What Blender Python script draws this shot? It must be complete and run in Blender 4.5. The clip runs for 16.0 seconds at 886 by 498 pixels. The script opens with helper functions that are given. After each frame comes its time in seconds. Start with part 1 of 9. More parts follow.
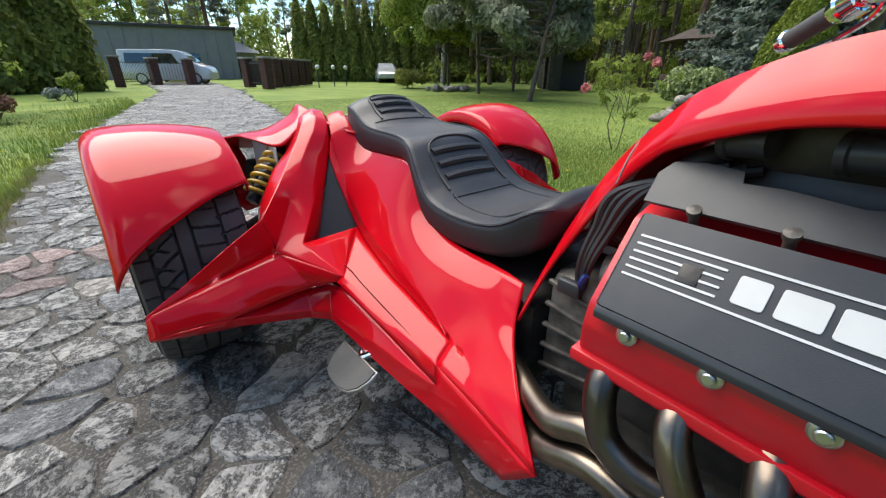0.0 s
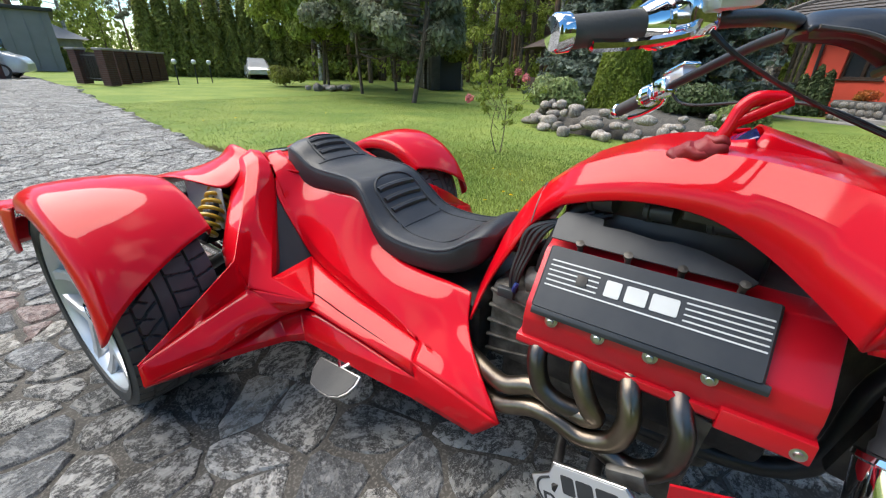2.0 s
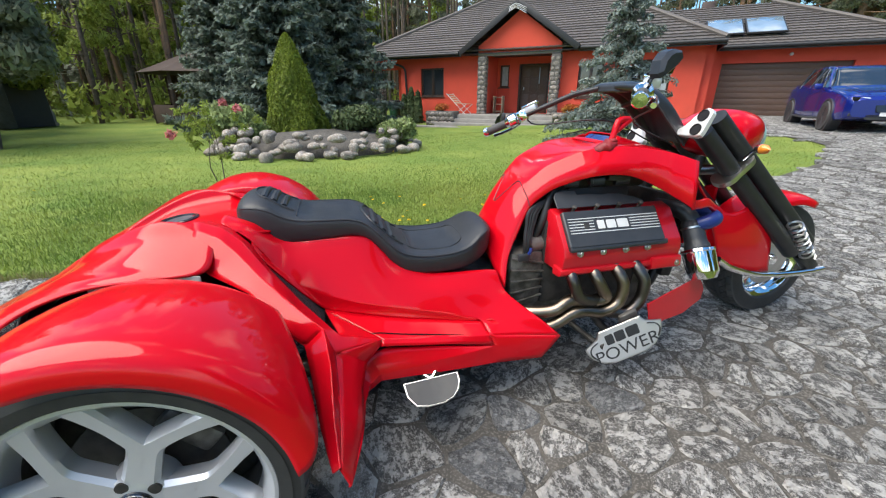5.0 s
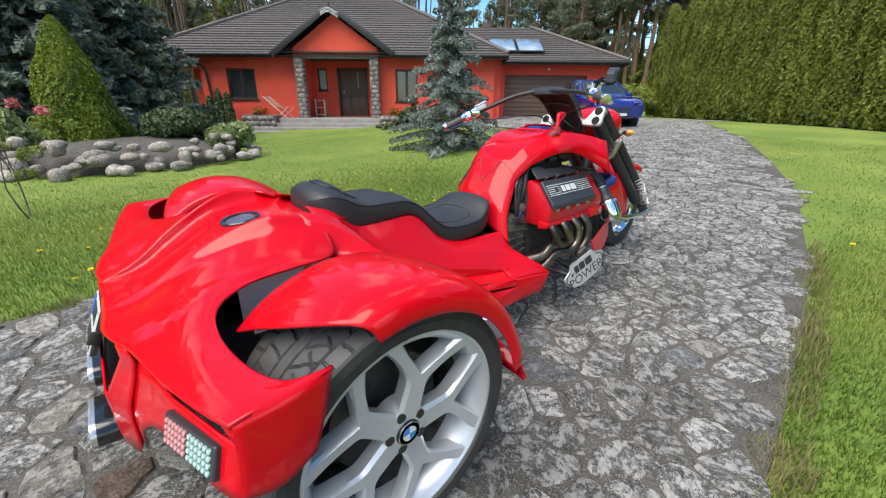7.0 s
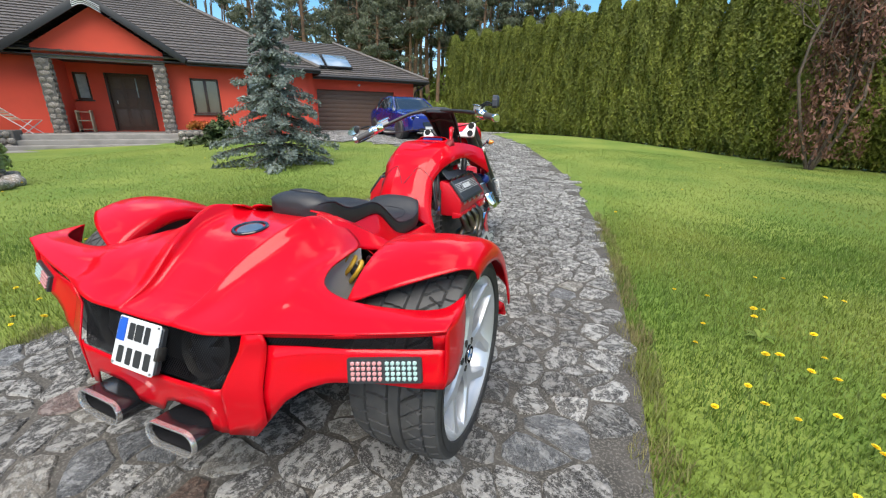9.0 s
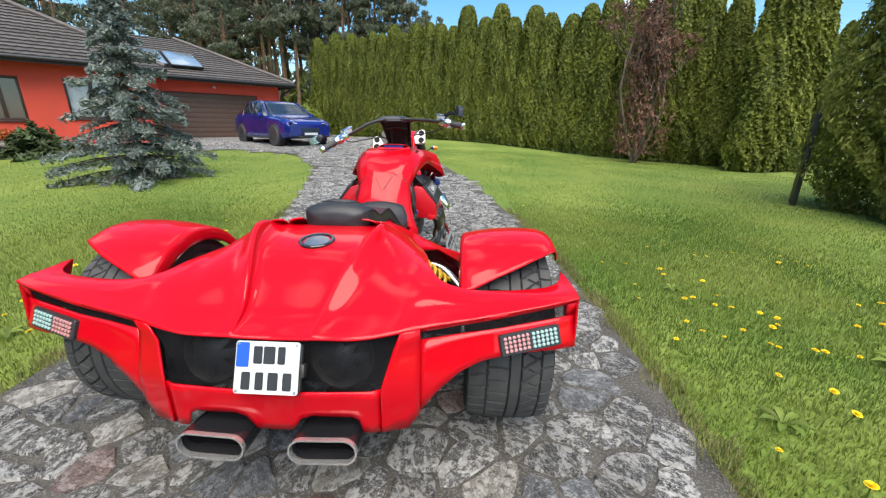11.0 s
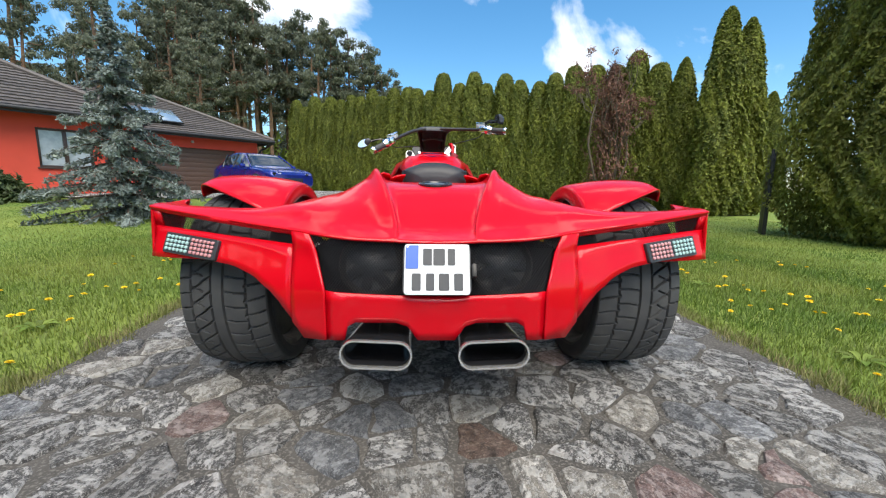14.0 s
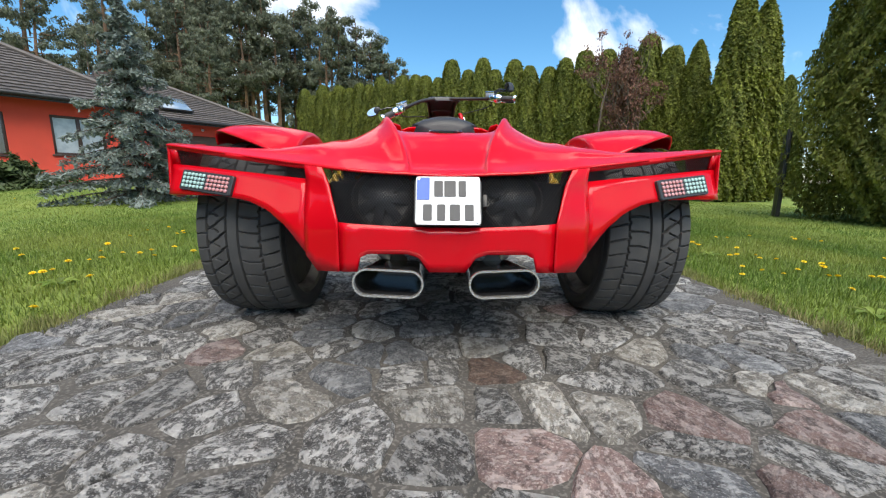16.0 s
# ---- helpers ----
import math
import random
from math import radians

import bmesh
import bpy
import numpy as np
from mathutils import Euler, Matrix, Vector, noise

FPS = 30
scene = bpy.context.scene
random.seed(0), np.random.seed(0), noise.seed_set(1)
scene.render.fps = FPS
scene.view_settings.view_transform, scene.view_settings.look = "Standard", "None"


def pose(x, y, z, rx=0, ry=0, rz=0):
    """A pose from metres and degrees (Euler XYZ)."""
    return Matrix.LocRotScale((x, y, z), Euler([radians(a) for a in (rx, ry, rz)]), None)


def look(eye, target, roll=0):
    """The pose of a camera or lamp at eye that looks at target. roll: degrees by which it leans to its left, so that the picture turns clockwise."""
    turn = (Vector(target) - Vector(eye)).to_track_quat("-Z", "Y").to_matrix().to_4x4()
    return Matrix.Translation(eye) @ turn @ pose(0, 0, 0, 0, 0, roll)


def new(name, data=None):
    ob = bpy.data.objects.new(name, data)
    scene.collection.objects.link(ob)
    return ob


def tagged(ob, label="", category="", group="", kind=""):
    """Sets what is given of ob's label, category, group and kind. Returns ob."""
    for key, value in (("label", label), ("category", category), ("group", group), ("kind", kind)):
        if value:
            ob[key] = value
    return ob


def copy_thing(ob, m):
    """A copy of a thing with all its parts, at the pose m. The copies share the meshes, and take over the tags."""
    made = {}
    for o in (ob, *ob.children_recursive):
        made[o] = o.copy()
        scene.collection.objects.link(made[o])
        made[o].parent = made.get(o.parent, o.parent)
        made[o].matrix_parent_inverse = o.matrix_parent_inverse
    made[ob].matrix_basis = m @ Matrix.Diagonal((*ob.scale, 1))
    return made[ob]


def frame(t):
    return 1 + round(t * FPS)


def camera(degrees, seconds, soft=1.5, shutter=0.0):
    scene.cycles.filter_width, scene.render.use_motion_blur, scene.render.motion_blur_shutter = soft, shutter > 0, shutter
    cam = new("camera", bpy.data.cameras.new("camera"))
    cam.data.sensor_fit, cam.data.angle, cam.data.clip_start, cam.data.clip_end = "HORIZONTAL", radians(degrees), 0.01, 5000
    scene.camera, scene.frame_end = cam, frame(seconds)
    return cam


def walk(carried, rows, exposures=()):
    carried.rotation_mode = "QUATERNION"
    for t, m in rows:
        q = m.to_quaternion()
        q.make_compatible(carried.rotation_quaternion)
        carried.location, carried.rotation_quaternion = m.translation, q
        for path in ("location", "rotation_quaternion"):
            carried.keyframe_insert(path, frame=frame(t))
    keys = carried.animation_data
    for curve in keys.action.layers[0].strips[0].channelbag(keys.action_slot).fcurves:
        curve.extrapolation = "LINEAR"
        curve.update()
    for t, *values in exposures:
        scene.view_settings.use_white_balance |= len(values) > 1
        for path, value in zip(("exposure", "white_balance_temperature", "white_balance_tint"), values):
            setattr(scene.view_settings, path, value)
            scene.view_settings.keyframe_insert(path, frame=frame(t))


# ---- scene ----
cam = camera(97.2, 16.0, 1.2)

PATH = [
    (0, (0.838, 2.068, 0.942), (-0.327, 0.672, 0.11), 0.5),
    (0.5, (0.887, 2.085, 0.965), (-0.34, 0.762, 0.102), 1.8),
    (1, (0.978, 2.089, 1.032), (-0.346, 0.867, 0.164), 2.1),
    (1.5, (1.038, 2.114, 1.064), (-0.377, 0.993, 0.204), 2.0),
    (2, (1.12, 2.092, 1.127), (-0.396, 1.092, 0.289), 1.9),
    (2.5, (1.222, 1.94, 1.188), (-0.416, 1.14, 0.366), 1.8),
    (3, (1.309, 1.805, 1.199), (-0.438, 1.259, 0.394), 1.3),
    (3.5, (1.439, 1.702, 1.212), (-0.385, 1.438, 0.434), 0.7),
    (3.7, (1.502, 1.625, 1.212), (-0.34, 1.472, 0.448), 0.7),
    (5.8, (1.608, 0.636, 1.167), (-0.092, 1.4, 0.443), -0.4),
    (6, (1.611, 0.542, 1.172), (-0.056, 1.377, 0.449), -0.4),
    (6.5, (1.614, 0.307, 1.178), (0.057, 1.341, 0.467), -0.0),
    (7, (1.506, 0.078, 1.156), (0.095, 1.308, 0.452), 0.4),
    (7.5, (1.46, -0.098, 1.185), (0.22, 1.313, 0.498), 0.7),
    (8, (1.482, -0.316, 1.208), (0.427, 1.246, 0.538), 0.8),
    (8.5, (1.367, -0.496, 1.175), (0.487, 1.178, 0.525), 0.8),
    (9, (1.228, -0.647, 1.168), (0.52, 1.112, 0.532), 0.9),
    (9.5, (1.099, -0.814, 1.195), (0.568, 1.011, 0.573), 1.3),
    (9.7, (1.014, -0.862, 1.201), (0.555, 0.984, 0.583), 1.4),
    (11.8, (0.325, -1.086, 1.162), (0.343, 0.823, 0.567), -0.1),
    (12, (0.266, -1.117, 1.154), (0.297, 0.796, 0.571), -0.2),
    (12.5, (0.107, -1.127, 1.109), (0.165, 0.799, 0.573), -0.2),
    (13, (0.029, -1.106, 0.99), (0.094, 0.839, 0.53), 0.0),
    (13.5, (0.009, -1.132, 0.844), (0.082, 0.83, 0.467), 0.4),
    (14, (-0.024, -1.159, 0.742), (0.048, 0.816, 0.433), 0.7),
    (14.5, (-0.045, -1.173, 0.724), (0.016, 0.809, 0.46), 0.7),
    (15, (-0.04, -1.178, 0.699), (0.008, 0.806, 0.449), 0.7),
    (15.5, (-0.022, -1.202, 0.602), (0.014, 0.779, 0.329), 0.5),
    (16, (-0.032, -1.201, 0.569), (0.0, 0.768, 0.219), 0.6),
]
walk(cam, [(t, look(eye, target, roll)) for t, eye, target, roll in PATH], exposures=[(0, 0.38), (1.5, 0.44), (3.5, 0.60), (6.5, 0.38), (9, 0.36), (12.5, 0.4), (15.5, 0.24), (16, 0.24)])

# ---- world and light ----
world = bpy.data.worlds.new("sky")
scene.world = world
world.use_nodes = True
wn, wl = world.node_tree.nodes, world.node_tree.links
wn.clear()
w_out = wn.new("ShaderNodeOutputWorld")
w_bg = wn.new("ShaderNodeBackground")
w_sky = wn.new("ShaderNodeTexSky")
w_sky.sky_type = "NISHITA"
w_sky.sun_disc = False
w_sky.sun_elevation = radians(60)
w_sky.sun_rotation = radians(169)
w_sky.air_density, w_sky.dust_density, w_sky.ozone_density = 1.0, 0.6, 2.0
w_noise = wn.new("ShaderNodeTexNoise")
w_noise.inputs["Scale"].default_value = 2.3
w_noise.inputs["Detail"].default_value = 7
w_noise.inputs["Roughness"].default_value = 0.55
w_noise.inputs["Distortion"].default_value = 0.35
w_ramp = wn.new("ShaderNodeValToRGB")
w_ramp.color_ramp.elements[0].position, w_ramp.color_ramp.elements[1].position = 0.53, 0.67
w_mix = wn.new("ShaderNodeMix")
w_mix.data_type = "RGBA"
w_mix.inputs["B"].default_value = (13.0, 12.6, 12.2, 1)
wl.new(w_noise.outputs["Fac"], w_ramp.inputs["Fac"])
wl.new(w_ramp.outputs["Color"], w_mix.inputs["Factor"])
w_hue = wn.new("ShaderNodeHueSaturation")
w_hue.inputs["Saturation"].default_value = 1.3
w_hue.inputs["Hue"].default_value = 0.492
w_hue.inputs["Value"].default_value = 1.3
wl.new(w_sky.outputs["Color"], w_hue.inputs["Color"])
wl.new(w_hue.outputs["Color"], w_mix.inputs["A"])
wl.new(w_mix.outputs["Result"], w_bg.inputs["Color"])
w_bg.inputs["Strength"].default_value = 0.135
wl.new(w_bg.outputs["Background"], w_out.inputs["Surface"])

sun = new("sun", bpy.data.lights.new("sun", "SUN"))
sun.data.energy = 4.6
sun.data.angle = radians(62)
sun.data.color = (1.0, 0.93, 0.81)
sun.matrix_world = look((2.5, -12.5, 22.5), (0, 0, 0))

# ---- materials ----
def material(name, color, rough=0.5, metal=0.0, vary=0.0, scale=6.0, bump=0.0, bump_scale=40.0, coat=0.0, second=None,
             speck=None, speck_scale=60.0, rand=0.0, island=0.0, spec=0.5, trans=0.0, coords="Object", rough_vary=0.0):
    """Principled material: base colour mixed with a second tone by broad noise, specks, a per-object change and a bump."""
    m = bpy.data.materials.new(name)
    m.use_nodes = True
    nt = m.node_tree
    b = nt.nodes["Principled BSDF"]
    b.inputs["Roughness"].default_value, b.inputs["Metallic"].default_value = rough, metal
    b.inputs["Coat Weight"].default_value, b.inputs["Coat Roughness"].default_value = coat, 0.05
    b.inputs["Specular IOR Level"].default_value = spec
    tc = nt.nodes.new("ShaderNodeTexCoord").outputs[coords]
    base = nt.nodes.new("ShaderNodeRGB")
    base.outputs[0].default_value = (*color, 1)
    out = base.outputs[0]

    def noise_of(s, detail=5.0):
        n = nt.nodes.new("ShaderNodeTexNoise")
        n.inputs["Scale"].default_value, n.inputs["Detail"].default_value = s, detail
        nt.links.new(tc, n.inputs["Vector"])
        return n.outputs["Fac"]

    def mixed(a, fac, b_color, amount, lo=0.4, hi=0.62):
        r = nt.nodes.new("ShaderNodeMapRange")
        r.inputs["From Min"].default_value, r.inputs["From Max"].default_value = lo, hi
        r.inputs["To Max"].default_value = amount
        nt.links.new(fac, r.inputs["Value"])
        x = nt.nodes.new("ShaderNodeMix")
        x.data_type = "RGBA"
        nt.links.new(r.outputs["Result"], x.inputs["Factor"])
        nt.links.new(a, x.inputs["A"])
        x.inputs["B"].default_value = (*b_color, 1)
        return x.outputs["Result"]

    if vary or second:
        out = mixed(out, noise_of(scale), second or tuple(c * 0.6 for c in color), vary or 1.0)
    if speck:
        out = mixed(out, noise_of(speck_scale, 8.0), speck, 1.0, 0.52, 0.6)
    if rand or island:
        src = nt.nodes.new("ShaderNodeObjectInfo").outputs["Random"] if rand else nt.nodes.new("ShaderNodeNewGeometry").outputs["Random Per Island"]
        r = nt.nodes.new("ShaderNodeMapRange")
        k = rand or island
        r.inputs["To Min"].default_value, r.inputs["To Max"].default_value = 1 - k, 1 + k
        nt.links.new(src, r.inputs["Value"])
        h = nt.nodes.new("ShaderNodeHueSaturation")
        nt.links.new(r.outputs["Result"], h.inputs["Value"])
        nt.links.new(out, h.inputs["Color"])
        out = h.outputs["Color"]
    nt.links.new(out, b.inputs["Base Color"])
    if rough_vary:
        r = nt.nodes.new("ShaderNodeMapRange")
        r.inputs["To Min"].default_value, r.inputs["To Max"].default_value = max(rough - rough_vary, 0), rough + rough_vary
        nt.links.new(noise_of(scale * 2), r.inputs["Value"])
        nt.links.new(r.outputs["Result"], b.inputs["Roughness"])
    if bump:
        n = nt.nodes.new("ShaderNodeBump")
        n.inputs["Strength"].default_value, n.inputs["Distance"].default_value = 1.0, bump
        nt.links.new(noise_of(bump_scale, 6.0), n.inputs["Height"])
        nt.links.new(n.outputs["Normal"], b.inputs["Normal"])
    if trans:
        t = nt.nodes.new("ShaderNodeBsdfTranslucent")
        nt.links.new(out, t.inputs["Color"])
        x = nt.nodes.new("ShaderNodeMixShader")
        x.inputs["Fac"].default_value = trans
        nt.links.new(b.outputs["BSDF"], x.inputs[1])
        nt.links.new(t.outputs["BSDF"], x.inputs[2])
        nt.links.new(x.outputs["Shader"], nt.nodes["Material Output"].inputs["Surface"])
    return m


SATIN_BLACK = material("satin_black_plastic", (0.022, 0.024, 0.029), 0.34, vary=0.4, scale=12, second=(0.034, 0.036, 0.042), bump=0.0003, bump_scale=120)
RED = material("red_lacquer", (0.54, 0.0016, 0.009), 0.4, vary=0.25, scale=3, second=(0.47, 0.0014, 0.008), coat=0.62, spec=0.04, bump=0.0004, bump_scale=9)
RED_SATIN = material("red_satin_lacquer", (0.52, 0.003, 0.012), 0.38, vary=0.4, scale=9, second=(0.42, 0.003, 0.010), coat=0.25, bump=0.0002, bump_scale=200)
RUBBER = material("tyre_rubber", (0.052, 0.052, 0.053), 0.66, vary=0.6, scale=14, second=(0.08, 0.078, 0.073), bump=0.0006, bump_scale=160)
SIDEWALL = material("tyre_sidewall", (0.024, 0.024, 0.025), 0.6, vary=0.6, scale=20, second=(0.04, 0.039, 0.037), bump=0.0004, bump_scale=200)
ALLOY = material("silver_alloy", (0.62, 0.63, 0.65), 0.34, metal=0.55, vary=0.25, scale=8, second=(0.5, 0.5, 0.52), rough_vary=0.08)
DARK_METAL = material("dark_oily_metal", (0.035, 0.033, 0.032), 0.5, metal=0.5, vary=0.8, scale=18, second=(0.075, 0.07, 0.062), bump=0.001, bump_scale=60)
CAST = material("grimy_cast_alloy", (0.16, 0.15, 0.135), 0.55, metal=0.6, vary=0.9, scale=16, second=(0.05, 0.045, 0.04), bump=0.0012, bump_scale=90)
CHROME = material("chrome", (0.85, 0.85, 0.86), 0.06, metal=1.0, vary=0.1, scale=20, second=(0.75, 0.75, 0.76))
STEEL = material("brushed_steel", (0.55, 0.55, 0.54), 0.3, metal=1.0, vary=0.3, scale=30, second=(0.4, 0.4, 0.39), bump=0.0002, bump_scale=200)
CLAMP = material("pale_polished_alloy", (0.74, 0.74, 0.73), 0.32, metal=0.25, vary=0.2, scale=30, second=(0.62, 0.62, 0.61))
LIP = material("polished_steel_lip", (0.68, 0.67, 0.65), 0.24, metal=0.8, vary=0.3, scale=20, second=(0.45, 0.44, 0.42))
PIPE = material("heat_tinted_steel", (0.17, 0.15, 0.135), 0.34, metal=1.0, vary=0.9, scale=9, second=(0.10, 0.085, 0.075), bump=0.0003, bump_scale=80)
PIPE_GOLD = material("straw_tinted_steel", (0.24, 0.195, 0.15), 0.32, metal=1.0, vary=0.9, scale=11, second=(0.13, 0.105, 0.085), bump=0.0003, bump_scale=80)
BLACK_PLASTIC = material("black_engine_plastic", (0.026, 0.028, 0.032), 0.42, vary=0.5, scale=20, second=(0.038, 0.039, 0.042), bump=0.00012, bump_scale=500)
BLACK_GLOSS = material("gloss_black", (0.012, 0.012, 0.014), 0.16, vary=0.3, scale=10, second=(0.02, 0.02, 0.022), coat=0.5)
BLACK_TUBE = material("black_coated_tube", (0.016, 0.016, 0.017), 0.42, vary=0.4, scale=15, second=(0.03, 0.03, 0.03), bump=0.0003, bump_scale=200)
LEATHER = material("black_leatherette", (0.019, 0.020, 0.023), 0.46, vary=0.5, scale=12, second=(0.030, 0.031, 0.034), bump=0.0009, bump_scale=260)
MESH = material("black_mesh", (0.016, 0.016, 0.018), 0.75, spec=0.2, vary=0.3, scale=30)
YELLOW = material("yellow_spring_paint", (0.55, 0.33, 0.02), 0.35, vary=0.4, scale=25, second=(0.3, 0.18, 0.03), coat=0.3)
WHITE_PAINT = material("white_enamel", (0.6, 0.6, 0.59), 0.4, vary=0.15, scale=20)
PLATE_WHITE = material("plate_white", (0.6, 0.61, 0.62), 0.35, vary=0.15, scale=30)
PLATE_BLUE = material("plate_blue", (0.02, 0.10, 0.50), 0.35, vary=0.1, scale=30)
BLUE_HOSE = material("blue_silicone_hose", (0.010, 0.025, 0.15), 0.35, vary=0.3, scale=20)
BADGE_BLUE = material("badge_blue", (0.03, 0.22, 0.55), 0.25, vary=0.1, scale=40, coat=0.6)
LAMP_RED = material("red_lamp_beads", (0.55, 0.27, 0.27), 0.12, vary=0.5, scale=60, second=(0.45, 0.1, 0.1), coat=0.8)
LAMP_CLEAR = material("clear_lamp_beads", (0.36, 0.52, 0.49), 0.10, vary=0.5, scale=60, second=(0.3, 0.5, 0.48), coat=0.8)
AMBER = material("amber_lens", (0.75, 0.25, 0.03), 0.2, vary=0.2, scale=40, coat=0.6)
RED_CLOTH = material("red_leather_boot", (0.24, 0.010, 0.013), 0.55, vary=0.6, scale=20, second=(0.13, 0.006, 0.01), bump=0.001, bump_scale=120)
PALE_SHEET = material("pale_grey_sheet", (0.55, 0.55, 0.53), 0.5, vary=0.3, scale=10, second=(0.42, 0.42, 0.41))
SCREEN = material("dark_blue_screen", (0.02, 0.03, 0.16), 0.1, vary=0.3, scale=30, coat=0.6)

def stone(name, base, dark, pale, per_island=False, patch=0.5):
    """Weathered flag: mottled base, dark damp hollows and sharp-edged pale lichen at three sizes; each stone has its own pattern and tone."""
    m = bpy.data.materials.new(name)
    m.use_nodes = True
    nt = m.node_tree
    b = nt.nodes["Principled BSDF"]
    b.inputs["Specular IOR Level"].default_value = 0.35
    own = nt.nodes.new("ShaderNodeNewGeometry").outputs["Random Per Island"] if per_island else nt.nodes.new("ShaderNodeObjectInfo").outputs["Random"]
    pos = nt.nodes.new("ShaderNodeNewGeometry").outputs["Position"]
    turn = nt.nodes.new("ShaderNodeVectorRotate")
    turn.rotation_type = "Z_AXIS"
    ang = nt.nodes.new("ShaderNodeMath")
    ang.operation = "MULTIPLY"
    ang.inputs[1].default_value = 37.0
    nt.links.new(own, ang.inputs[0])
    nt.links.new(pos, turn.inputs["Vector"])
    nt.links.new(ang.outputs[0], turn.inputs["Angle"])
    tc = turn.outputs["Vector"]

    def noise_of(s, detail=6.0, distort=0.0, stretch=None):
        n = nt.nodes.new("ShaderNodeTexNoise")
        n.inputs["Scale"].default_value, n.inputs["Detail"].default_value, n.inputs["Distortion"].default_value = s, detail, distort
        n.inputs["Roughness"].default_value = 0.72
        src = tc
        if stretch:
            mp = nt.nodes.new("ShaderNodeMapping")
            mp.inputs["Scale"].default_value = stretch
            nt.links.new(tc, mp.inputs["Vector"])
            src = mp.outputs["Vector"]
        nt.links.new(src, n.inputs["Vector"])
        return n.outputs["Fac"]

    def step(fac, lo, hi, amount):
        r = nt.nodes.new("ShaderNodeMapRange")
        r.inputs["From Min"].default_value, r.inputs["From Max"].default_value, r.inputs["To Max"].default_value = lo, hi, amount
        nt.links.new(fac, r.inputs["Value"])
        return r.outputs["Result"]

    def over(a, fac, color):
        x = nt.nodes.new("ShaderNodeMix")
        x.data_type = "RGBA"
        nt.links.new(fac, x.inputs["Factor"])
        nt.links.new(a, x.inputs["A"])
        x.inputs["B"].default_value = (*color, 1)
        return x.outputs["Result"]

    c = nt.nodes.new("ShaderNodeRGB")
    c.outputs[0].default_value = (*base, 1)
    out = over(c.outputs[0], step(noise_of(4.0), 0.40, 0.60, 0.75), dark)
    lichen = step(noise_of(13.0, 10.0, 0.2, (1.0, 1.6, 1.0)), patch, patch + 0.035, 0.9)
    out = over(out, lichen, pale)
    flecks = step(noise_of(45.0, 9.0, 0.1, (1.0, 1.5, 1.0)), 0.525, 0.555, 0.75)
    out = over(out, flecks, pale)
    out = over(out, step(noise_of(24.0, 10.0, 0.2), 0.53, 0.58, 0.8), tuple(v * 0.55 for v in dark))
    out = over(out, step(noise_of(190.0, 6.0), 0.54, 0.62, 0.65), tuple(min(v * 1.25, 0.7) for v in pale))
    hs = nt.nodes.new("ShaderNodeHueSaturation")
    r = nt.nodes.new("ShaderNodeMapRange")
    r.inputs["To Min"].default_value, r.inputs["To Max"].default_value = 0.72, 1.3
    nt.links.new(own, r.inputs["Value"])
    nt.links.new(r.outputs["Result"], hs.inputs["Value"])
    nt.links.new(out, hs.inputs["Color"])
    nt.links.new(hs.outputs["Color"], b.inputs["Base Color"])
    rg = nt.nodes.new("ShaderNodeMapRange")
    rg.inputs["To Min"].default_value, rg.inputs["To Max"].default_value = 0.5, 0.85
    nt.links.new(noise_of(9.0), rg.inputs["Value"])
    nt.links.new(rg.outputs["Result"], b.inputs["Roughness"])
    add = nt.nodes.new("ShaderNodeMath")
    add.operation = "MULTIPLY_ADD"
    nt.links.new(noise_of(16.0, 11.0, 0.2, (1.0, 1.6, 1.0)), add.inputs[0])
    add.inputs[1].default_value = 3.0
    nt.links.new(flecks, add.inputs[2])
    n = nt.nodes.new("ShaderNodeBump")
    n.inputs["Strength"].default_value, n.inputs["Distance"].default_value = 1.0, 0.008
    nt.links.new(add.outputs[0], n.inputs["Height"])
    nt.links.new(n.outputs["Normal"], b.inputs["Normal"])
    return m


STONE = stone("granite_flag", (0.104, 0.099, 0.091), (0.054, 0.051, 0.048), (0.42, 0.405, 0.38))
STONE_DARK = stone("slate_grey_flag", (0.13, 0.132, 0.135), (0.08, 0.08, 0.083), (0.30, 0.30, 0.295), patch=0.52)
STONE_RED = stone("red_granite_flag", (0.25, 0.17, 0.15), (0.16, 0.11, 0.10), (0.44, 0.36, 0.33), patch=0.52)
STONE_PALE = stone("pale_granite_flag", (0.227, 0.206, 0.172), (0.143, 0.130, 0.113), (0.433, 0.413, 0.373))
STONE_REST = stone("granite_flag_field", (0.112, 0.108, 0.101), (0.060, 0.057, 0.055), (0.44, 0.43, 0.405), True)
STONE_RUST = stone("rust_stained_flag", (0.12, 0.07, 0.05), (0.075, 0.055, 0.045), (0.2, 0.15, 0.12), patch=0.58)
MORTAR = material("sandy_joint", (0.075, 0.068, 0.059), 0.95, vary=0.9, scale=7, second=(0.042, 0.039, 0.034), speck=(0.13, 0.12, 0.105), speck_scale=110, bump=0.006, bump_scale=60)
# turf and blades: the broad yellowish second tone stands for sun patches
LAWN = material("lawn_turf", (0.108, 0.178, 0.021), 0.9, vary=0.9, scale=0.6, second=(0.215, 0.262, 0.045), speck=(0.15, 0.21, 0.026), speck_scale=70, bump=0.02, bump_scale=40)
GRASS = material("grass_blades", (0.100, 0.170, 0.020), 0.6, vary=0.9, scale=0.75, second=(0.225, 0.262, 0.050), island=0.35, trans=0.35)

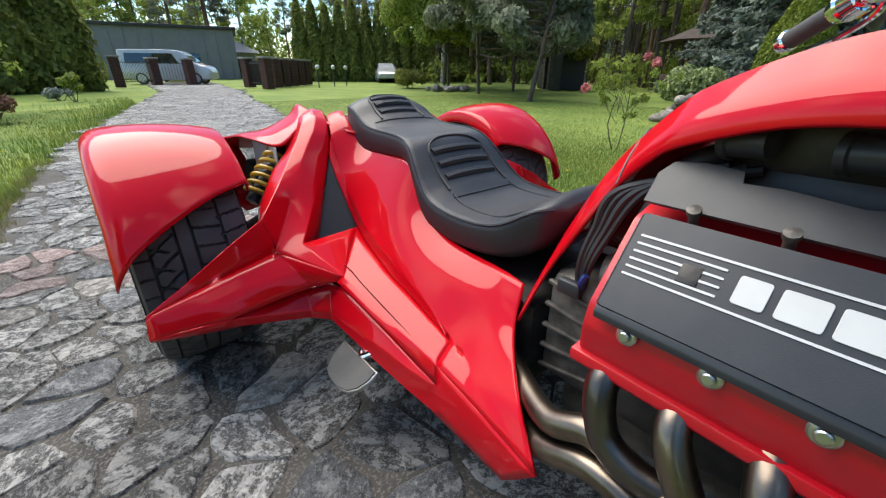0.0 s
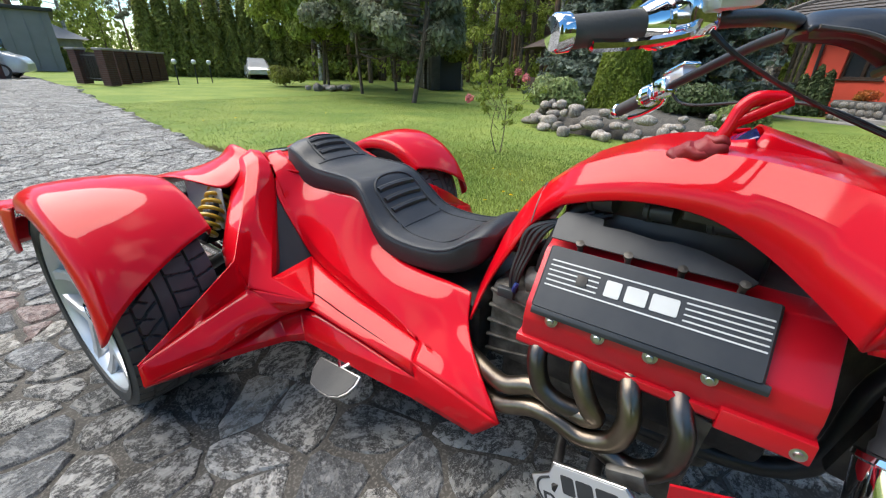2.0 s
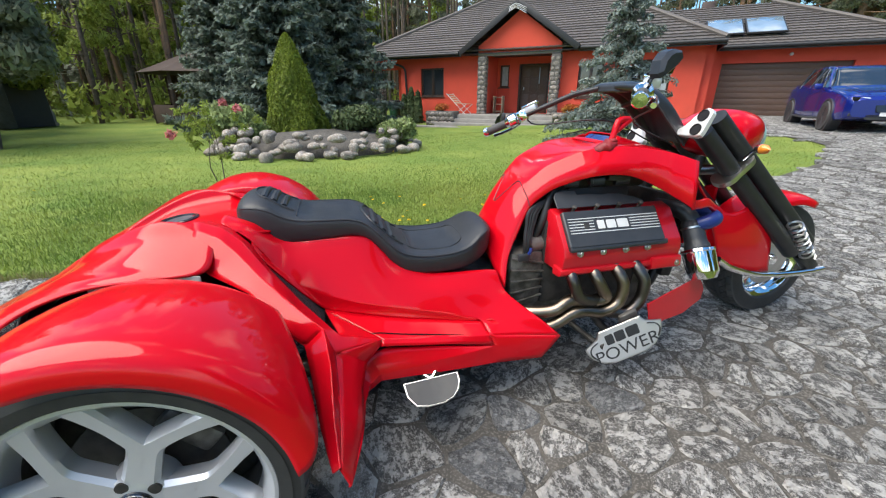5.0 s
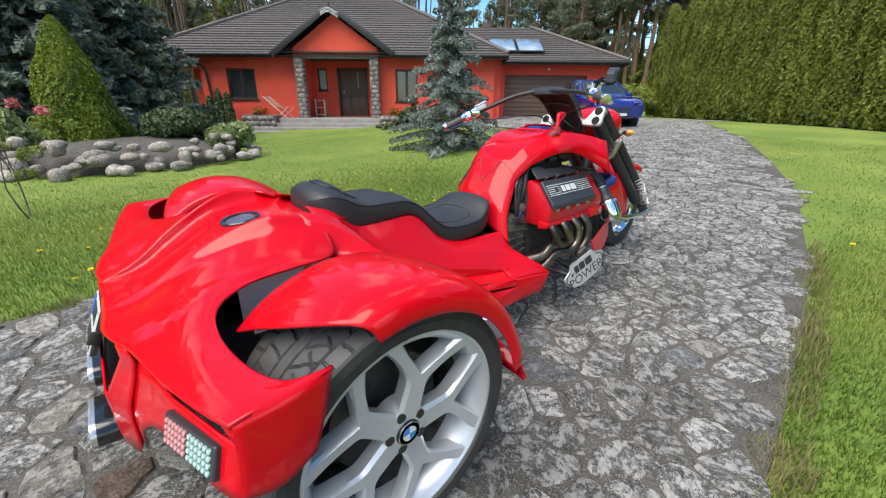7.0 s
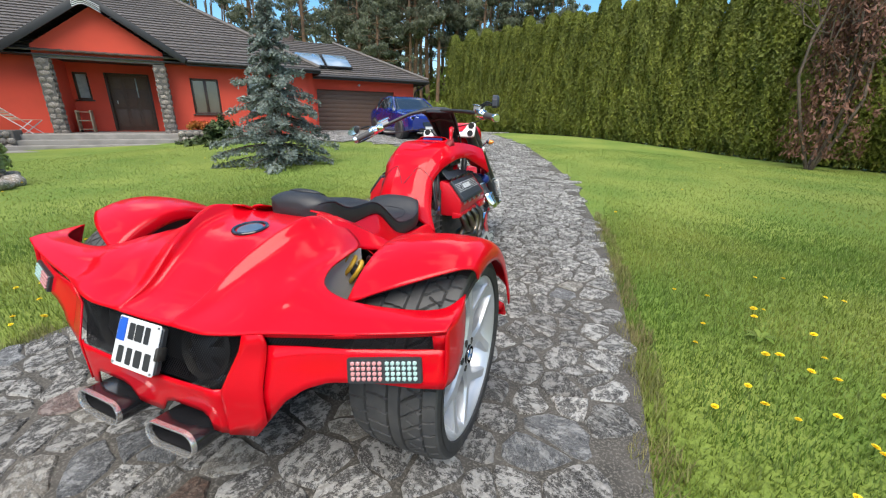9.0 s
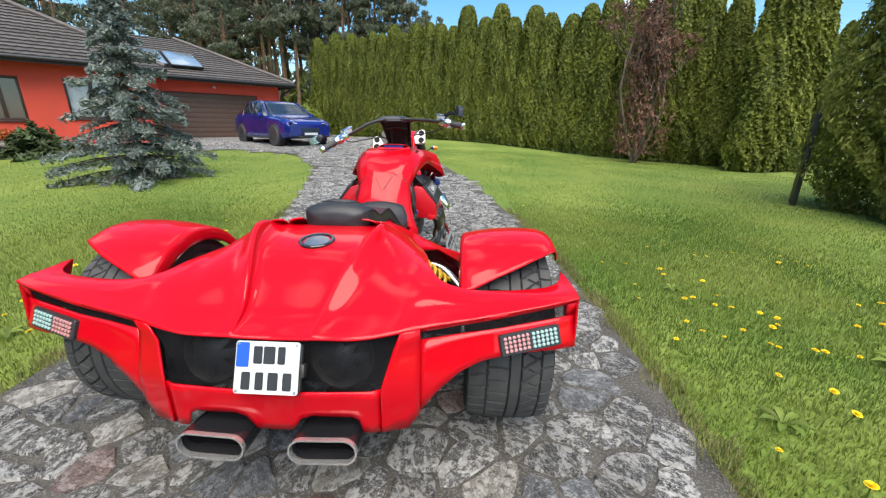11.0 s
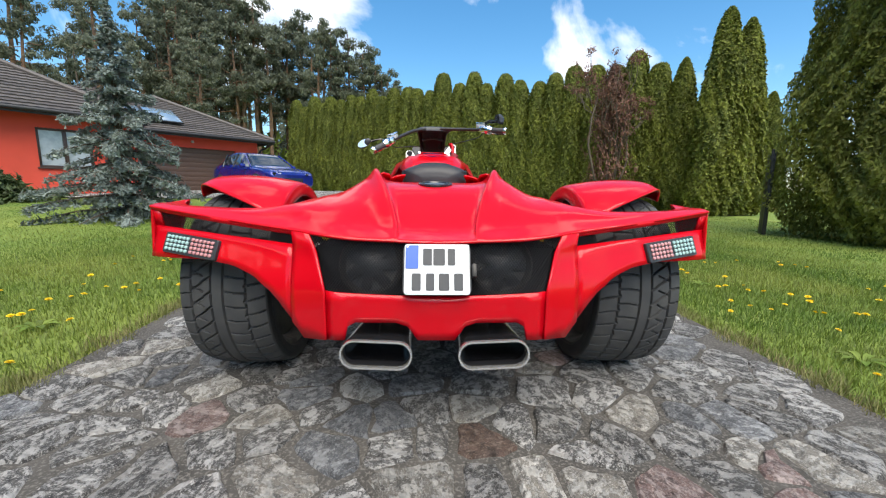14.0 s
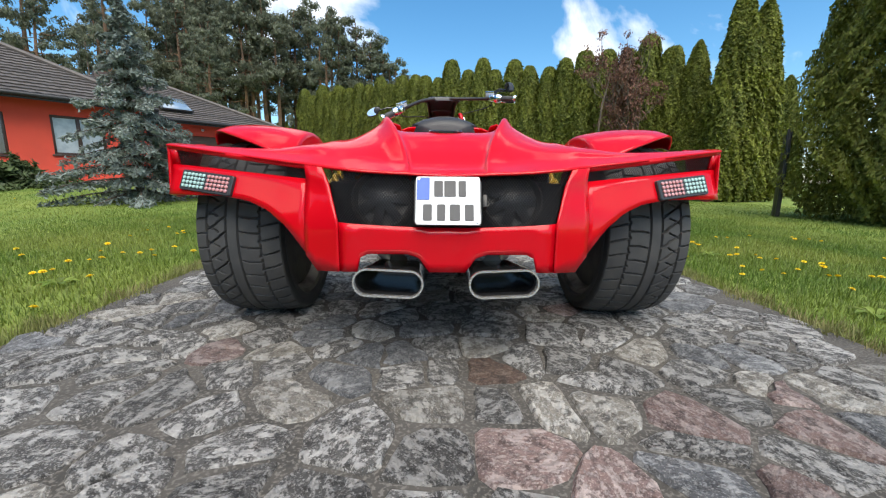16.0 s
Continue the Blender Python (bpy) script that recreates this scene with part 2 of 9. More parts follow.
DRY_GRASS = material("dry_grass", (0.24, 0.21, 0.09), 0.7, vary=0.9, scale=3, second=(0.17, 0.2, 0.05), island=0.35, trans=0.3)
RENDER = material("red_orange_render", (0.72, 0.085, 0.048), 0.85, vary=0.35, scale=1.2, second=(0.55, 0.072, 0.04), bump=0.003, bump_scale=90)
ROOF = material("dark_roof_tile", (0.082, 0.070, 0.064), 0.6, vary=0.6, scale=4, second=(0.105, 0.094, 0.085), island=0.2, bump=0.002, bump_scale=60)
FASCIA = material("black_fascia", (0.022, 0.022, 0.024), 0.5, vary=0.3, scale=8)
BROWN_DOOR = material("dark_brown_door", (0.12, 0.07, 0.048), 0.5, vary=0.5, scale=10, second=(0.09, 0.052, 0.036), bump=0.001, bump_scale=80)
BROWN_FRAME = material("brown_window_frame", (0.06, 0.035, 0.025), 0.45, vary=0.4, scale=14)
GLASS = material("dark_window_glass", (0.03, 0.035, 0.04), 0.04, vary=0.4, scale=2, second=(0.06, 0.065, 0.07), coat=0.6, spec=0.8)
# pale base colour stands for white reflections in the panes
PALE_GLASS = material("pale_reflection_glass", (0.42, 0.48, 0.52), 0.06, vary=0.5, scale=6, second=(0.25, 0.3, 0.34), coat=0.8)
FIELDSTONE = material("fieldstone", (0.235, 0.195, 0.16), 0.85, vary=0.9, scale=9, second=(0.16, 0.145, 0.13), speck=(0.38, 0.36, 0.33), speck_scale=40, bump=0.01, bump_scale=30, rand=0.3)
FIELD_MORTAR = material("grey_mortar", (0.13, 0.12, 0.11), 0.95, vary=0.5, scale=12, bump=0.004, bump_scale=60)
CONCRETE = material("weathered_concrete", (0.27, 0.255, 0.235), 0.9, vary=0.7, scale=2.5, second=(0.19, 0.18, 0.165), bump=0.003, bump_scale=50)
SOLAR = material("solar_panel_glass", (0.22, 0.30, 0.38), 0.08, vary=0.4, scale=3, second=(0.14, 0.2, 0.28), coat=0.8)
CAR_BLUE = material("metallic_blue_paint", (0.008, 0.02, 0.22), 0.25, metal=0.35, vary=0.2, scale=5, second=(0.006, 0.015, 0.16), coat=1.0)
CAR_SILVER = material("silver_car_paint", (0.5, 0.51, 0.53), 0.3, metal=0.2, vary=0.2, scale=4, coat=0.8)
CAR_GLASS = material("car_glass", (0.02, 0.024, 0.028), 0.03, vary=0.3, scale=4, coat=0.8, spec=0.8)
WOOD = material("pale_garden_wood", (0.42, 0.33, 0.23), 0.6, vary=0.6, scale=9, second=(0.3, 0.22, 0.15), bump=0.001, bump_scale=70)
BARK = material("grey_bark", (0.13, 0.10, 0.075), 0.95, vary=0.9, scale=6, second=(0.07, 0.055, 0.042), bump=0.02, bump_scale=22)
BARK_PINE = material("orange_pine_bark", (0.20, 0.115, 0.065), 0.95, vary=0.9, scale=3, second=(0.10, 0.07, 0.05), bump=0.02, bump_scale=14)
BARK_BIRCH = material("birch_bark", (0.52, 0.50, 0.46), 0.85, vary=0.9, scale=5, second=(0.12, 0.11, 0.10), bump=0.008, bump_scale=30)


def leafy(name, color, second, trans=0.35, k=0.45, scale=0.8):
    return material(name, color, 0.62, vary=0.8, scale=scale, second=second, island=k, trans=trans, spec=0.3)


THUJA = leafy("thuja_sprays", (0.19, 0.215, 0.034), (0.115, 0.14, 0.025))
THUJA_DARK = leafy("dark_thuja_sprays", (0.25, 0.27, 0.06), (0.155, 0.17, 0.04), 0.45)
SPRUCE_BLUE = leafy("blue_spruce_needles", (0.265, 0.31, 0.28), (0.135, 0.17, 0.155), 0.38)
SPRUCE_LIME = leafy("dwarf_spruce_needles", (0.17, 0.22, 0.022), (0.10, 0.14, 0.016), 0.35)
GREY_NEEDLE = leafy("grey_green_needles", (0.23, 0.255, 0.17), (0.15, 0.175, 0.115), 0.5)
SPRUCE_DARK = leafy("dark_spruce_needles", (0.20, 0.245, 0.205), (0.13, 0.165, 0.135), 0.45)
PINE_NEEDLE = leafy("pine_needles", (0.19, 0.21, 0.145), (0.115, 0.132, 0.088), 0.5)
SPRING_LEAF = leafy("spring_leaves", (0.27, 0.33, 0.07), (0.19, 0.24, 0.05), 0.55)
VARIEGATED = leafy("variegated_leaves", (0.26, 0.31, 0.13), (0.13, 0.19, 0.05), 0.3)
JUNIPER = leafy("juniper_sprays", (0.075, 0.105, 0.038), (0.045, 0.07, 0.025), 0.15)
PURPLE_TWIG = leafy("reddish_bare_twigs", (0.20, 0.10, 0.07), (0.12, 0.065, 0.045), 0.25)
PINK_FLOWER = leafy("pink_blossom", (0.62, 0.22, 0.22), (0.5, 0.14, 0.16), 0.4)
RED_FLOWER = leafy("orange_red_flowers", (0.45, 0.10, 0.03), (0.3, 0.2, 0.03), 0.3)
DANDELION = material("dandelion_yellow", (0.85, 0.62, 0.01), 0.7, vary=0.3, scale=60, rand=0.15)

# ---- building tools ----
def part(name, bm, mat, parent=None, label="", smooth=True, angle=40):
    """One mesh object from a bmesh, under a thing or a part."""
    me = bpy.data.meshes.new(name)
    bmesh.ops.recalc_face_normals(bm, faces=bm.faces)
    bm.to_mesh(me)
    bm.free()
    me.materials.append(mat)
    if smooth:
        me.polygons.foreach_set("use_smooth", [True] * len(me.polygons))
        me.set_sharp_from_angle(angle=radians(angle))
    ob = new(name, me)
    if parent is not None:
        ob.parent = parent
    if label:
        ob["label"] = label
    return ob


def thing(name, label, category, group="", kind="", at=None):
    ob = new(name)
    ob.empty_display_size = 0.1
    if at is not None:
        ob.matrix_world = at
    return tagged(ob, label, category, group, kind)


def spline(points, n):
    """n points along a Catmull-Rom curve through the given ones, spaced by the parameter."""
    p = np.array(points, float)
    p = np.vstack([2 * p[0] - p[1], p, 2 * p[-1] - p[-2]])
    k = len(p) - 3
    u = np.linspace(0, k, n)
    i = np.minimum(u.astype(int), k - 1)
    f = (u - i)[:, None]
    a, b, c, d = p[i], p[i + 1], p[i + 2], p[i + 3]
    return 0.5 * (2 * b + (c - a) * f + (2 * a - 5 * b + 4 * c - d) * f**2 + (3 * b - a - 3 * c + d) * f**3)


def sheet(bm, rows, close_u=False, close_v=False):
    """Quads between rows of points."""
    vs = [[bm.verts.new(p) for p in row] for row in rows]
    nv, nu = len(vs), len(vs[0])
    for j in range(nv if close_v else nv - 1):
        for i in range(nu if close_u else nu - 1):
            q = (vs[j][i], vs[j][(i + 1) % nu], vs[(j + 1) % nv][(i + 1) % nu], vs[(j + 1) % nv][i])
            if len({tuple(round(c, 6) for c in v.co) for v in q}) > 2:
                bm.faces.new(q)
    return vs


def patch(rows, nu, nv):
    """A smooth grid through control rows."""
    fine = [spline(r, nu) for r in rows]
    cols = [spline([r[i] for r in fine], nv) for i in range(nu)]
    return [[cols[i][j] for i in range(nu)] for j in range(nv)]


def shell(name, rows, nu, nv, mat, parent, thick=0.006, label="", mirror=True, straight=False, angle=40, extra=()):
    """A sheet of bodywork with thickness. mirror: True joins the mirror image on, "pair" makes it a part of its own.
    extra: further control patches (rows, nu, nv) of the same part."""
    grids = [rows if straight else patch(rows, nu, nv)] + [patch(*e) for e in extra]
    made = []
    for sides in ((1, -1),) if mirror is True else ((1,), (-1,)) if mirror == "pair" else ((1,),):
        bm = bmesh.new()
        for s in sides:
            for grid in grids:
                sheet(bm, [[(s * p[0], p[1], p[2]) for p in r][::s] for r in grid])
        bmesh.ops.remove_doubles(bm, verts=bm.verts, dist=0.0015)
        ob = part(name, bm, mat, parent, label, angle=angle)
        s = ob.modifiers.new("thickness", "SOLIDIFY")
        s.thickness, s.offset, s.use_even_offset = thick, -1, False
        made.append(ob)
    return made[0]


def tube_into(bm, points, radius, sides=12, n=None, caps=True):
    """A tube along a smooth path; radius is one number or one for each control point."""
    pts = spline(points, n or max(2, 8 * (len(points) - 1))) if len(points) > 2 else np.array(points, float)
    rad = np.interp(np.linspace(0, 1, len(pts)), np.linspace(0, 1, len(points)), radius) if np.ndim(radius) else np.full(len(pts), radius)
    t = np.gradient(pts, axis=0)
    t /= np.linalg.norm(t, axis=1)[:, None] + 1e-12
    side = np.cross(t[0], (0.3, 0.2, 0.93))
    if np.linalg.norm(side) < 0.1:
        side = np.cross(t[0], (1, 0, 0))
    rings = []
    for p, d, r in zip(pts, t, rad):
        side = side - d * (side @ d)
        side /= np.linalg.norm(side)
        up = np.cross(d, side)
        rings.append([p + r * (math.cos(a) * side + math.sin(a) * up) for a in np.linspace(0, 2 * math.pi, sides, endpoint=False)])
    vs = sheet(bm, rings, close_u=True)
    if caps:
        bm.faces.new(vs[0][::-1])
        bm.faces.new(vs[-1])


def tube(name, points, radius, mat, parent, sides=12, label="", n=None):
    bm = bmesh.new()
    tube_into(bm, points, radius, sides, n)
    return part(name, bm, mat, parent, label)


def lathe_into(bm, profile, m, seg=32, closed=True):
    """Turn a profile of (along, radius) about the local x axis of m."""
    rings = [[m @ Vector((x, r * math.cos(a), r * math.sin(a))) for a in np.linspace(0, 2 * math.pi, seg, endpoint=False)] for x, r in profile]
    vs = sheet(bm, rings, close_u=True)
    if closed:
        if profile[0][1] > 1e-4:
            bm.faces.new(vs[0][::-1])
        if profile[-1][1] > 1e-4:
            bm.faces.new(vs[-1])


def lathe(name, profile, m, mat, parent, seg=32, closed=True, label="", angle=35):
    bm = bmesh.new()
    lathe_into(bm, profile, m, seg, closed)
    return part(name, bm, mat, parent, label, angle=angle)


def box_into(bm, m, sx, sy, sz, bevel=0.0, seg=2):
    made = bmesh.ops.create_cube(bm, size=1.0, matrix=m @ Matrix.Diagonal((sx, sy, sz, 1)))
    if bevel:
        edges = {e for v in made["verts"] for e in v.link_edges}
        bmesh.ops.bevel(bm, geom=list(edges), offset=bevel, segments=seg, affect="EDGES", profile=0.5)


def box(name, m, sx, sy, sz, mat, parent=None, bevel=0.004, label=""):
    bm = bmesh.new()
    box_into(bm, m, sx, sy, sz, bevel)
    return part(name, bm, mat, parent, label, angle=30)


def slab_into(bm, outline, m, depth, bevel=0.0):
    """A plate: an outline in the local xy plane, raised by depth along local z, with bevelled upper edges."""
    n = len(outline)
    c = sum((Vector((*p, 0)) for p in outline), Vector()) / n
    low = [bm.verts.new(m @ Vector((*p, 0))) for p in outline]
    mid = [bm.verts.new(m @ Vector((*p, depth - bevel))) for p in outline]
    rings = [low, mid]
    if bevel:
        top = []
        for p in outline:
            v = Vector((*p, 0))
            d = c - v
            top.append(bm.verts.new(m @ (v + d.normalized() * min(bevel, d.length * 0.5) + Vector((0, 0, depth)))))
        rings.append(top)
    for a, b in zip(rings, rings[1:]):
        for i in range(n):
            bm.faces.new((a[i], a[(i + 1) % n], b[(i + 1) % n], b[i]))
    bm.faces.new(rings[-1])
    bm.faces.new(low[::-1])


def slab(name, outline, m, depth, mat, parent=None, bevel=0.002, label=""):
    bm = bmesh.new()
    slab_into(bm, outline, m, depth, bevel)
    return part(name, bm, mat, parent, label, angle=30)


def frame_of(o, x, y):
    """A pose with local x and y along the given directions (y squared up)."""
    ex = Vector(x).normalized()
    ez = ex.cross(Vector(y)).normalized()
    ey = ez.cross(ex)
    return Matrix(((ex.x, ey.x, ez.x, o[0]), (ex.y, ey.y, ez.y, o[1]), (ex.z, ey.z, ez.z, o[2]), (0, 0, 0, 1)))


def rounded(w, h, r, n=5):
    """Outline of a rounded rectangle about the origin."""
    pts = []
    for cx, cy, a0 in ((w / 2 - r, h / 2 - r, 0), (-w / 2 + r, h / 2 - r, 90), (-w / 2 + r, -h / 2 + r, 180), (w / 2 - r, -h / 2 + r, 270)):
        for k in range(n):
            a = radians(a0 + 90 * k / (n - 1))
            pts.append((cx + r * math.cos(a), cy + r * math.sin(a)))
    return pts


def lettering(name, text, size, m, mat, parent, depth=0.001):
    """Raised letters in the built-in font, as a mesh, centred on m."""
    cu = bpy.data.curves.new(name, "FONT")
    cu.body, cu.size, cu.extrude, cu.align_x, cu.align_y = text, size, depth, "CENTER", "CENTER"
    tmp = bpy.data.objects.new(name, cu)
    me = bpy.data.meshes.new_from_object(tmp)
    bpy.data.objects.remove(tmp)
    me.transform(m)
    me.materials.clear()
    me.materials.append(mat)
    ob = new(name, me)
    ob.parent = parent
    return ob


def raw(name, verts, faces, mat, parent=None, smooth=False):
    """A mesh from arrays of vertices and equal-sized faces."""
    v, f = np.asarray(verts, np.float32), np.asarray(faces, np.int32)
    me = bpy.data.meshes.new(name)
    me.vertices.add(len(v))
    me.vertices.foreach_set("co", v.ravel())
    k = f.shape[1]
    me.loops.add(f.size)
    me.loops.foreach_set("vertex_index", f.ravel())
    me.polygons.add(len(f))
    me.polygons.foreach_set("loop_start", np.arange(0, f.size, k, dtype=np.int32))
    me.polygons.foreach_set("use_smooth", np.full(len(f), smooth))
    me.update(calc_edges=True)
    me.materials.append(mat)
    ob = new(name, me)
    if parent is not None:
        ob.parent = parent
    return ob


def ease(a, b, x):
    t = min(max((x - a) / (b - a), 0), 1)
    return t * t * (3 - 2 * t)


def ground_z(x, y):
    """Height of the ground: level round the trike, rising towards the garage."""
    return 0.5 * ease(2, 17, y) * ease(8.5, -1.0, x)

# ---- ground ----
LEFT_EDGE = [(-6.2, -34), (-4.6, -20), (-3.5, -14), (-2.5, -8), (-1.95, -5), (-1.55, -2.4), (-1.55, 0.2), (-1.6, 1.5), (-1.75, 3.5), (-2.35, 6.0), (-3.1, 8.5), (-4.4, 10.6), (-6.6, 11.6), (-9.5, 11.8)]
RIGHT_EDGE = [(-1.9, -34), (-1.4, -20), (0.15, -12), (1.2, -6.2), (1.5, -3.5), (1.58, -1.9), (1.55, 0.0), (1.56, 1.0), (1.5, 2.0), (1.42, 3.0), (1.3, 4.0), (0.75, 6.9), (0.0, 9.2), (-1.0, 11.8), (-2.3, 14.5), (-4.0, 18.0)]


def edge_x(edge, y):
    e = np.array(edge)
    return float(np.interp(y, e[:, 1], e[:, 0]))


def on_drive(x, y, grow=0.0):
    if y > 11.6:
        return edge_x(RIGHT_EDGE, min(y, 18)) + grow > x > -13.5 - grow and y < 20
    return edge_x(LEFT_EDGE, y) - grow < x < edge_x(RIGHT_EDGE, y) + grow


xs = np.unique(np.concatenate([np.linspace(-14, 12, 105), -14 - np.geomspace(0.5, 900, 22), 12 + np.geomspace(0.5, 900, 22)]))
ys = np.unique(np.concatenate([np.linspace(-36, 26, 150), -36 - np.geomspace(1, 900, 18), 26 + np.geomspace(1, 900, 18)]))
gx, gy = np.meshgrid(xs, ys)
gz = np.array([[ground_z(x, y) - 0.03 for x in xs] for y in ys])
gv = np.stack([gx, gy, gz], -1).reshape(-1, 3)
nxs = len(xs)
gf = np.array([(j * nxs + i, j * nxs + i + 1, (j + 1) * nxs + i + 1, (j + 1) * nxs + i) for j in range(len(ys) - 1) for i in range(nxs - 1)])
tagged(raw("ground", gv, gf, LAWN, smooth=True), "green lawn with sunlit patches put into its colour, reaching to the woods", "lawn", kind="structure")

# ---- the trike ----
trike = thing("trike", "low red custom three-wheeled motorcycle parked on stone paving", "motor trike")

# rear cowl: columns from the tail lip forward, from the middle outwards
cowl = [
    [(0, 0.004, 0.582), (0, 0.10, 0.610), (0, 0.22, 0.680), (0, 0.36, 0.746), (0, 0.58, 0.764), (0, 0.76, 0.735)],
    [(0.104, 0.004, 0.583), (0.112, 0.10, 0.611), (0.136, 0.22, 0.682), (0.174, 0.37, 0.750), (0.192, 0.58, 0.769), (0.15, 0.76, 0.735)],
    [(0.122, 0.005, 0.586), (0.134, 0.10, 0.637), (0.172, 0.23, 0.728), (0.226, 0.40, 0.806), (0.240, 0.50, 0.812), (0.232, 0.63, 0.766)],
    [(0.165, 0.007, 0.589), (0.19, 0.09, 0.624), (0.232, 0.22, 0.700), (0.272, 0.40, 0.768), (0.284, 0.50, 0.774), (0.288, 0.61, 0.760)],
    [(0.26, 0.010, 0.594), (0.29, 0.07, 0.628), (0.33, 0.18, 0.682), (0.352, 0.34, 0.720), (0.366, 0.48, 0.721), (0.374, 0.595, 0.692)],
    [(0.35, 0.020, 0.602), (0.37, 0.07, 0.634), (0.39, 0.15, 0.672), (0.402, 0.25, 0.700), (0.412, 0.35, 0.709), (0.420, 0.45, 0.698)],
    [(0.41, 0.055, 0.611), (0.42, 0.09, 0.642), (0.43, 0.13, 0.665), (0.435, 0.18, 0.682), (0.44, 0.25, 0.695), (0.445, 0.32, 0.70)],
    [(0.47, 0.076, 0.618), (0.475, 0.10, 0.642), (0.48, 0.13, 0.660), (0.485, 0.16, 0.672), (0.49, 0.19, 0.680), (0.495, 0.225, 0.683)],
    [(0.60, 0.084, 0.634), (0.60, 0.10, 0.648), (0.60, 0.12, 0.657), (0.60, 0.145, 0.663), (0.60, 0.17, 0.667), (0.60, 0.195, 0.668)],
    [(0.76, 0.106, 0.655), (0.76, 0.12, 0.664), (0.76, 0.14, 0.669), (0.76, 0.16, 0.671), (0.76, 0.18, 0.671), (0.76, 0.205, 0.669)],
    [(0.87, 0.135, 0.669), (0.87, 0.15, 0.676), (0.87, 0.17, 0.678), (0.87, 0.195, 0.677), (0.87, 0.22, 0.675), (0.87, 0.245, 0.674)],
    [(0.925, 0.155, 0.676), (0.925, 0.17, 0.681), (0.924, 0.20, 0.682), (0.922, 0.24, 0.682), (0.917, 0.285, 0.685), (0.910, 0.325, 0.690)],
]


# tail panel: its rake and sweep in plan
def tail(x, z, out=0.0):
    a = abs(x)
    y = np.interp(a, (0, 0.30, 0.36, 0.43, 0.55, 0.67, 0.86, 0.925), (0.0, 0.004, 0.028, 0.052, 0.073, 0.087, 0.13, 0.155))
    kink = np.interp(a, (0, 0.30, 0.42, 0.86), (0.575, 0.562, 0.560, 0.605))
    return (x, y + 0.33 * (min(z, kink) - 0.6) - 0.25 * max(z - kink, 0) + 0.35 * max(0.44 - z, 0) - out, z)


def lip_z(x):
    return float(np.interp(abs(x), (0, 0.16, 0.26, 0.35, 0.42, 0.60, 0.76, 0.925), (0.580, 0.586, 0.591, 0.600, 0.609, 0.631, 0.652, 0.673)))


# the cowl's rear edge lies on the lip of the tail panel
for column in cowl:
    x = column[0][0]
    column[0] = (x, float(tail(x, lip_z(x))[1]) - 0.003, lip_z(x) + 0.002)
    for j in range(1, len(column)):
        px, py, pz = column[j]
        column[j] = (px, max(py, column[j - 1][1] + 0.012), pz)
shell("rear_cowl", cowl, 30, 89, RED, trike, 0.007, angle=60)


def skirt_z(x):
    return float(np.interp(abs(x), (0, 0.055, 0.085, 0.12, 0.24, 0.262, 0.272, 0.40, 0.45, 0.50, 0.56, 0.63, 0.72, 0.925), (0.292, 0.292, 0.335, 0.347, 0.347, 0.335, 0.292, 0.287, 0.352, 0.42, 0.468, 0.498, 0.512, 0.512)))


def band(name, xs, low, high, n=6, mat=None, out=0.0, thick=0.006, mirror="pair"):
    grid = [[tail(x, low(x) + (high(x) - low(x)) * j / (n - 1), out) for x in xs] for j in range(n)]
    return shell(name, grid, 0, 0, mat or RED, trike, thick, mirror=mirror, straight=True, angle=42)


xs_mid = [0, 0.03, 0.055, 0.07, 0.085, 0.12, 0.18, 0.24, 0.262, 0.272, 0.30, 0.326]
band("tail_panel", xs_mid, skirt_z, lambda x: 0.428 + 0.013 * (x / 0.33) ** 2, mirror=True)
xs_cheek = [0.326, 0.333, 0.34, 0.36, 0.38, 0.40, 0.42, 0.437]
cheek_top = lambda x: float(np.interp(x, (0.326, 0.376, 0.437), (0.441, 0.602, 0.6095)))
band("tail_cheek", xs_cheek, skirt_z, cheek_top, 8)
slot_low = lambda x: float(np.interp(x, (0.437, 0.86, 0.925), (0.567, 0.608, 0.611)))
slot_top = lambda x: lip_z(x) - float(np.interp(x, (0.437, 0.5, 0.9), (0.014, 0.015, 0.013)))
xs_wing = list(np.linspace(0.437, 0.925, 22))
band("wing_panel", xs_wing, skirt_z, slot_low, 6)
band("wing_lip", xs_wing, slot_top, lip_z, 2)
band("wing_corner", [0.89, 0.905, 0.925], slot_low, slot_top, 2)
# side plates closing the wing ends
end = [[(0.925, 0.130, 0.512), (0.93, 0.2, 0.50), (0.925, 0.27, 0.53)], [(0.927, 0.138, 0.58), (0.932, 0.22, 0.58), (0.922, 0.295, 0.60)], [(0.925, 0.142, 0.676), (0.924, 0.24, 0.682), (0.910, 0.325, 0.690)]]
shell("wing_end_plate", end, 10, 10, RED, trike, 0.006, mirror="pair")


# mesh fillings: crossing wires in the tail opening and the wing slots
def mesh_fill(name, xs0, xs1, low, high, back, pitch=0.0085):
    bm = bmesh.new()
    for s in (-1, 1):
        k = xs0 - 0.4
        while k < xs1 + 0.4:
            run = []
            for z in np.linspace(0.40, 0.70, 61):
                x = k + s * (z - 0.55) * 0.75
                if xs0 <= x <= xs1 and low(x) - 0.004 <= z <= high(x) + 0.004:
                    run.append(tail(x, z, -back + s * 0.0004))
            if len(run) > 2:
                tube_into(bm, [run[0], run[-1]], 0.0011, 3, caps=False)
            k += pitch
    return bm


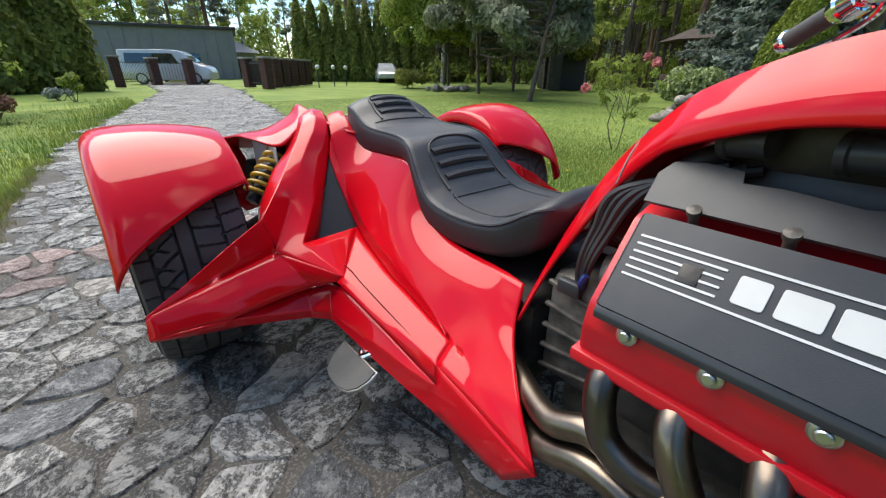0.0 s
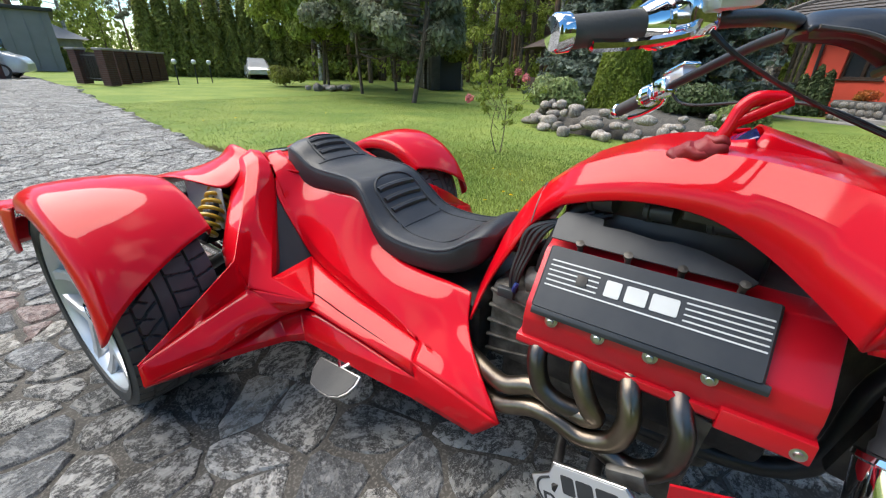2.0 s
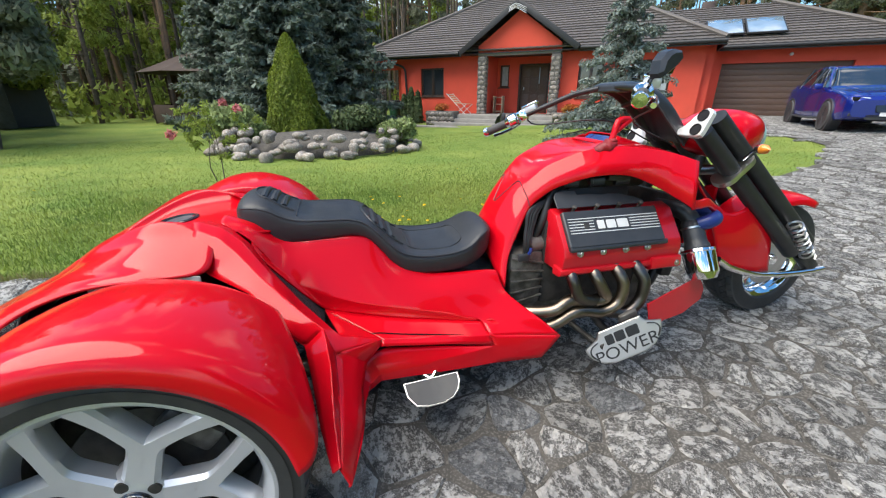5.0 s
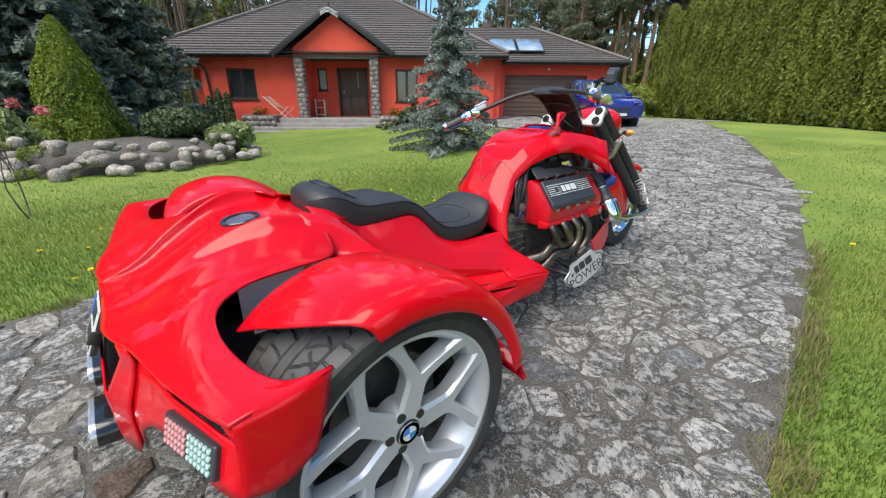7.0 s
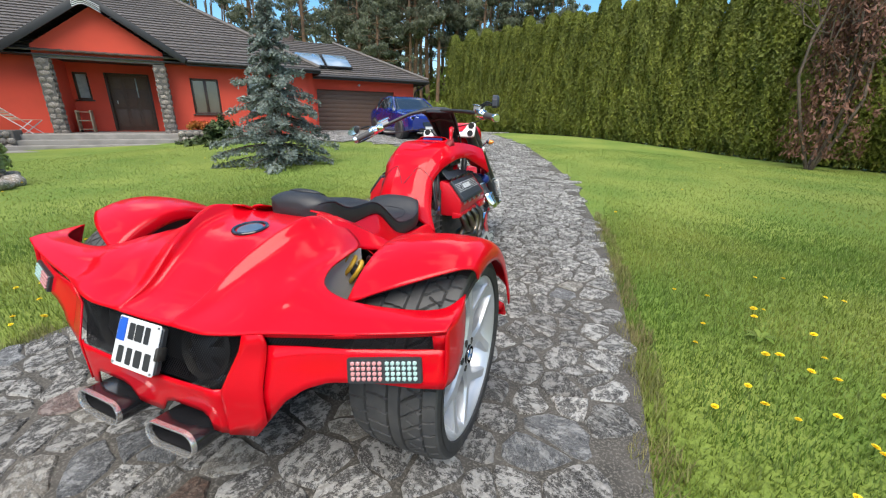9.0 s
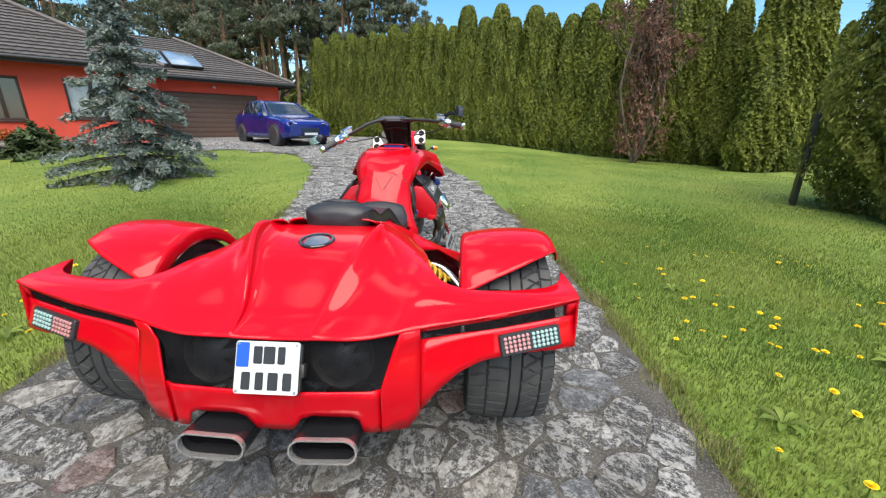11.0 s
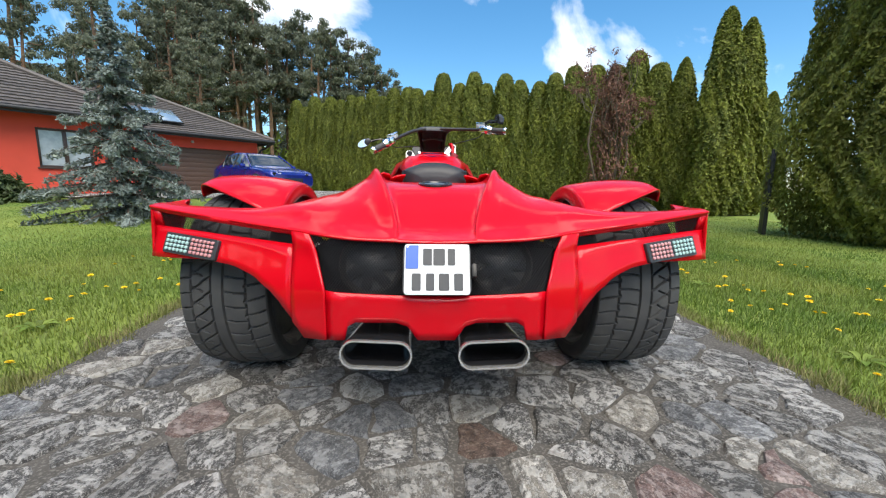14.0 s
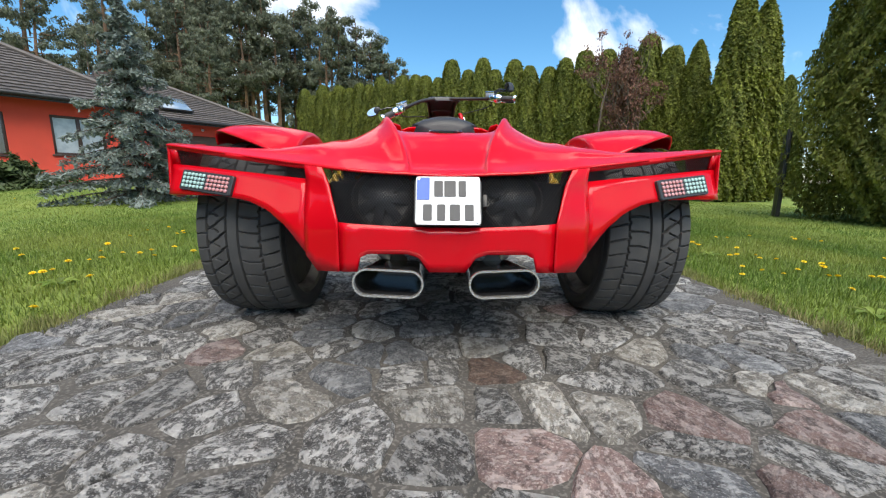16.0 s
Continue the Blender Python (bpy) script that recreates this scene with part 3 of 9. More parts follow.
bm = mesh_fill("m", -0.392, 0.392, lambda x: 0.430 if abs(x) < 0.326 else float(np.interp(abs(x), (0.326, 0.376), (0.438, 0.602))), lip_z, 0.014)
part("tail_mesh", bm, MESH, trike, "black woven wire mesh")
for side in (1, -1):
    bm = mesh_fill("m", 0.437, 0.90, slot_low, slot_top, 0.008)
    if side < 0:
        bmesh.ops.scale(bm, vec=(-1, 1, 1), verts=bm.verts)
    part("wing_mesh", bm, MESH, trike, "black woven wire mesh")
# black filler box standing for the shade behind the mesh, with two cooling fans
box("engine_tub", pose(0, 0.20, 0.465), 0.78, 0.26, 0.19, MESH, trike, 0.02)
for sx in (-1, 1):
    fan = lathe("cooling_fan", [(-0.02, 0.02), (0, 0.095), (0.012, 0.10), (0.02, 0.092), (0.012, 0.085), (0.0, 0.08)], frame_of((0.2 * sx, 0.035, 0.505), (0, -1, 0.3), (1, 0, 0)), DARK_METAL, trike, 28)
    hub_m = frame_of((0.2 * sx, 0.03, 0.505), (0, -1, 0.3), (1, 0, 0))
    lathe("fan_hub", [(0, 0.03), (0.022, 0.03), (0.026, 0.022)], hub_m, BLACK_PLASTIC, fan, 20)
    for k in range(7):
        a = k * math.tau / 7
        box("fan_blade", hub_m @ pose(0.008, 0.055 * math.cos(a), 0.055 * math.sin(a)) @ Matrix.Rotation(a, 4, "X") @ pose(0, 0, 0, 0, 0, 25), 0.004, 0.06, 0.03, BLACK_PLASTIC, fan, 0.001)

# number plate on its bracket
ROOT_PLATE = frame_of((0, -0.047, 0.508), (1, 0, 0), (0, 0.40, 0.92))
plate = slab("number_plate", rounded(0.19, 0.15, 0.008), ROOT_PLATE, 0.003, PLATE_WHITE, trike, 0.001, "white registration plate with a blue band")
slab("plate_bracket", rounded(0.20, 0.14, 0.01), ROOT_PLATE @ pose(0, 0, -0.016), 0.014, BLACK_PLASTIC, plate, 0.002)
box("bracket_stud", ROOT_PLATE @ pose(0.108, -0.004, 0.0), 0.014, 0.04, 0.03, DARK_METAL, plate, 0.005)
slab("country_band", rounded(0.037, 0.07, 0.003), ROOT_PLATE @ pose(-0.073, 0.036, 0.0032), 0.0012, PLATE_BLUE, plate, 0.0004)
for bx, by, bw in ((-0.028, 0.036, 0.026), (0.006, 0.036, 0.034), (0.042, 0.036, 0.022), (-0.06, -0.038, 0.026), (-0.02, -0.038, 0.024), (0.02, -0.038, 0.03), (0.062, -0.038, 0.026)):
    slab("dark_bar", rounded(bw, 0.05, 0.004), ROOT_PLATE @ pose(bx, by, 0.0034), 0.001, BLACK_PLASTIC, plate, 0.0003)
for bx, by in ((-0.086, 0.067), (0.086, 0.067), (-0.086, -0.067), (0.086, -0.067)):
    lathe("plate_screw", [(0.003, 0.004), (0.005, 0.0035), (0.0055, 0.0)], ROOT_PLATE @ pose(bx, by, 0, 0, -90, 0), STEEL, plate, 10)

# tail lamps: black frame, bead lenses in two colours
for sx in (1, -1):
    a, b = Vector(tail(0.676 * sx, 0.572, 0.010)), Vector(tail(0.867 * sx, 0.593, 0.008))
    low = Vector(tail(0.779 * sx, 0.521, 0.008))
    mid = (a + b) / 2
    up = (mid - low).normalized()
    m = frame_of(((mid + low) / 2), (b - a) * sx, up)
    lamp = slab("tail_lamp", rounded(0.198, 0.066, 0.006), m @ pose(0, 0, -0.014), 0.018, BLACK_PLASTIC, trike, 0.003, "tail lamp with pink and clear bead lenses")
    for half, mat, lab in ((-1, LAMP_RED, "pink bead lens"), (1, LAMP_CLEAR, "clear greenish bead lens")):
        bm = bmesh.new()
        bmesh.ops.create_icosphere(bm, subdivisions=1, radius=0.0066, matrix=Matrix.Diagonal((1, 1, 0.75, 1)))
        first_bead = part("bead", bm, mat, lamp, lab)
        for n in range(24):
            bead = first_bead if n == 0 else new("bead", first_bead.data)
            bead.parent = lamp
            bead.matrix_world = m @ pose(0.046 * half * sx + (n % 6 - 2.5) * 0.0145, (n // 6 - 1.5) * 0.0132, 0.006)

# exhaust tips: oval chromed mouths, bodies coloured black for the shade they lie in
for sx in (1, -1):
    m = frame_of((0.168 * sx - 0.004, -0.105, 0.272), (1, 0, 0), (0, 0.10, 1)) @ pose(0, 0, 0, 0, 0, 2.5 * sx)
    outer, inner = rounded(0.206, 0.082, 0.041, 8), rounded(0.195, 0.071, 0.0355, 8)
    bm = bmesh.new()
    grow = lambda o, k: [(p[0] * k, p[1] * k) for p in o]
    rings = [[m @ Vector((*p, z)) for p in o] for o, z in ((grow(outer, 0.93), -0.30), (outer, -0.06), (outer, -0.004), (grow(outer, 0.985), 0.004), (inner, 0.004), (grow(inner, 0.98), -0.01), (grow(inner, 0.93), -0.22))]
    vs = sheet(bm, rings, close_u=True)
    bm.faces.new(vs[-1])
    tip = part("exhaust_tip", bm, BLACK_GLOSS, trike, "oval exhaust tip with a polished lip, its body black for shade")
    bm = bmesh.new()
    sheet(bm, [[m @ Vector((*p, z)) for p in o] for o, z in ((grow(outer, 1.002), -0.006), (grow(outer, 1.004), 0.003), (grow(outer, 0.996), 0.008), (inner, 0.008), (grow(inner, 0.985), 0.002), (grow(inner, 0.98), -0.012))], close_u=True)
    part("polished_lip", bm, LIP, tip, "polished oval lip")
    bm = bmesh.new()
    sheet(bm, [[m @ Vector((p[0] * 0.975, p[1] * 0.97, z)) for p in inner] for z in (-0.012, -0.2)], close_u=True)
    part("sooty_bore", bm, MESH, tip, "matte black bore")
    tube("exhaust_pipe", [(0.168 * sx, 0.17, 0.275), (0.20 * sx, 0.35, 0.26), (0.3 * sx, 0.7, 0.24), (0.25 * sx, 1.2, 0.25), (0.25 * sx, 1.60, 0.30)], 0.034, PIPE, trike, 14)

# fuel cap in its recess
m = frame_of((0, 0.417, 0.758), (0, -0.12, 0.993), (1, 0, 0))
cap = lathe("fuel_cap", [(-0.012, 0.068), (0.001, 0.068), (0.004, 0.064), (0.004, 0.056), (-0.004, 0.052), (-0.005, 0.03), (-0.003, 0.024), (-0.002, 0.0)], m, BLACK_GLOSS, trike, 36, label="black rimmed fuel filler cap")
lathe("cap_disc", [(-0.003, 0.048), (-0.001, 0.046), (0.0, 0.028)], m, STEEL, cap, 30)

# fenders: an arched shell over each rear wheel
AX_Y, AX_Z = 0.524, 0.358
fender_prof = [(0.548, 0.345, 44, 132), (0.552, 0.385, 44, 134), (0.572, 0.402, 43, 136), (0.66, 0.418, 38, 130), (0.76, 0.426, 31, 123), (0.85, 0.424, 23, 115), (0.892, 0.412, 17, 110), (0.912, 0.388, 12, 107), (0.916, 0.352, 9, 106)]
rows = []
for x, r, a0, a1 in fender_prof:
    rows.append([(x + 0.018 * max(0, (30 - a) / 30) * (x > 0.7), AX_Y + r * math.cos(radians(a)), AX_Z + r * math.sin(radians(a))) for a in np.linspace(a0, a1, 9)])
for sx in (1, -1):
    shell("fender", [[(p[0] * sx, p[1], p[2]) for p in r] for r in rows], 40, 28, RED, trike, 0.006, mirror=False, angle=70)

# side bodywork: flank under the seat, three-armed fin, grooved skirt running to the pointed front tip
def lin(rows, nu, nv):
    """A grid that runs straight between the control points of its rows."""
    fine = [np.array([np.interp(np.linspace(0, len(r) - 1, nu), range(len(r)), [p[k] for p in r]) for k in range(3)]).T for r in rows]
    return [[tuple((1 - f) * fine[i][u] + f * fine[i + 1][u]) for u in range(nu)] for i, f in ((min(int(v), len(rows) - 2), v - min(int(v), len(rows) - 2)) for v in np.linspace(0, len(rows) - 1, nv))]


def plates(name, grids, angle=22, thick=0.007, label=""):
    """Creased bodywork of several plates welded along their edges, with softened creases; one on each side."""
    for s in (1, -1):
        bm = bmesh.new()
        for g in grids:
            sheet(bm, [[(s * p[0], p[1], p[2]) for p in r][::s] for r in g])
        bmesh.ops.remove_doubles(bm, verts=bm.verts, dist=0.002)
        ob = part(name, bm, RED, trike, label, angle=angle)
        bev = ob.modifiers.new("softened_creases", "BEVEL")
        bev.width, bev.segments, bev.limit_method, bev.angle_limit = 0.0035, 2, "ANGLE", radians(angle)
        sol = ob.modifiers.new("thickness", "SOLIDIFY")
        sol.thickness, sol.offset = thick, -1


flank = [
    [(0.150, 0.70, 0.768), (0.145, 0.80, 0.700), (0.145, 0.95, 0.695), (0.150, 1.10, 0.690), (0.180, 1.19, 0.585), (0.195, 1.30, 0.530), (0.200, 1.40, 0.517), (0.205, 1.50, 0.517)],
    [(0.180, 0.70, 0.760), (0.182, 0.80, 0.668), (0.192, 0.93, 0.632), (0.207, 1.07, 0.600), (0.232, 1.20, 0.532), (0.250, 1.30, 0.495), (0.257, 1.40, 0.478), (0.262, 1.50, 0.462)],
    [(0.205, 0.70, 0.745), (0.212, 0.79, 0.640), (0.226, 0.915, 0.576), (0.250, 1.05, 0.530), (0.272, 1.20, 0.482), (0.287, 1.30, 0.452), (0.296, 1.40, 0.430), (0.302, 1.50, 0.405)],
    [(0.225, 0.70, 0.728), (0.238, 0.78, 0.612), (0.255, 0.90, 0.522), (0.283, 1.03, 0.475), (0.303, 1.20, 0.438), (0.313, 1.30, 0.415), (0.324, 1.40, 0.390), (0.342, 1.505, 0.357)],
]
spear_top = [(0.230, 0.70, 0.712), (0.258, 0.755, 0.640), (0.263, 0.91, 0.455), (0.285, 1.02, 0.430), (0.312, 1.20, 0.398), (0.318, 1.30, 0.383), (0.328, 1.40, 0.368), (0.342, 1.505, 0.357)]
under = [tuple(0.5 * (p + q) - d * k for p, q, d in zip(a, b, (0.9, -0.2, 0.5))) for a, b, k in zip(flank[3], spear_top, (0.001, 0.002, 0.003, 0.003, 0.003, 0.002, 0.001, 0.0))]
for row, ends in zip(flank, (((0.210, 1.555, 0.517), (0.219, 1.603, 0.515)), ((0.263, 1.568, 0.452), (0.265, 1.628, 0.441)), ((0.311, 1.595, 0.398), (0.320, 1.68, 0.394)), ((0.358, 1.63, 0.352), (0.378, 1.754, 0.341)))):
    row.extend(ends)
nose = [[(0.342, 1.505, 0.357), (0.358, 1.63, 0.352), (0.378, 1.754, 0.341)], [(0.397, 1.518, 0.326), (0.402, 1.66, 0.307), (0.411, 1.819, 0.283)]]
rim = flank[3][:8]
for row, start in zip(flank, ((0.13, 0.61, 0.800), (0.155, 0.61, 0.798), (0.175, 0.61, 0.793), (0.192, 0.61, 0.786))):
    row.insert(0, start)
plates("side_panel", [patch(flank, 81, 16), patch([rim, under, spear_top], 57, 6), lin(nose, 17, 5)], angle=34)

ridge = [(0.415, 1.106, 0.390), (0.410, 1.16, 0.378), (0.405, 1.25, 0.360), (0.400, 1.345, 0.345), (0.398, 1.43, 0.335), (0.397, 1.518, 0.326)]
hub_in, hub_up, hub_low = (0.263, 0.915, 0.450), (0.472, 0.970, 0.462), (0.415, 1.106, 0.390)
groove_up = [(0.435, 1.10, 0.373), (0.430, 1.16, 0.363), (0.425, 1.25, 0.347), (0.418, 1.345, 0.329), (0.413, 1.43, 0.309), (0.410, 1.534, 0.286)]
groove_in = [(0.700, 1.005, 0.318), (0.590, 0.985, 0.322), (0.490, 1.00, 0.335), (0.436, 1.05, 0.350), (0.420, 1.12, 0.353), (0.413, 1.30, 0.325), (0.409, 1.45, 0.297), (0.408, 1.534, 0.283)]
lip = [(0.713, 1.022, 0.321), (0.600, 1.03, 0.292), (0.505, 1.05, 0.277), (0.458, 1.09, 0.276), (0.450, 1.18, 0.279), (0.440, 1.30, 0.281), (0.425, 1.45, 0.282), (0.410, 1.534, 0.282)]
hem = [(0.700, 1.012, 0.285), (0.600, 1.02, 0.263), (0.507, 1.045, 0.250), (0.462, 1.09, 0.247), (0.455, 1.18, 0.240), (0.447, 1.30, 0.230), (0.432, 1.45, 0.217), (0.420, 1.534, 0.209)]
tuck = [(p[0] - 0.07, p[1] - 0.02, p[2] - 0.004) for p in hem]
tip_side = [[(0.397, 1.518, 0.326), (0.402, 1.66, 0.307), (0.411, 1.819, 0.283)], [(0.410, 1.534, 0.282), (0.412, 1.66, 0.258), (0.412, 1.782, 0.236)], [(0.420, 1.534, 0.209), (0.414, 1.64, 0.199), (0.408, 1.745, 0.189)]]
plates("skirt", [
    lin([[hub_in] + spear_top[3:], [hub_low] + ridge[1:]], 31, 6), lin([ridge, groove_up], 31, 3), lin([groove_in, lip], 43, 4), lin([lip, hem], 43, 4), lin([hem, tuck], 43, 3),
    lin(tip_side, 13, 7)])

fin_back = [(0.335, 0.53, 0.722), (0.345, 0.565, 0.695), (0.359, 0.596, 0.669), (0.451, 0.720, 0.637), (0.507, 0.780, 0.582), (0.541, 0.815, 0.546), (0.565, 0.870, 0.500)]
fin_a = [(0.262, 0.55, 0.790), (0.300, 0.63, 0.762), (0.336, 0.675, 0.727), (0.399, 0.745, 0.672), (0.462, 0.814, 0.621), (0.526, 0.886, 0.576), (0.562, 0.928, 0.553)]
fin_b = [(0.220, 0.54, 0.806), (0.245, 0.625, 0.785), (0.283, 0.685, 0.747), (0.348, 0.750, 0.684), (0.417, 0.819, 0.612), (0.480, 0.879, 0.523), (0.550, 0.953, 0.451)]
fin_c = [(0.195, 0.57, 0.800), (0.212, 0.645, 0.770), (0.240, 0.695, 0.728), (0.288, 0.745, 0.660), (0.376, 0.854, 0.550), (0.441, 0.933, 0.489), hub_up]
fin_d = [(0.190, 0.60, 0.780), (0.212, 0.655, 0.755), (0.232, 0.700, 0.712), (0.262, 0.740, 0.655), (0.325, 0.815, 0.553), (0.378, 0.880, 0.462), (0.410, 0.911, 0.416)]
arm_top = [(0.562, 0.928, 0.553), (0.668, 0.945, 0.499), (0.787, 0.947, 0.424), (0.888, 0.955, 0.370)]
arm_ridge = [(0.550, 0.953, 0.451), (0.660, 0.960, 0.428), (0.780, 0.960, 0.399), (0.888, 0.958, 0.366)]
arm_back = [(0.565, 0.870, 0.500), (0.665, 0.890, 0.455), (0.785, 0.910, 0.395), (0.880, 0.935, 0.345)]
arm_face = [(0.430, 1.100, 0.374), (0.488, 1.045, 0.353), (0.594, 1.024, 0.334), (0.713, 1.022, 0.321), (0.895, 0.978, 0.312)]
face_up = [hub_low] + arm_ridge
face_mid = [tuple(0.5 * (p + q) + d for p, q, d in zip(a, b, (0, k, 0))) for a, b, k in zip(face_up, arm_face, (0.0, 0.012, 0.012, 0.008, 0.0))]
plates("fin", [
    lin([fin_back, fin_a], 25, 5), lin([fin_a, fin_b], 25, 5), lin([fin_b, fin_c], 25, 5), lin([fin_c, fin_d], 25, 3),
    lin([arm_back, arm_top], 17, 4), lin([arm_top, arm_ridge], 17, 4), lin([face_up, face_mid, arm_face], 25, 7),
    lin([[hub_up, hub_in], [hub_low, hub_low]], 7, 6), lin([[arm_ridge[0], hub_up], [hub_low, hub_low]], 5, 6),
    lin([[(0.713, 1.022, 0.321), (0.80, 1.005, 0.317), (0.895, 0.978, 0.312)], [(0.700, 1.012, 0.285), (0.79, 0.993, 0.290), (0.893, 0.974, 0.302)]], 9, 3)])
# dark strip standing for the shade inside the groove
for s in (1, -1):
    bm = bmesh.new()
    inner = [(0.69, 0.985, 0.316), (0.58, 0.96, 0.33), (0.47, 0.97, 0.36), (0.395, 1.06, 0.375), (0.39, 1.2, 0.35), (0.39, 1.53, 0.29)]
    sheet(bm, [[(p[0] * s, p[1], p[2] + d) for p in spline(inner, 24)] for d in (0.03, -0.07)])
    part("slot_liner", bm, MESH, trike)

# mesh window between fin and flank
for s in (1, -1):
    bm = bmesh.new()
    a, b, c = Vector((0.262 * s, 0.735, 0.662)), Vector((0.418 * s, 0.915, 0.405)), Vector((0.262 * s, 0.922, 0.440))
    bm.faces.new([bm.verts.new(p + Vector((-0.016 * s, -0.016, -0.004))) for p in (a, b, c)])
    win = part("mesh_window", bm, MESH, trike, "black mesh air intake", smooth=False)
    bm = bmesh.new()
    for k in range(1, 44):
        f = k / 44
        tube_into(bm, [b.lerp(a, f), c.lerp(a, f)], 0.0011, 3, caps=False)
        tube_into(bm, [b.lerp(c, f), a.lerp(c, f)], 0.0011, 3, caps=False)
    ob = part("wire_mesh", bm, BLACK_PLASTIC, win)
    ob.location = (-0.008 * s, -0.008, -0.002)

# inner chassis, axle and spring units
tube("axle_beam", [(-0.56, 0.524, 0.36), (0.56, 0.524, 0.36)], 0.045, DARK_METAL, trike)
tube("frame_tube", [(0.30, 0.75, 0.56), (0.45, 0.78, 0.53), (0.56, 0.70, 0.45)], 0.02, STEEL, trike)
tube("frame_tube", [(-0.30, 0.75, 0.56), (-0.45, 0.78, 0.53), (-0.56, 0.70, 0.45)], 0.02, STEEL, trike)
box("belly_tub", pose(0, 0.62, 0.42), 0.44, 0.5, 0.26, DARK_METAL, trike, 0.03)
box("tunnel", pose(0, 1.25, 0.36), 0.46, 0.8, 0.24, DARK_METAL, trike, 0.03)
for s in (1, -1):
    slab("inner_panel", [(-0.16, -0.08), (0.13, -0.08), (0.13, 0.095), (0.0, 0.118), (-0.16, 0.105)], frame_of((0.385 * s, 0.45, 0.585), (0, 1, 0), (0, 0, 1)), 0.004, PALE_SHEET, trike)
    top, foot = Vector((0.345 * s, 0.50, 0.655)), Vector((0.50 * s, 0.57, 0.50))
    ax = (foot - top).normalized()
    unit = tube("spring_damper", [top, foot], 0.022, BLACK_PLASTIC, trike, 14)
    ex = ax.cross(Vector((0, 1, 0))).normalized()
    ey = ax.cross(ex)
    helix = [top + ax * (0.01 + 0.19 * k / 96) + 0.043 * (math.cos(k * math.tau / 16) * ex + math.sin(k * math.tau / 16) * ey) for k in range(97)]
    tube("coil_spring", helix, 0.0085, YELLOW, unit, 8, "yellow coil spring", n=97)

# seat: a stepped two-seat saddle
seat_rows = [(0.632, 0.79, 0.765, 0.06), (0.642, 0.822, 0.735, 0.10), (0.668, 0.845, 0.700, 0.135), (0.705, 0.853, 0.680, 0.150), (0.75, 0.842, 0.672, 0.156), (0.80, 0.808, 0.672, 0.158), (0.86, 0.786, 0.675, 0.158), (0.95, 0.780, 0.680, 0.158), (1.04, 0.772, 0.687, 0.160), (1.095, 0.748, 0.672, 0.168), (1.14, 0.708, 0.625, 0.182), (1.19, 0.660, 0.565, 0.196), (1.24, 0.630, 0.528, 0.202), (1.33, 0.616, 0.514, 0.204), (1.43, 0.620, 0.516, 0.202), (1.50, 0.640, 0.524, 0.192), (1.555, 0.678, 0.545, 0.168), (1.59, 0.688, 0.575, 0.145), (1.615, 0.672, 0.615, 0.10)]


def dish(y):
    return 0.020 * (ease(0.82, 0.90, y) * ease(1.10, 1.03, y) + ease(1.22, 1.29, y) * ease(1.53, 1.45, y))


def seat_crown(u, y, zt, zb):
    """Height of the upholstery at u of the half-width: edge rolled over, hollowed where one sits."""
    edge = zb + 0.80 * (zt - zb)
    return edge + (zt - edge) * (1 - abs(u) ** 2.6) - dish(y) * (1 - u * u)


def seat_section(y, zt, zb, w):
    edge = zb + 0.80 * (zt - zb)
    side = [(w * 0.86, zb), (w * 0.97, zb + 0.08 * (zt - zb)), (w, zb + 0.2 * (zt - zb)), (w, edge - 0.016), (w * 0.985, edge - 0.004)]
    top = [(w * u, seat_crown(u, y, zt, zb)) for u in np.linspace(0.95, -0.95, 23)]
    loop = side + top + [(-x, z) for x, z in side[::-1]] + [(0, zb - 0.002)]
    return [(x, y, z) for x, z in loop]


bm = bmesh.new()
ctl = spline(seat_rows, 110)
vs = sheet(bm, [seat_section(*r) for r in ctl], close_u=True)
bm.faces.new(vs[0][::-1])
bm.faces.new(vs[-1])
seat = part("seat", bm, LEATHER, trike, "stepped black leatherette two-seat saddle with ribbed pads", angle=60)


def seat_top(x, y):
    zt, zb, w = (np.interp(y, ctl[:, 0], ctl[:, k]) for k in (1, 2, 3))
    return seat_crown(min(max(x / w, -0.95), 0.95), y, zt, zb)


# two padded back panels: a horseshoe outline with cross ribs inside
for y0, y1, half, ribs in ((0.70, 0.835, 0.085, (0.735, 0.765, 0.797)), (1.085, 1.235, 0.112, (1.125, 1.158, 1.192))):
    top_arc = [(half * math.cos(a), y0 + 0.05 - 0.05 * math.sin(a)) for a in np.linspace(0, math.pi, 15)]
    outline = [(half * 1.06, y1), (half * 1.03, (y0 + y1) / 2 + 0.02)] + top_arc + [(-half * 1.03, (y0 + y1) / 2 + 0.02), (-half * 1.06, y1)]
    tube("pad_seam", [(x, y, seat_top(x, y) + 0.0015) for x, y in outline], 0.0042, LEATHER, seat, 6, n=72)
    for y in ribs:
        bm = bmesh.new()
        tube_into(bm, [(x, y, seat_top(x, y) - 0.007 + 0.004 * (1 - (x / half) ** 2)) for x in np.linspace(-0.88 * half, 0.88 * half, 13)], 0.0135, 8)
        part("padded_rib", bm, LEATHER, seat)
for y in (0.845, 1.262):
    tube("seam", [(x, y, seat_top(x, y) + 0.0006) for x in np.linspace(-0.125, 0.125, 13)], 0.0026, LEATHER, seat, 5)
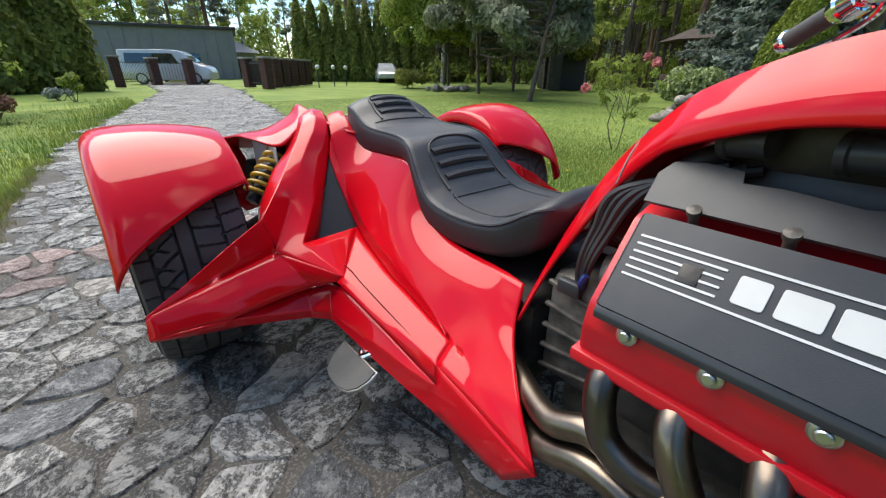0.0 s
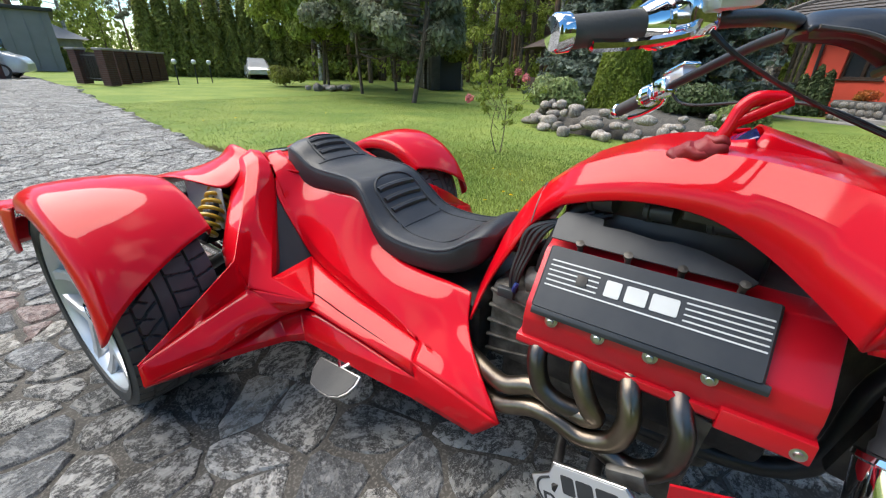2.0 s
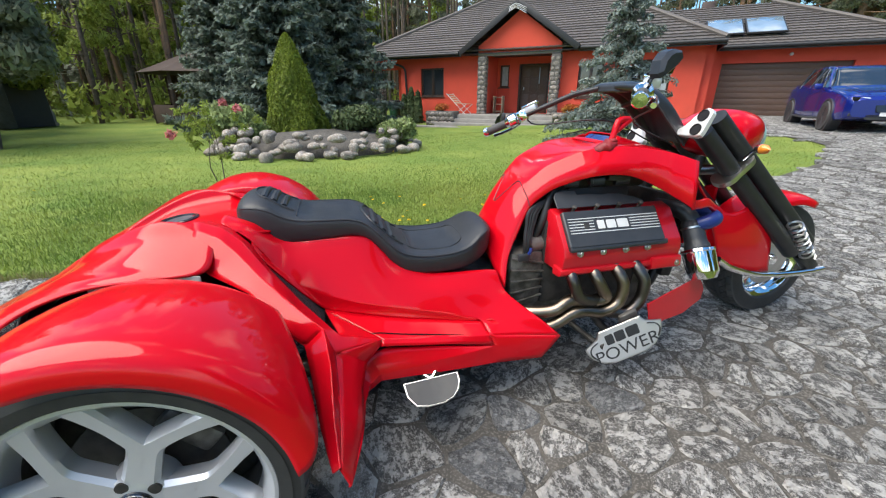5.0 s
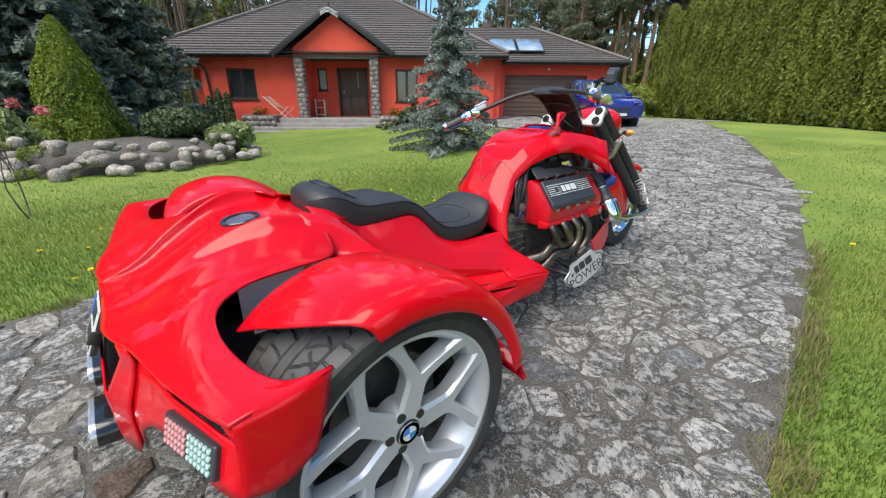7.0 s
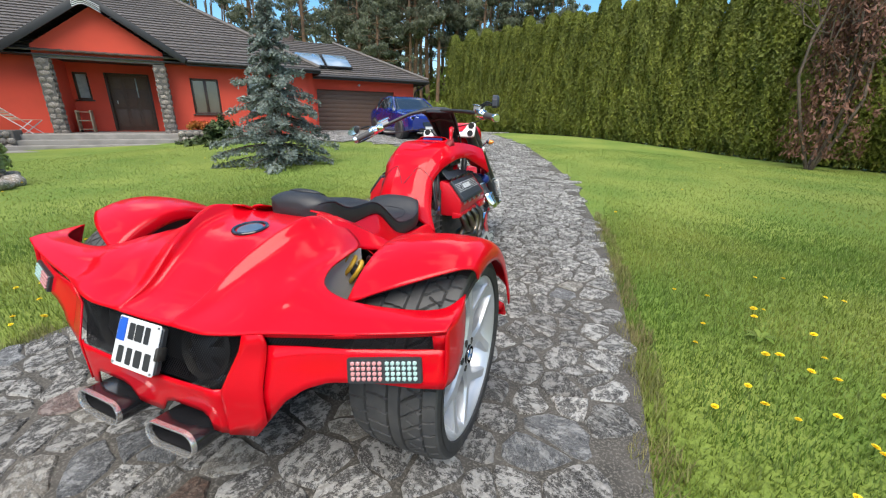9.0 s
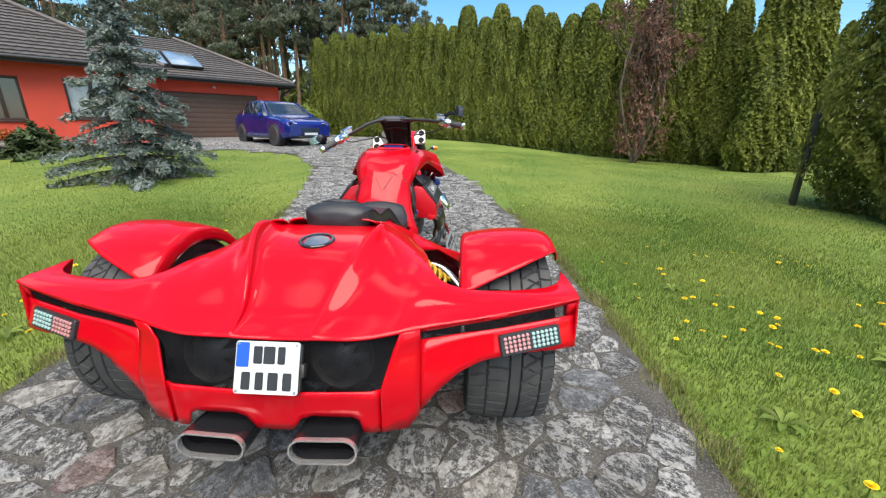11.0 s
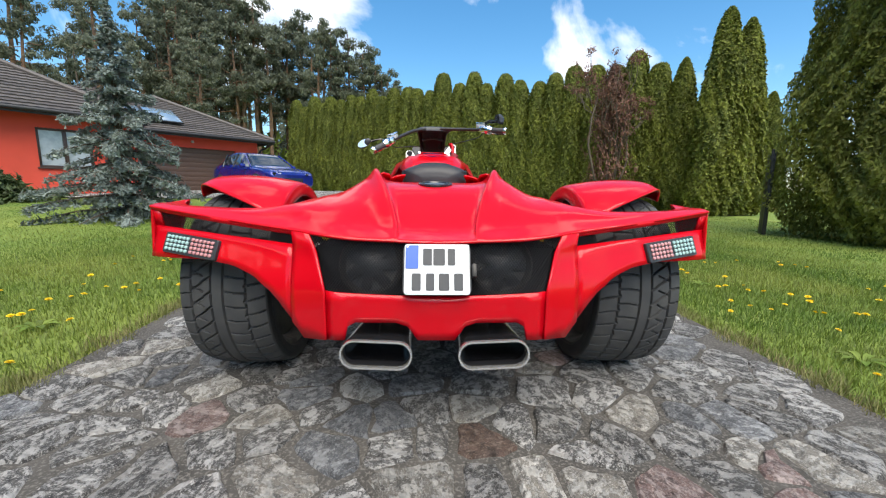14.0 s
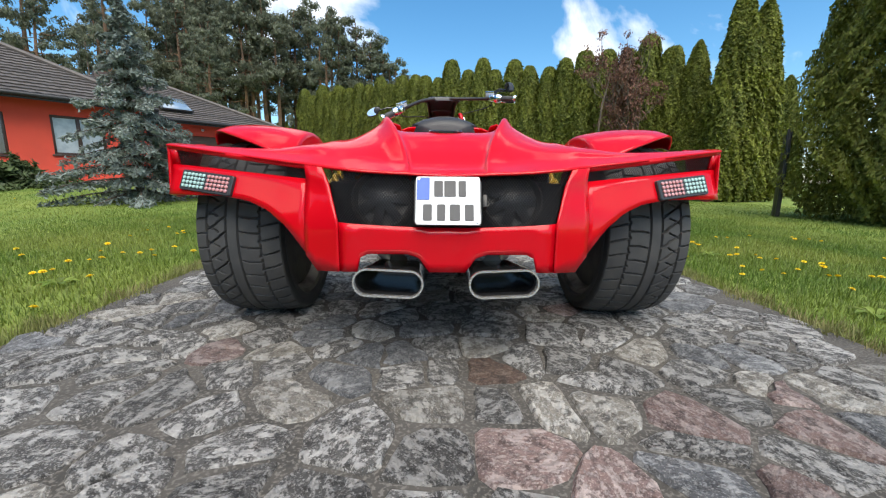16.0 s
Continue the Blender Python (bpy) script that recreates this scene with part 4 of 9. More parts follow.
for s in (1, -1):
    tube("seam", [(x * s, y, seat_top(x, y) + 0.0006) for x, y in ((0.118, 1.25), (0.125, 1.30), (0.130, 1.38), (0.126, 1.44), (0.095, 1.485), (0.0, 1.495))], 0.0026, LEATHER, seat, 5, n=40)
    tube("piping", [(0.985 * s * np.interp(y, ctl[:, 0], ctl[:, 3]), y, np.interp(y, ctl[:, 0], ctl[:, 2]) + 0.80 * (np.interp(y, ctl[:, 0], ctl[:, 1]) - np.interp(y, ctl[:, 0], ctl[:, 2]))) for y in np.linspace(0.66, 1.60, 48)], 0.0034, LEATHER, seat, 5, n=96)

# tank cover: an arch over the engine
arch = [
    ((0.26, 1.627, 0.45), (0.215, 1.614, 0.48), (0.16, 1.605, 0.52), (0.09, 1.60, 0.56), (0.0, 1.60, 0.57)),
    ((0.215, 1.655, 0.568), (0.18, 1.648, 0.60), (0.135, 1.64, 0.635), (0.08, 1.632, 0.665), (0.0, 1.63, 0.67)),
    ((0.195, 1.709, 0.683), (0.165, 1.70, 0.715), (0.12, 1.692, 0.75), (0.075, 1.686, 0.775), (0.0, 1.685, 0.772)),
    ((0.185, 1.750, 0.762), (0.155, 1.748, 0.80), (0.115, 1.745, 0.83), (0.075, 1.742, 0.847), (0.0, 1.742, 0.842)),
    ((0.205, 1.802, 0.818), (0.172, 1.802, 0.858), (0.128, 1.802, 0.888), (0.08, 1.802, 0.902), (0.0, 1.802, 0.898)),
    ((0.222, 1.850, 0.850), (0.185, 1.850, 0.893), (0.14, 1.850, 0.922), (0.085, 1.850, 0.934), (0.0, 1.850, 0.930)),
    ((0.260, 1.980, 0.893), (0.215, 1.98, 0.942), (0.165, 1.98, 0.972), (0.10, 1.98, 0.986), (0.0, 1.98, 0.984)),
    ((0.282, 2.112, 0.895), (0.245, 2.112, 0.950), (0.19, 2.112, 0.988), (0.12, 2.112, 1.003), (0.0, 2.112, 1.0)),
    ((0.312, 2.207, 0.862), (0.275, 2.215, 0.940), (0.22, 2.22, 0.985), (0.13, 2.22, 1.002), (0.0, 2.22, 1.0)),
    ((0.362, 2.296, 0.810), (0.315, 2.315, 0.912), (0.262, 2.33, 0.968), (0.14, 2.335, 0.982), (0.0, 2.34, 0.98)),
    ((0.400, 2.350, 0.772), (0.355, 2.385, 0.875), (0.320, 2.409, 0.943), (0.16, 2.43, 0.955), (0.0, 2.44, 0.95)),
]
lift = (0, 0, 0.002, 0.003, 0.005, 0.006, 0.008, 0.007, 0.005, 0.003, 0)
arch = [[r[0], r[1], (r[2][0] + u, r[2][1], r[2][2] + u), r[3], (r[4][0], r[4][1], r[4][2] - u)] for r, u in zip(arch, lift)]
runs = [spline([r[k] for r in arch], 54) for k in range(5)]
shell("tank_cover", [[runs[k][j] for k in range(5)] for j in range(54)], 0, 0, RED, trike, 0.007, straight=True, angle=17)
shell("tank_nose", [[(0.400, 2.350, 0.772), (0.355, 2.385, 0.875), (0.320, 2.409, 0.943)], [(0.33, 2.42, 0.78), (0.29, 2.45, 0.86), (0.24, 2.46, 0.92)], [(0.20, 2.50, 0.80), (0.16, 2.52, 0.84), (0.12, 2.53, 0.88)]], 8, 8, RED, trike, 0.006, mirror="pair")
# seams of the rear tank panel
for s in (1, -1):
    tube("panel_seam", [(0.008 * s, 1.668, 0.752), (0.040 * s, 1.705, 0.802), (0.074 * s, 1.742, 0.849), (0.115 * s, 1.745, 0.832), (0.155 * s, 1.748, 0.802), (0.184 * s, 1.751, 0.766)], 0.002, BLACK_PLASTIC, trike, 5)
# dash pocket with its display
display = slab("display", rounded(0.16, 0.05, 0.006), frame_of((0, 2.150, 1.006), (1, 0, 0), (0, 1, 0.55)), 0.006, SCREEN, trike, 0.002, "small dark blue display")
shell("display_hood", [[(0.0, 2.176, 1.034), (0.06, 2.176, 1.033), (0.10, 2.170, 1.028), (0.125, 2.16, 1.004)], [(0.0, 2.30, 1.0), (0.06, 2.30, 0.998), (0.11, 2.30, 0.992), (0.15, 2.29, 0.975)]], 12, 6, RED, trike, 0.005)
shell("display_sill", [[(0.0, 2.10, 1.012), (0.07, 2.10, 1.012), (0.105, 2.11, 1.010), (0.118, 2.16, 1.02)], [(0.0, 2.085, 1.002), (0.085, 2.085, 1.002), (0.125, 2.10, 0.998), (0.14, 2.17, 1.0)]], 12, 4, RED, trike, 0.004)

# hand lever with its leather boot on the tank
bm = bmesh.new()
tube_into(bm, [(0.168, 2.10, 1.01), (0.165, 2.112, 1.045), (0.16, 2.122, 1.078), (0.152, 2.142, 1.094), (0.146, 2.186, 1.098)], [0.013, 0.013, 0.013, 0.014, 0.012], 12)
tube_into(bm, [(0.165, 2.116, 1.05), (0.158, 2.150, 1.070), (0.148, 2.190, 1.095)], [0.011, 0.011, 0.012], 10)
lever = part("hand_lever", bm, RED, trike, "red open-handled lever")
lathe("lever_collar", [(-0.012, 0.014), (0.0, 0.016), (0.012, 0.014)], frame_of((0.168, 2.098, 1.005), (0, 0.12, 1), (1, 0, 0)), CAST, lever, 16)
bm = bmesh.new()
for k, (c, r) in enumerate((((0.174, 2.046, 0.978), 0.028), ((0.176, 2.066, 0.988), 0.036), ((0.174, 2.086, 0.998), 0.034), ((0.17, 2.098, 1.014), 0.022))):
    geo = bmesh.ops.create_icosphere(bm, subdivisions=3, radius=r, matrix=pose(*c) @ Matrix.Diagonal((0.85, 1.1, 0.62, 1)))
    for v in geo["verts"]:
        v.co += Vector((0, 0, 1)) * 0.0035 * math.sin(v.co.y * 190 + k) + Vector((1, 0, 0)) * 0.004 * math.sin(v.co.z * 130 + v.co.y * 90)
part("lever_boot", bm, RED_CLOTH, lever, "creased dark red leather boot")


# ---- wheels ----
def tyre_mesh(width, radius, rim, seg=720, pitches=42):
    """A tyre turned about local x: two ring grooves round a plain rib, swept cuts inside, arrow cuts and blocks outside."""
    prof = []
    w = width / 2
    for x, r in ((-w * 0.80, rim), (-w * 0.97, rim + 0.012), (-w, rim + 0.04), (-w * 0.985, radius - 0.040), (-w * 0.955, radius - 0.020)):
        prof.append((x, r, 0))
    n = 64
    for k in range(n + 1):
        x = -w * 0.93 + 1.86 * w * k / n
        prof.append((x, radius - 0.013 * (abs(x) / (0.93 * w)) ** 4, 1))
    prof += [(-x, r, 0) for x, r, _ in prof[4::-1]]

    def cut(u, turn):
        def line(slope, bend=0.0, shift=0.0, wide=0.055):
            return abs((turn * pitches + slope * u + bend * u * u + shift) % 1.0 - 0.5) < wide
        if abs(u - 0.235) < 0.022 or abs(u + 0.035) < 0.022:
            return 0.011
        if u < -0.055:
            step = 0.5 if u < -0.52 else 0.0
            if abs(u + 0.52 + 0.012 * math.sin(turn * pitches * math.tau)) < 0.016 or line(-0.9, -1.1, step):
                return 0.010
        if u > 0.255:
            if abs(u - 0.66) < 0.016:
                return 0.010
            if u > 0.66:
                return 0.009 if line(0.25) else 0.0
            if line(2.2, 0.0, 0.55, 0.06) or (u > 0.40 and line(-1.5, 0.0, 0.66, 0.05)):
                return 0.010
        return 0.0

    bm = bmesh.new()
    rings = []
    for x, r, tread in prof:
        ring = []
        for i in range(seg):
            a = math.tau * i / seg
            d = cut(x / w, i / seg) if tread and abs(x / w) < 0.925 else 0.0
            ring.append((x, (r - d) * math.cos(a), (r - d) * math.sin(a)))
        rings.append(ring)
    sheet(bm, rings[4:-4], close_u=True)
    side = bmesh.new()
    sheet(side, rings[:5], close_u=True)
    sheet(side, rings[-5:], close_u=True)
    return bm, side


def y_spoke_wheel(parent_name, m, side, rim_r, width):
    """A light-alloy wheel with five forked spokes; local +x is the outer face."""
    w = width / 2
    wheel = new(parent_name)
    wheel.parent = trike
    wheel.matrix_world = m
    tread, side_bm = tyre_mesh(width, 0.36, rim_r - 0.004)
    tyre = part("tyre", tread, RUBBER, wheel, "wide road tyre with a slanting tread", angle=24)
    part("sidewall", side_bm, SIDEWALL, tyre, "plain black sidewall")
    # barrel darker than the lip, so that the spokes stand out
    rim = lathe("rim", [(-w * 0.9, rim_r), (-w * 0.85, rim_r - 0.016), (-w * 0.3, rim_r - 0.05), (w * 0.3, rim_r - 0.045)], Matrix(), CAST, wheel, 72, closed=False, label="darker inner rim barrel")
    lathe("rim_lip", [(w * 0.3, rim_r - 0.045), (w * 0.72, rim_r - 0.03), (w * 0.86, rim_r - 0.016), (w * 0.93, rim_r - 0.004), (w * 0.93, rim_r + 0.004), (w * 0.85, rim_r + 0.008)], Matrix(), ALLOY, wheel, 72, closed=False, label="silver alloy rim")
    lathe("brake_disc", [(w * 0.10, 0.05), (w * 0.10, 0.17), (w * 0.16, 0.17), (w * 0.16, 0.05)], Matrix(), DARK_METAL, wheel, 48)
    box("brake_caliper", pose(w * 0.12, 0.10, 0.10, 45, 0, 0), 0.06, 0.07, 0.14, CAST, wheel, 0.012)
    # dark disc added to stand for the shade inside the wheel
    lathe("back_plate", [(-w * 0.55, 0.05), (-w * 0.6, 0.25), (-w * 0.5, rim_r - 0.035)], Matrix(), DARK_METAL, wheel, 48, closed=False)
    face = w * 0.80
    lathe("hub", [(face - 0.07, 0.07), (face - 0.03, 0.074), (face - 0.004, 0.066), (face, 0.05), (face + 0.002, 0.036)], Matrix(), ALLOY, wheel, 40)
    for k in range(5):
        a0 = math.tau * k / 5 + radians(72)
        for leg in (-1, 1):
            bm = bmesh.new()
            path = [(0.045, 0.0, 0.0, 0.038), (0.10, 0.015 * leg, 0.004, 0.033), (0.142, 0.045 * leg, 0.006, 0.029), (0.178, 0.20 * leg, 0.008, 0.023), (0.225, 0.345 * leg, 0.009, 0.021), (rim_r - 0.008, 0.455 * leg, 0.010, 0.026)]
            pts = spline(path, 22)
            rings = []
            for r, ang, dx, hw in pts:
                a = a0 + ang
                c = Vector((0, math.cos(a) * r, math.sin(a) * r))
                t = Vector((0, -math.sin(a), math.cos(a)))
                f = face + 0.006 - 0.014 * math.sin(min(r / rim_r, 1) * math.pi) + dx
                rings.append([c + t * o + Vector((x, 0, 0)) for o, x in ((-hw, f - 0.010), (-hw * 0.72, f), (hw * 0.72, f), (hw, f - 0.010), (hw * 0.75, f - 0.05), (-hw * 0.75, f - 0.05))])
            vs = sheet(bm, rings, close_u=True)
            bm.faces.new(vs[0][::-1])
            bm.faces.new(vs[-1])
            part("spoke", bm, ALLOY, wheel, angle=35)
        a = a0 + math.pi / 5
        # dark flat disc standing for the shaded bolt hole
        lathe("wheel_bolt", [(face - 0.03, 0.0135), (face + 0.0012, 0.0135), (face + 0.0016, 0.010), (face + 0.0016, 0.0)], pose(0, 0.052 * math.cos(a), 0.052 * math.sin(a)), DARK_METAL, wheel, 14)
    cap = lathe("hub_cap", [(face - 0.01, 0.036), (face + 0.006, 0.036), (face + 0.009, 0.033), (face + 0.009, 0.0)], Matrix(), BLACK_GLOSS, wheel, 36, label="black hub cap with a quartered blue and white disc")
    lathe("cap_ring", [(face + 0.008, 0.0335), (face + 0.0105, 0.033), (face + 0.0105, 0.031), (face + 0.009, 0.031)], Matrix(), CHROME, cap, 36)
    for q in range(4):
        bm = bmesh.new()
        arc = [(face + 0.0098, 0.021 * math.cos(radians(90 * q + s * 11.25)), 0.021 * math.sin(radians(90 * q + s * 11.25))) for s in range(9)]
        bm.faces.new([bm.verts.new(p) for p in [(face + 0.0098, 0, 0)] + arc])
        geo = bmesh.ops.extrude_face_region(bm, geom=bm.faces[:])
        bmesh.ops.translate(bm, vec=(0.0012, 0, 0), verts=[v for v in geo["geom"] if isinstance(v, bmesh.types.BMVert)])
        part("quarter", bm, BADGE_BLUE if q % 2 else PLATE_WHITE, cap, smooth=False)
    return wheel


y_spoke_wheel("rear_wheel", pose(0.735, AX_Y, AX_Z), 1, 0.286, 0.31)
y_spoke_wheel("rear_wheel", pose(-0.735, AX_Y, AX_Z, 0, 0, 180), -1, 0.286, 0.31)


# ---- engine, front end and fittings of the trike ----
def solid(name, profile, y0, y1, mat, parent, s=1, bevel=0.004, label=""):
    """A prism: a profile in x and z, from y0 to y1, on the side s."""
    bm = bmesh.new()
    a = [bm.verts.new((x * s, y0, z)) for x, z in profile]
    b = [bm.verts.new((x * s, y1, z)) for x, z in profile]
    n = len(a)
    for i in range(n):
        bm.faces.new((a[i], a[(i + 1) % n], b[(i + 1) % n], b[i]))
    bm.faces.new(a[::-1])
    bm.faces.new(b)
    if bevel:
        bmesh.ops.bevel(bm, geom=bm.edges[:], offset=bevel, segments=2, affect="EDGES", profile=0.5)
    return part(name, bm, mat, parent, label, angle=30)


box("engine_block", pose(0, 2.09, 0.52), 0.44, 0.56, 0.40, DARK_METAL, trike, 0.03)
box("oil_sump", pose(0, 2.0, 0.27), 0.34, 0.60, 0.16, CAST, trike, 0.03)
box("intake_box", pose(0, 2.04, 0.76), 0.30, 0.44, 0.15, BLACK_PLASTIC, trike, 0.04)
# filler box added to darken the gap under the tank cover
box("fuel_cell", pose(0, 2.10, 0.855), 0.29, 0.46, 0.09, DARK_METAL, trike, 0.02)
for s in (1, -1):
    bank = solid("valve_cover", [(0.20, 0.52), (0.328, 0.524), (0.350, 0.536), (0.354, 0.552), (0.362, 0.596), (0.352, 0.634), (0.264, 0.744), (0.21, 0.76), (0.15, 0.70)], 1.825, 2.372, RED_SATIN, trike, s, 0.006, "red painted valve cover with a black striped trim plate")
    solid("cover_flange", [(0.30, 0.510), (0.352, 0.516), (0.364, 0.528), (0.362, 0.546), (0.30, 0.55)], 1.815, 2.235, RED_SATIN, bank, s, 0.003)
    solid("cover_foot", [(0.30, 0.496), (0.354, 0.502), (0.372, 0.516), (0.368, 0.56), (0.30, 0.56)], 2.235, 2.378, RED_SATIN, bank, s, 0.003)
    lo, hi = Vector((0.353 * s, 0, 0.634)), Vector((0.266 * s, 0, 0.744))
    up = (hi - lo).normalized()
    ydir = Vector((0, 1 * s, 0))
    # local x runs along the reading direction, local y up the slope
    o = Vector((0.353 * s, 2.060, 0.636)) + up * 0.070
    m = frame_of(o, (0, s, 0), up)
    trim_plate = slab("trim_plate", rounded(0.434, 0.150, 0.006), m, 0.020, BLACK_PLASTIC, bank, 0.005, "black plastic trim plate with white stripes")
    solid("trim_skirt", [(0.348, 0.634), (0.3675, 0.6445), (0.3735, 0.634), (0.3735, 0.624), (0.352, 0.624)], 1.845, 2.287, BLACK_PLASTIC, trim_plate, s, 0.002)
    top = m @ pose(0, 0.004, 0.0203)
    rows = [0.036 - k * 0.0118 for k in range(6)]
    for k, v in enumerate(rows):
        spans = ((-0.203, 0.209),) if k in (0, 5) else ((-0.203, -0.092), (0.072, 0.209))
        for a, b in spans:
            slab("stripe", rounded(b - a, 0.0032, 0.0012, 3), top @ pose((a + b) / 2, v, 0), 0.0012, WHITE_PAINT, trim_plate, 0.0004)
    for x, w in ((-0.062, 0.032), (-0.016, 0.042), (0.037, 0.050)):
        slab("light_block", rounded(w, 0.036, 0.004), top @ pose(x, 0.0065, 0), 0.0016, WHITE_PAINT, trim_plate, 0.0006)
    box("emblem_socket", top @ pose(-0.127, 0.004, 0.0005), 0.024, 0.026, 0.003, DARK_METAL, trim_plate, 0.001)
    for k in range(4):
        y = 1.893 + 0.103 * k
        bm = bmesh.new()
        mb = frame_of((0.360 * s, y, 0.612), (s * 0.98, 0, 0.18), (0, 1, 0))
        lathe_into(bm, [(0, 0.0145), (0.004, 0.0145), (0.006, 0.012), (0.0065, 0.0085), (0.013, 0.0078), (0.0145, 0.006), (0.0145, 0)], mb, 16)
        part("cover_bolt", bm, STEEL, bank, angle=30)
        bm = bmesh.new()
        lathe_into(bm, [(0, 0.007), (0.018, 0.007), (0.022, 0.0095), (0.030, 0.0095), (0.032, 0)], frame_of((0.255 * s, y + 0.01, 0.752), (s * 0.5, 0, 0.87), (0, 1, 0)), 10)
        part("coil_stud", bm, CAST, bank)
    lathe("corner_bolt", [(0, 0.013), (0.005, 0.013), (0.006, 0.008), (0.012, 0.007), (0.013, 0)], frame_of((0.366 * s, 2.358, 0.53), (s, 0, 0.1), (0, 1, 0)), STEEL, bank, 16)
    # ragged black plate above the trim
    mp = frame_of((0.258 * s, 2.034, 0.768), (0, s, 0), (-0.7 * s, 0, 0.72))
    a = [(-0.201, 0), (0.19, 0), (0.20, 0.012), (0.165, 0.030), (0.10, 0.050), (0.045, 0.055), (0.02, 0.050), (-0.055, 0.058), (-0.10, 0.056), (-0.104, 0.074), (-0.15, 0.078), (-0.19, 0.072), (-0.203, 0.05)]
    slab("plenum_plate", [(x * 1.0, v) for x, v in a], mp, 0.006, BLACK_PLASTIC, trike, 0.0015, "black plate with a ragged upper edge")
    # exhaust headers
    runs = (
        ([(0.325, 1.872, 0.535), (0.362, 1.875, 0.500), (0.375, 1.900, 0.435), (0.374, 1.950, 0.405), (0.362, 2.01, 0.400)], PIPE),
        ([(0.325, 1.972, 0.538), (0.366, 1.980, 0.500), (0.380, 2.015, 0.440), (0.374, 2.030, 0.412), (0.370, 2.0, 0.396), (0.365, 1.94, 0.400), (0.360, 1.874, 0.408), (0.360, 1.80, 0.372), (0.308, 1.70, 0.352), (0.235, 1.58, 0.345)], PIPE_GOLD),
        ([(0.325, 2.070, 0.540), (0.370, 2.085, 0.505), (0.388, 2.098, 0.455), (0.390, 2.080, 0.385), (0.384, 2.015, 0.348), (0.378, 1.94, 0.360), (0.374, 1.88, 0.352), (0.368, 1.80, 0.308), (0.335, 1.735, 0.292), (0.25, 1.58, 0.288)], PIPE_GOLD),
        ([(0.325, 2.166, 0.545), (0.368, 2.180, 0.510), (0.388, 2.196, 0.465), (0.392, 2.185, 0.385), (0.388, 2.13, 0.330), (0.380, 2.05, 0.345)], PIPE),
    )
    for pts, mat in runs:
        tube("exhaust_header", [(x * s, y, z) for x, y, z in pts], 0.0245, mat, trike, 14, "curved heat-tinted steel exhaust header")
    box("sensor_lug", pose(0.41 * s, 2.125, 0.325, 20, 0, 0), 0.03, 0.085, 0.05, CAST, trike, 0.012)
    slab("mount_plate", [(-0.04, -0.15), (0.03, -0.15), (0.045, 0.12), (-0.01, 0.13)], frame_of((0.325 * s, 2.195, 0.37), (0, 1, 0), (0, 0, 1)), 0.008, CAST, trike)
    # bell housing with ribs
    bell = box("bell_housing", pose(0.13 * s, 1.745, 0.45), 0.18, 0.16, 0.26, CAST, trike, 0.03)
    for k in range(5):
        box("rib", pose(0.222 * s, 1.745, 0.36 + 0.045 * k, 12 - 6 * k, 0, 0), 0.012, 0.15, 0.008, CAST, bell, 0.002)
    box("cable_clip", pose(0.225 * s, 1.72, 0.56), 0.02, 0.05, 0.03, BLACK_PLASTIC, bell, 0.005)
    for k in range(4):
        tube("loom", [(0.16 * s, 1.88 + 0.02 * k, 0.82), (0.185 * s, 1.80 - 0.012 * k, 0.76), (0.20 * s, 1.765 - 0.01 * k, 0.68), (0.215 * s, 1.745 - 0.006 * k, 0.60), (0.20 * s, 1.74, 0.50)], 0.006 + 0.0015 * (k % 2), BLACK_TUBE, trike, 7)
    tube("coolant_hose", [(0.13 * s, 1.92, 0.85), (0.17 * s, 1.85, 0.81), (0.19 * s, 1.81, 0.70), (0.17 * s, 1.79, 0.62)], 0.017, BLACK_TUBE, trike, 10)
    tube("wire_tie", [(0.228 * s, 1.75, 0.60), (0.232 * s, 1.745, 0.585), (0.222 * s, 1.74, 0.565)], 0.007, BLUE_HOSE, trike, 7)
    lathe("starter_motor", [(-0.05, 0.03), (-0.045, 0.04), (0.05, 0.04), (0.06, 0.03)], frame_of((0.17 * s, 1.81, 0.60), (0, 1, 0.2), (1, 0, 0)), CAST, trike, 20)
    for k in range(3):
        lathe("hose_joint", [(-0.03, 0.022), (-0.028, 0.026), (-0.018, 0.026), (-0.016, 0.022), (0.03, 0.022)], frame_of((0.19 * s, 1.92 + 0.12 * k, 0.86), (0.3 * s, 1, 0.1), (0, 0, 1)), BLACK_PLASTIC, trike, 14)
    slab("relay_box", rounded(0.10, 0.03, 0.004), frame_of((0.205 * s, 2.13, 0.88), (0, 1, 0), (1, 0, 0.1)), 0.02, CAST, trike, 0.003)
    # air filter with chromed cup
    fx = 0.385 * s
    lathe("intake_pipe", [(0.0, 0.036), (0.01, 0.043), (0.08, 0.044), (0.10, 0.044), (0.112, 0.050), (0.125, 0.050)], frame_of((0.270 * s, 2.490, 0.675), (0.5 * s, 0.02, -0.86), (0, 1, 0)), BLACK_PLASTIC, trike, 28)
    lathe("hose_clamp", [(0, 0.0465), (0.008, 0.0465)], frame_of((0.286 * s, 2.490, 0.650), (0.5 * s, 0.02, -0.86), (0, 1, 0)), STEEL, trike, 28)
    filt = lathe("air_filter", [(0, 0.050), (0.002, 0.066), (0.012, 0.068), (0.016, 0.064), (0.10, 0.063), (0.108, 0.060), (0.132, 0.047), (0.136, 0.03), (0.136, 0)], frame_of((0.335 * s, 2.492, 0.566), (0.5 * s, 0.0, -0.86), (0, 1, 0)), CHROME, trike, 40, label="chromed air filter cup")
